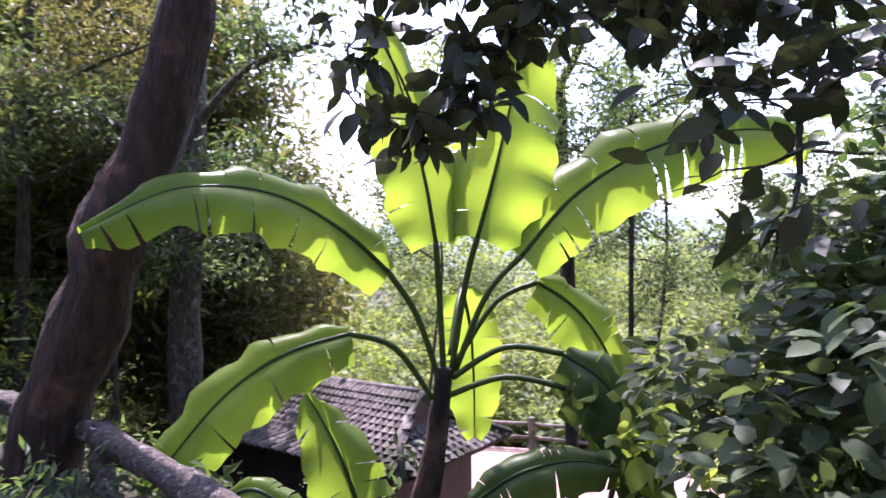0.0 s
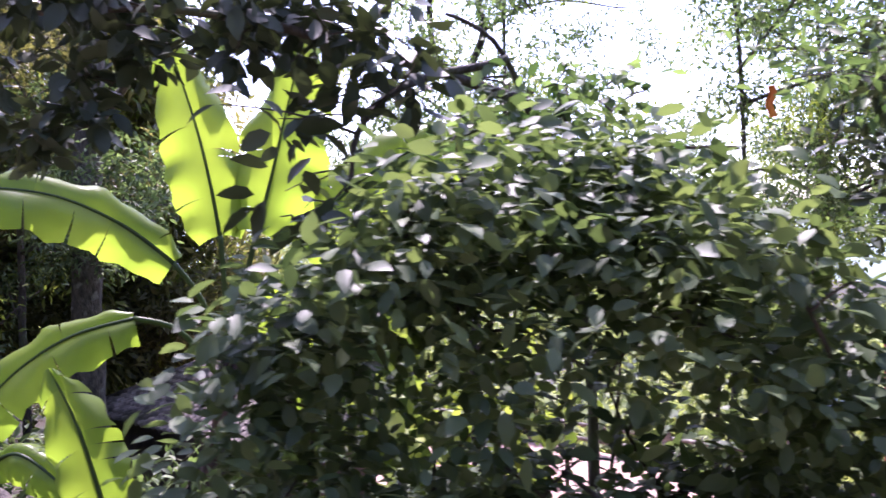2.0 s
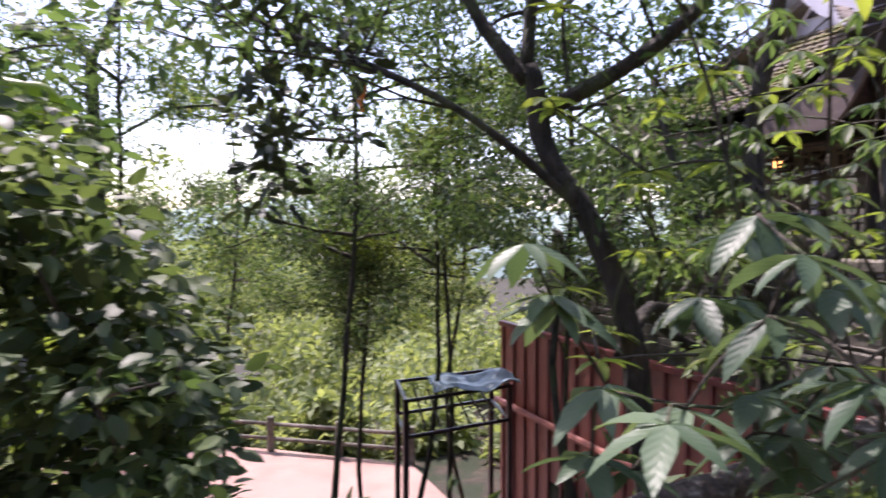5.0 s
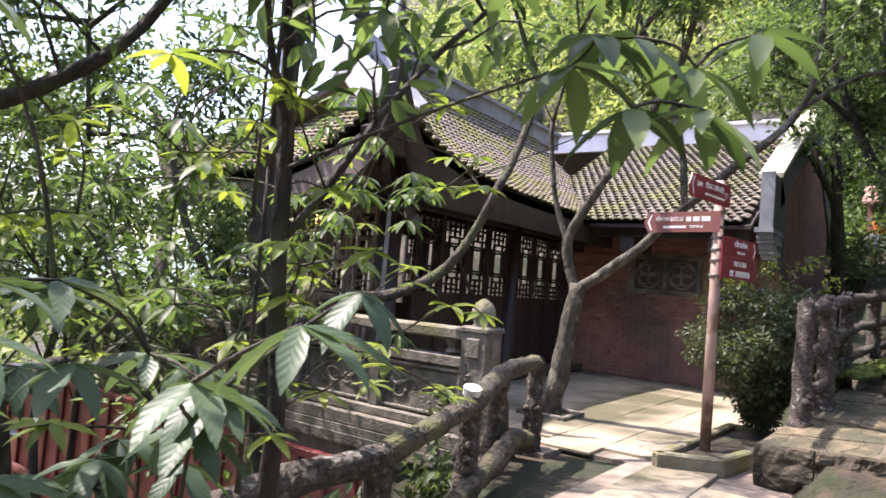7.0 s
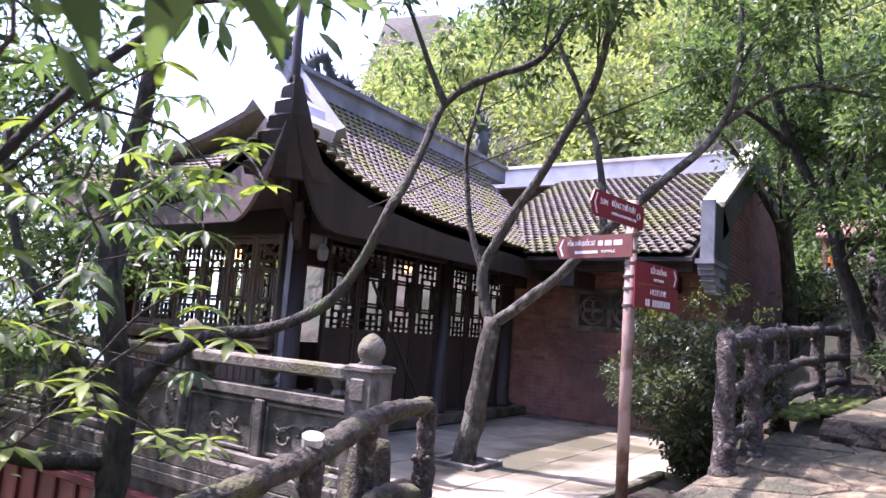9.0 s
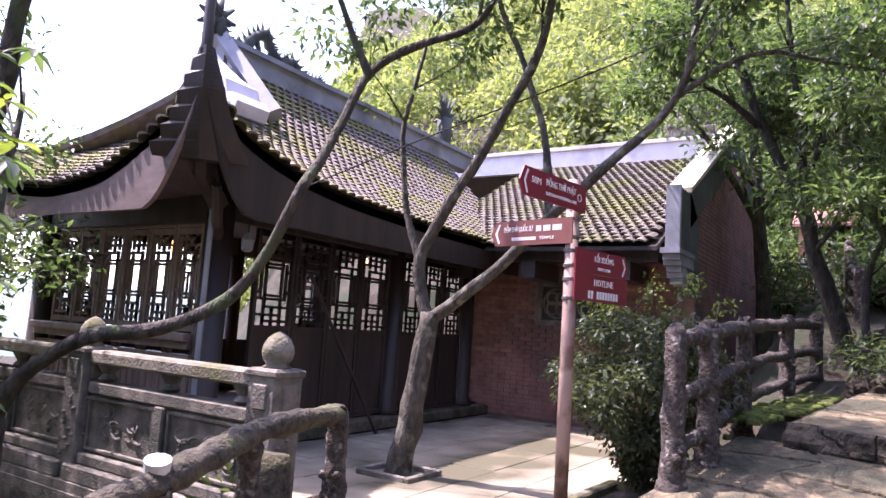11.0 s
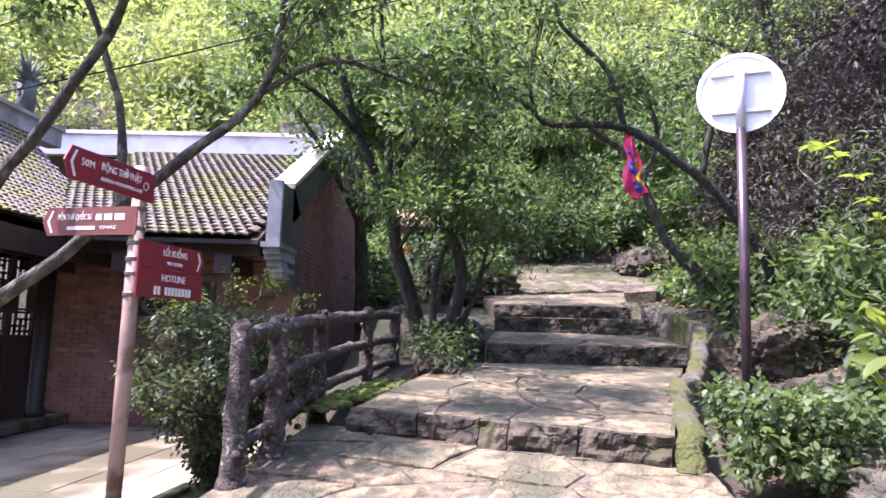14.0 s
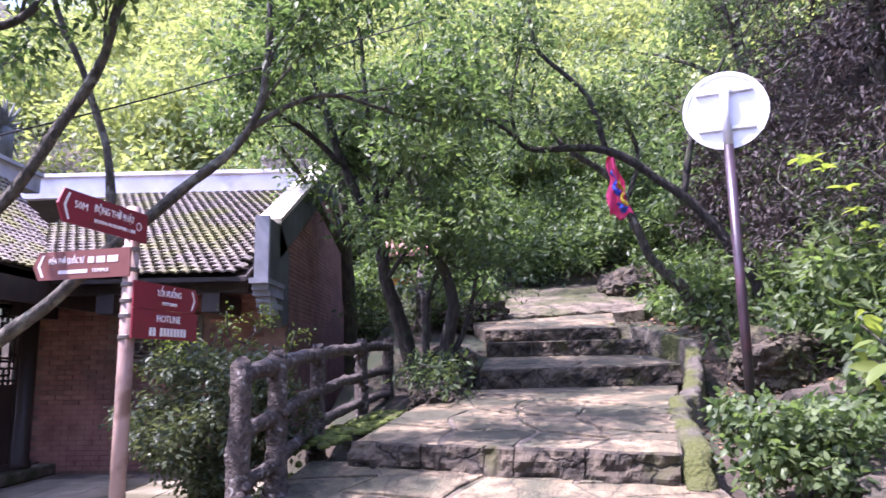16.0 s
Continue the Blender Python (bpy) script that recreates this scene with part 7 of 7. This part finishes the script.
child("hut_gable", G().add([hut_at(1.44, 0, -0.88), hut_at(1.44, 0.62, -1.46), hut_at(1.44, -1.0, -1.46), hut_at(1.50, 0, -0.88), hut_at(1.50, 0.62, -1.46), hut_at(1.50, -1.0, -1.46)], [(0, 1, 2), (3, 5, 4), (0, 3, 4, 1), (0, 2, 5, 3), (1, 4, 5, 2)]), M_BRICKJ, hut, "brown plastered gable")
child("side_deck", G().surf(hut_side, 8, 4, 0.05), M_DARKWOOD, hut)
wm = Matrix((HA, HB, Vector((0, 0, 1)))).transposed().to_4x4()
wm.translation = HO
child("hut_wall", G().box(-3.2, -1.4, -4.9, 1.5, 0.72, -1.78, wm), M_DARKWOOD, hut)
child("ridge_cap", G().tube([hut_at(-1.47, 0, -0.86), hut_at(0, 0, -0.88), hut_at(1.5, 0, -0.86)], 0.07, 8), M_TILEH, hut, smooth=True)
child("hip_cap", G().tube([hut_at(1.5, 0, -0.87), hut_at(1.53, 0.55, -1.38), hut_at(1.95, 0.98, -1.80)], 0.06, 8), M_TILEH, hut, smooth=True)
child("verge_cap", G().tube([hut_at(1.5, 0, -0.87), hut_at(1.53, -0.9, -1.38), hut_at(2.05, -1.75, -1.78)], 0.06, 8), M_TILEH, hut, smooth=True)
child("left_hip_cap", G().tube([hut_at(-1.47, 0, -0.87), hut_at(-2.6, 0.5, -1.35), hut_at(-3.75, 1.05, -1.84)], 0.06, 8), M_TILEH, hut, smooth=True)


def tile_mesh(name, w, l, material, curve=0.035, thick=0.026):
    """One lapped roof tile, its length along +y (up the slope), its nose at the origin, rounded below."""
    g = G()
    xs = [-0.5, -0.25, 0, 0.25, 0.5]
    nose = [0.0, -0.16, -0.22, -0.16, 0.0]
    top = [Vector((x * w, nz * w, thick + curve * (1 - 4 * x * x))) for x, nz in zip(xs, nose)] + [Vector((x * w, l, curve * (1 - 4 * x * x))) for x in xs]
    vs = top + [p - Vector((0, 0, thick)) for p in top]
    fs = [(i, i + 1, i + 6, i + 5) for i in range(4)] + [(i + 11, i + 10, i, i + 1)[::-1] for i in range(4)] + [(0, 5, 15, 10), (4, 14, 19, 9)]
    g.add(vs, fs)
    return mesh_from(name, g, material)


def lay(fn, ulen, vlen, w, row, me, parent, budget, seed, joined_mat, pick=None, lift=0.03):
    """Tiles over the slope fn(u, v), v = 0 at the eave. The first budget of them, from the eave, are parts; the rest are one joined part."""
    rnd = random.Random(seed)
    nr, count = int(vlen / row), 0
    tv = [v.co.copy() for v in me.vertices]
    tf = [tuple(p.vertices) for p in me.polygons]
    rest = G()
    for r in range(nr):
        v = (r + 0.02) / nr
        nc = int(ulen / w)
        for c in range(nc + 1):
            u = (c + (0.5 if r % 2 else 0.0)) / nc
            if not 0.002 < u < 0.998:
                continue
            p = Vector(fn(u, v))
            pu, pv = Vector(fn(min(u + 0.004, 1), v)) - Vector(fn(max(u - 0.004, 0), v)), Vector(fn(u, min(v + 0.02, 1))) - Vector(fn(u, max(v - 0.02, 0)))
            if pu.length < 1e-4 * ulen or pu.length < 0.004 * ulen:
                continue
            y = pv.normalized()
            x = (pu - y * pu.dot(y)).normalized()
            z = x.cross(y)
            if z.z < 0:
                x, z = -x, -z
            m = Matrix((x, y, z)).transposed().to_4x4()
            m.translation = p + z * (lift + rnd.uniform(0, 0.008))
            m = m @ pose(0, 0, 0, rnd.uniform(-1.5, 1.5) - 5, rnd.uniform(-2, 2), rnd.uniform(-3, 3))
            if count < budget and (pick is None or pick(p)):
                ob = new("roof_tile", me)
                ob.parent = parent
                off, top = Vector(), parent
                while top:
                    off += top.location
                    top = top.parent
                m.translation -= off
                ob.matrix_basis = m
                count += 1
            else:
                rest.add([m @ q for q in tv], tf)
    if rest.v:
        child("roof_tiles", rest, joined_mat, parent, kind="stuff")


# ---- terrace fence, cage and shrine ----
tf = thing("terrace_fence", (3, 20.6, -4.8), "grey concrete post and rail fence at the terrace edge", "fence")
for k in range(14):
    x = -12 + k * 1.62
    y = 20.0 - 0.72 * (x - 3.6) if x > 3.6 else 20.0 + 0.22 * (3.6 - x)
    child("post", G().box(x - 0.09, y - 0.09, -4.85, x + 0.09, y + 0.09, -3.85, c=0.02), M_STONE, tf)
    if k:
        for z in (-4.05, -4.45):
            child("rail", G().tube([(px0, py0, z), (x, y, z)], 0.055, 7), M_STONE, tf, smooth=True)
    px0, py0 = x, y
cage = thing("steel_rack", (7.2, 9.4, -2.5), "dark steel rack with a torn tarpaulin on top", "rack")
C0 = Vector((6.5, 9.0, -1.27))
for dx, dy in ((0, 0), (1.9, 0.3), (0.3, 1.3), (2.2, 1.6)):
    child("upright", G().box(C0.x + dx - 0.04, C0.y + dy - 0.04, -4.6, C0.x + dx + 0.04, C0.y + dy + 0.04, C0.z, c=0.006), M_BLACKP, cage)
for z in (C0.z, C0.z - 0.55):
    for a, b in (((0, 0), (1.9, 0.3)), ((0.3, 1.3), (2.2, 1.6)), ((0, 0), (0.3, 1.3)), ((1.9, 0.3), (2.2, 1.6))):
        child("cross_bar", G().tube([(C0.x + a[0], C0.y + a[1], z - 0.03), (C0.x + b[0], C0.y + b[1], z - 0.03)], 0.03, 6), M_BLACKP, cage)
child("tarpaulin", G().surf(lambda u, v: (C0.x + 0.5 + 1.5 * u + 0.3 * v, C0.y + 0.1 + 1.1 * v, C0.z + 0.04 + 0.10 * noise.noise(Vector((u * 4, v * 4, 2))) + 0.05 * math.sin(u * 9)), 20, 12, 0.01), M_TARP, cage, "wrinkled blue-grey tarpaulin", smooth=True)
for k in range(7):
    child("slat", G().tube([(C0.x + 0.1 + 0.25 * k, C0.y + 0.1, C0.z - 0.5), (C0.x + 0.35 + 0.25 * k, C0.y + 1.3, C0.z - 0.15 - 0.03 * k)], 0.02, 5), M_BARK, cage)

shrine = thing("roadside_shrine", (22.6, -0.45, 2.9), "small brick shrine with orange cloth and a tiled cap", "shrine")
child("plinth", G().box(22.4, -0.85, 2.2, 23.2, 0.05, 3.05, c=0.02), M_BRICK, shrine)
child("altar_shelf", G().box(22.3, -0.9, 3.05, 23.2, 0.1, 3.35, c=0.02), M_PLASTER, shrine, "pale blue-grey stone shelf")
child("offerings", G().surf(lambda u, v: (22.55 + 0.1 * math.sin(u * 14), -0.8 + 0.8 * u, 3.35 + 0.28 * v + 0.08 * math.sin(u * 21)), 24, 4, 0.02), M_FIRE, shrine, "bright orange cloth and flowers", smooth=True)
child("roof", G().prism([(22.0, 4.0), (22.0, 4.06), (22.8, 4.55), (23.6, 4.06), (23.6, 4.0), (22.8, 4.48)], -1.0, 0.2), M_BRICK, shrine)
for yy in (-0.85, 0.05):
    child("pillar", G().box(22.4, yy - 0.05, 3.35, 22.5, yy + 0.05, 4.05), M_BRICK, shrine)
fence2 = thing("path_fence", (20.5, -0.9, 2.4), "grey cement log fence up the slope", "fence")
prev = None
for k, (x, y, z) in enumerate([(17.3, -1.15, 1.75), (18.3, -1.0, 2.0), (19.4, -0.95, 2.3), (20.6, -0.9, 2.6), (21.8, -0.9, 2.9)]):
    log_post(fence2, x, y, z - 0.2, z + 0.85, 0.08, 200 + k, 1.2, False)
    if prev:
        for f in (0.25, 0.5, 0.75):
            log_rail(fence2, [(prev[0], prev[1], prev[2] + f), ((prev[0] + x) / 2, (prev[1] + y) / 2, (prev[2] + z) / 2 + f), (x, y, z + f)], 0.05, 210 + k)
    prev = (x, y, z)

# thin leaning stick with a cord at the edge of the grove
stick = thing("leaning_stick", (-3.15, 4.6, -0.3), "thin grey stick with a yellow cord and a pink knob", "stick")
ST = [Vector((-3.50, 4.42, 2.0)), Vector((-3.33, 4.42, 1.2)), Vector((-3.17, 4.45, 0.40)), Vector((-3.10, 4.46, -0.6))]
child("rod", G().tube(bend(ST, 4, 0.01, 3), 0.012, 6), M_BARKG, stick, smooth=True)
child("cord", G().tube(bend([p + Vector((-0.03, -0.02, -0.01)) for p in ST[:3]], 4, 0.015, 5), 0.006, 5), M_YELF, stick, "yellow cord", smooth=True)
child("knob", G().lathe([(0.01, -0.05), (0.032, -0.02), (0.036, 0.02), (0.018, 0.05), (0.004, 0.06)], (-3.49, 4.39, 1.72), 10), M_PINKF, stick, "pale pink knob", smooth=True)

# pink pennant hanging in the slanting tree
FX, FY = 15.62, -3.98
flag = thing("pennant", (FX, FY, 4.4), "crumpled pink pennant with blue and yellow stripes hanging from a branch", "pennant")


def flag_at(off, w0, w1, z0, z1, d):
    def f(u, v):
        zz = z0 + (z1 - z0) * v
        wd = w0 + (w1 - w0) * v
        y = FY + off + (0.5 - u) * wd - 0.05 * v
        return (FX + d + 0.05 * math.sin(u * 7 + v * 5) + 0.03 * math.sin(v * 13 + u * 3), y + 0.03 * math.sin(v * 11), zz + 0.05 * math.sin(u * 9) * v)
    return f


for nm, mt, a in (("cloth", M_PINKF, (0, 0.10, 0.34, 4.44, 3.50, 0.0)), ("blue_stripe", M_BLUEF, (0.02, 0.02, 0.05, 4.2, 3.8, -0.022)), ("yellow_stripe", M_YELF, (-0.08, 0.02, 0.05, 4.05, 3.62, -0.024)), ("blue_patch", M_BLUEF, (-0.06, 0.03, 0.06, 3.70, 3.58, -0.026))):
    child(nm, G().surf(flag_at(*a), 14, 24, 0.004), mt, flag, smooth=True)
orange = thing("orange_streamer", (5.2, 7.0, 3.0), "small orange cloth streamer hanging in a tree", "streamer")
child("cloth", G().surf(lambda u, v: (5.25 + 0.08 * u + 0.02 * math.sin(v * 8), 7.0 + 0.02 * math.sin(u * 6), 2.95 - 0.34 * v), 4, 10, 0.004), M_FIRE, orange, smooth=True)
LAMPS = [(15.0, 6.2, 2.42), (12.0, 7.3, 2.3)]
cable = thing("overhead_cable", (11, 3, 4), "thin black cable sagging across the courtyard", "cable")
child("wire", G().tube(bend([(10.3, 3.3, 2.55), (10.9, 2.2, 3.15), (11.6, 0.8, 3.85), (12.6, -1.4, 5.0)], 8), 0.008, 5), M_CABLE, cable)
lamp = thing("hanging_lantern", (10.42, 4.2, 2.2), "small grey lantern hanging at the pavilion corner", "lantern")
child("lantern_body", G().lathe([(0.03, 0), (0.06, 0.02), (0.07, 0.12), (0.04, 0.17), (0.012, 0.2)], (10.55, 4.12, 2.02), 6), M_PLASTER, lamp)
child("hanger", G().tube([(10.55, 4.12, 2.2), (10.55, 4.12, 2.5)], 0.008, 5), M_BLACKP, lamp)
for x, y, z in LAMPS:
    lp = thing("lamp", (x, y, z), "small glowing orange lamp inside the pavilion", "lamp")
    child("lamp_shade", G().lathe([(0.03, -0.08), (0.07, -0.05), (0.085, 0.0), (0.07, 0.05), (0.03, 0.08)], (x, y, z), 10), M_GLOW, lp, smooth=True)
    child("lamp_cord", G().tube([(x, y, z + 0.08), (x, y, 2.62)], 0.006, 5), M_BLACKP, lp)
prop = thing("leaning_pole", (12.4, 4.0, 0), "dark pole leaning against the pavilion screen", "pole")
child("shaft", G().tube([(12.75, 3.95, 0.0), (11.75, 4.34, 1.9)], 0.022, 8), M_DARKWOOD, prop)

# ---- ridge ornaments: plain serpentine shapes ----
SX = 11.75
SPINE = [(-0.37, 0.26), (-0.17, 0.02), (0.03, -0.02), (0.27, 0.24), (0.49, 0.38), (0.61, 0.21), (0.86, 0.07), (1.07, 0.18), (1.29, 0.02), (1.57, 0.02)]
body = bend([(SX + a, RY, RIDGE + 0.30 + b) for a, b in SPINE], 7)
g, rnd = G(), random.Random(4)
n = len(body)
g.tube(body, [0.10 * (1 - 0.55 * i / n) + 0.012 * math.sin(i * 2.1) for i in range(n)], 10, 0.3, 2)
for i in range(2, n - 1, 2):
    d = (body[i + 1] - body[i - 1]).normalized()
    up = Vector((-d.z, 0, d.x)) * (1 if d.x > 0 else -1)
    g.tube([body[i], body[i] + up * 0.17 + d * 0.05], [0.04, 0.006], 5)
for i in range(6, n - 4, 8):
    foot = Vector((body[i].x + 0.05, RY, RIDGE + 0.26))
    g.tube([body[i], (body[i] + foot) / 2 + Vector((0.06, 0, 0)), foot], [0.055, 0.04, 0.05], 7, 0.2)
for k in range(11):
    a = -0.9 + k * 0.2
    g.tube([body[-1], body[-1] + Vector((0.30 * math.cos(a), 0, 0.26 * math.sin(a)))], [0.035, 0.006], 5)
for k in range(26):
    a = k * 0.7
    g.tube([body[0], body[0] + Vector((0.27 * math.cos(a), rnd.uniform(-0.1, 0.1), 0.30 * math.sin(a)))], [0.08, 0.02], 6)
tagged(part("ridge_statue", g, M_PLASTERD, smooth=True), "grey carved serpentine statue on the pavilion ridge", "statue")
g, rnd = G(), random.Random(9)
c = Vector((17.1, RY, RIDGE + 0.88))
for k in range(46):
    a, r = k * 2.4, 0.16 + 0.36 * rnd.random()
    g.tube([c, c + Vector((r * math.cos(a), rnd.uniform(-0.06, 0.06), r * math.sin(a) * 1.25))], [0.05, 0.012], 5)
g.box(c.x - 0.12, RY - 0.1, RIDGE + 0.28, c.x + 0.12, RY + 0.1, c.z)
tagged(part("ridge_statue", g, M_PLASTERD, smooth=True), "spiky grey carved flame statue on the pavilion ridge", "statue")

# ---- paving, bricks and roof tiles ----
rnd = random.Random(12)
for i in range(17):
    x0 = 5.2 + i * 0.64
    for j in range(14):
        y0 = -2.85 + j * 0.52
        if x0 + 0.6 > 15.85 or (y0 + 0.5 > 4.1) or (x0 > 9.0 and y0 < -0.05) or (x0 < 9.1 and y0 > 0.55):
            continue
        o = 0.32 if j % 2 else 0
        if x0 + o < 9.38 and y0 > 1.5:
            continue
        d = rnd.uniform(-0.003, 0.005)
        child("paving_slab", G().slab([(x0 + o + 0.003, y0 + 0.003), (x0 + o + 0.637, y0 + 0.003), (x0 + o + 0.637, y0 + 0.517), (x0 + o + 0.003, y0 + 0.517)], -0.03, 0.0 + d), M_PAVE, court)
rest = G()
for i in range(22):
    for j in range(7):
        x0, y0 = -8.9 + i * 0.64 + (0.32 if j % 2 else 0), -2.85 + j * 0.52
        if x0 < 5.1:
            rest.slab([(x0 + 0.006, y0 + 0.006), (x0 + 0.634, y0 + 0.006), (x0 + 0.634, y0 + 0.514), (x0 + 0.006, y0 + 0.514)], -0.034, rnd.uniform(-0.004, 0.004))
child("paving_slabs", rest, M_PAVE, court, kind="stuff")
brick_me = mesh_from("brick", G().box(-0.012, -0.115, -0.031, 0.02, 0.115, 0.031, c=0.005), M_BRICK)
rest, count = G(), 0
for r in range(36):
    z = 0.05 + r * 0.072
    for c_ in range(16):
        y = GY + 0.42 + c_ * 0.236 + (0.118 if r % 2 else 0)
        if y > 4.5 or (abs(y - vy) < 0.72 and abs(z - vz) < 0.38):
            continue
        if count < 300 and r > 12:
            ob = new("brick", brick_me)
            ob.parent = wall
            ob.location = Vector((BX - 0.006 + rnd.uniform(-0.003, 0.003), y, z)) - house.location
            count += 1
        else:
            rest.box(BX - 0.016, y - 0.115, z - 0.031, BX + 0.02, y + 0.115, z + 0.031)
child("bricks", rest, M_BRICK, wall, kind="stuff")
rest = G()
for r in range(70):
    z = 0.05 + r * 0.072
    for c_ in range(26):
        x = BX + 0.12 + c_ * 0.236 + (0.118 if r % 2 else 0)
        lim = min(3.2 + (x - BX) * 0.55, 4.95 - (x - PKX) * 0.6 if x > PKX else 9)
        if x > 22.0 or z > lim:
            continue
        rest.box(x - 0.115, GY - 0.014, z - 0.031, x + 0.115, GY + 0.02, z + 0.031)
child("bricks", rest, M_BRICK, gable, kind="stuff")
tile_b = tile_mesh("roof_tile", 0.15, 0.24, M_TILEM)
lay(lambda u, v: (14.84 + 4.36 * v, GY + 0.30 + 4.0 * u, 2.65 + 2.24 * v), 4.0, 4.9, 0.15, 0.145, tile_b, house, 300, 1, M_TILEM)
tile_p = tile_mesh("roof_tile", 0.15, 0.24, M_TILE)
lay(south_roof, BX + 1.0 - ex, 3.6, 0.15, 0.145, tile_p, pav, 150, 2, M_TILE)
lay(west_roof, 5.4, 2.5, 0.15, 0.145, tile_p, pav, 150, 3, M_TILE)
tile_h = tile_mesh("roof_tile", 0.16, 0.2, M_TILEH, 0.05, 0.03)
lay(lambda u, v: hut_roof(u, 1 - v), 5.5, 1.37, 0.165, 0.11, tile_h, hut, 260, 4, M_TILEH)
lay(lambda u, v: hut_side(u, 1 - v), 2.6, 0.66, 0.165, 0.11, tile_h, hut, 40, 5, M_TILEH)
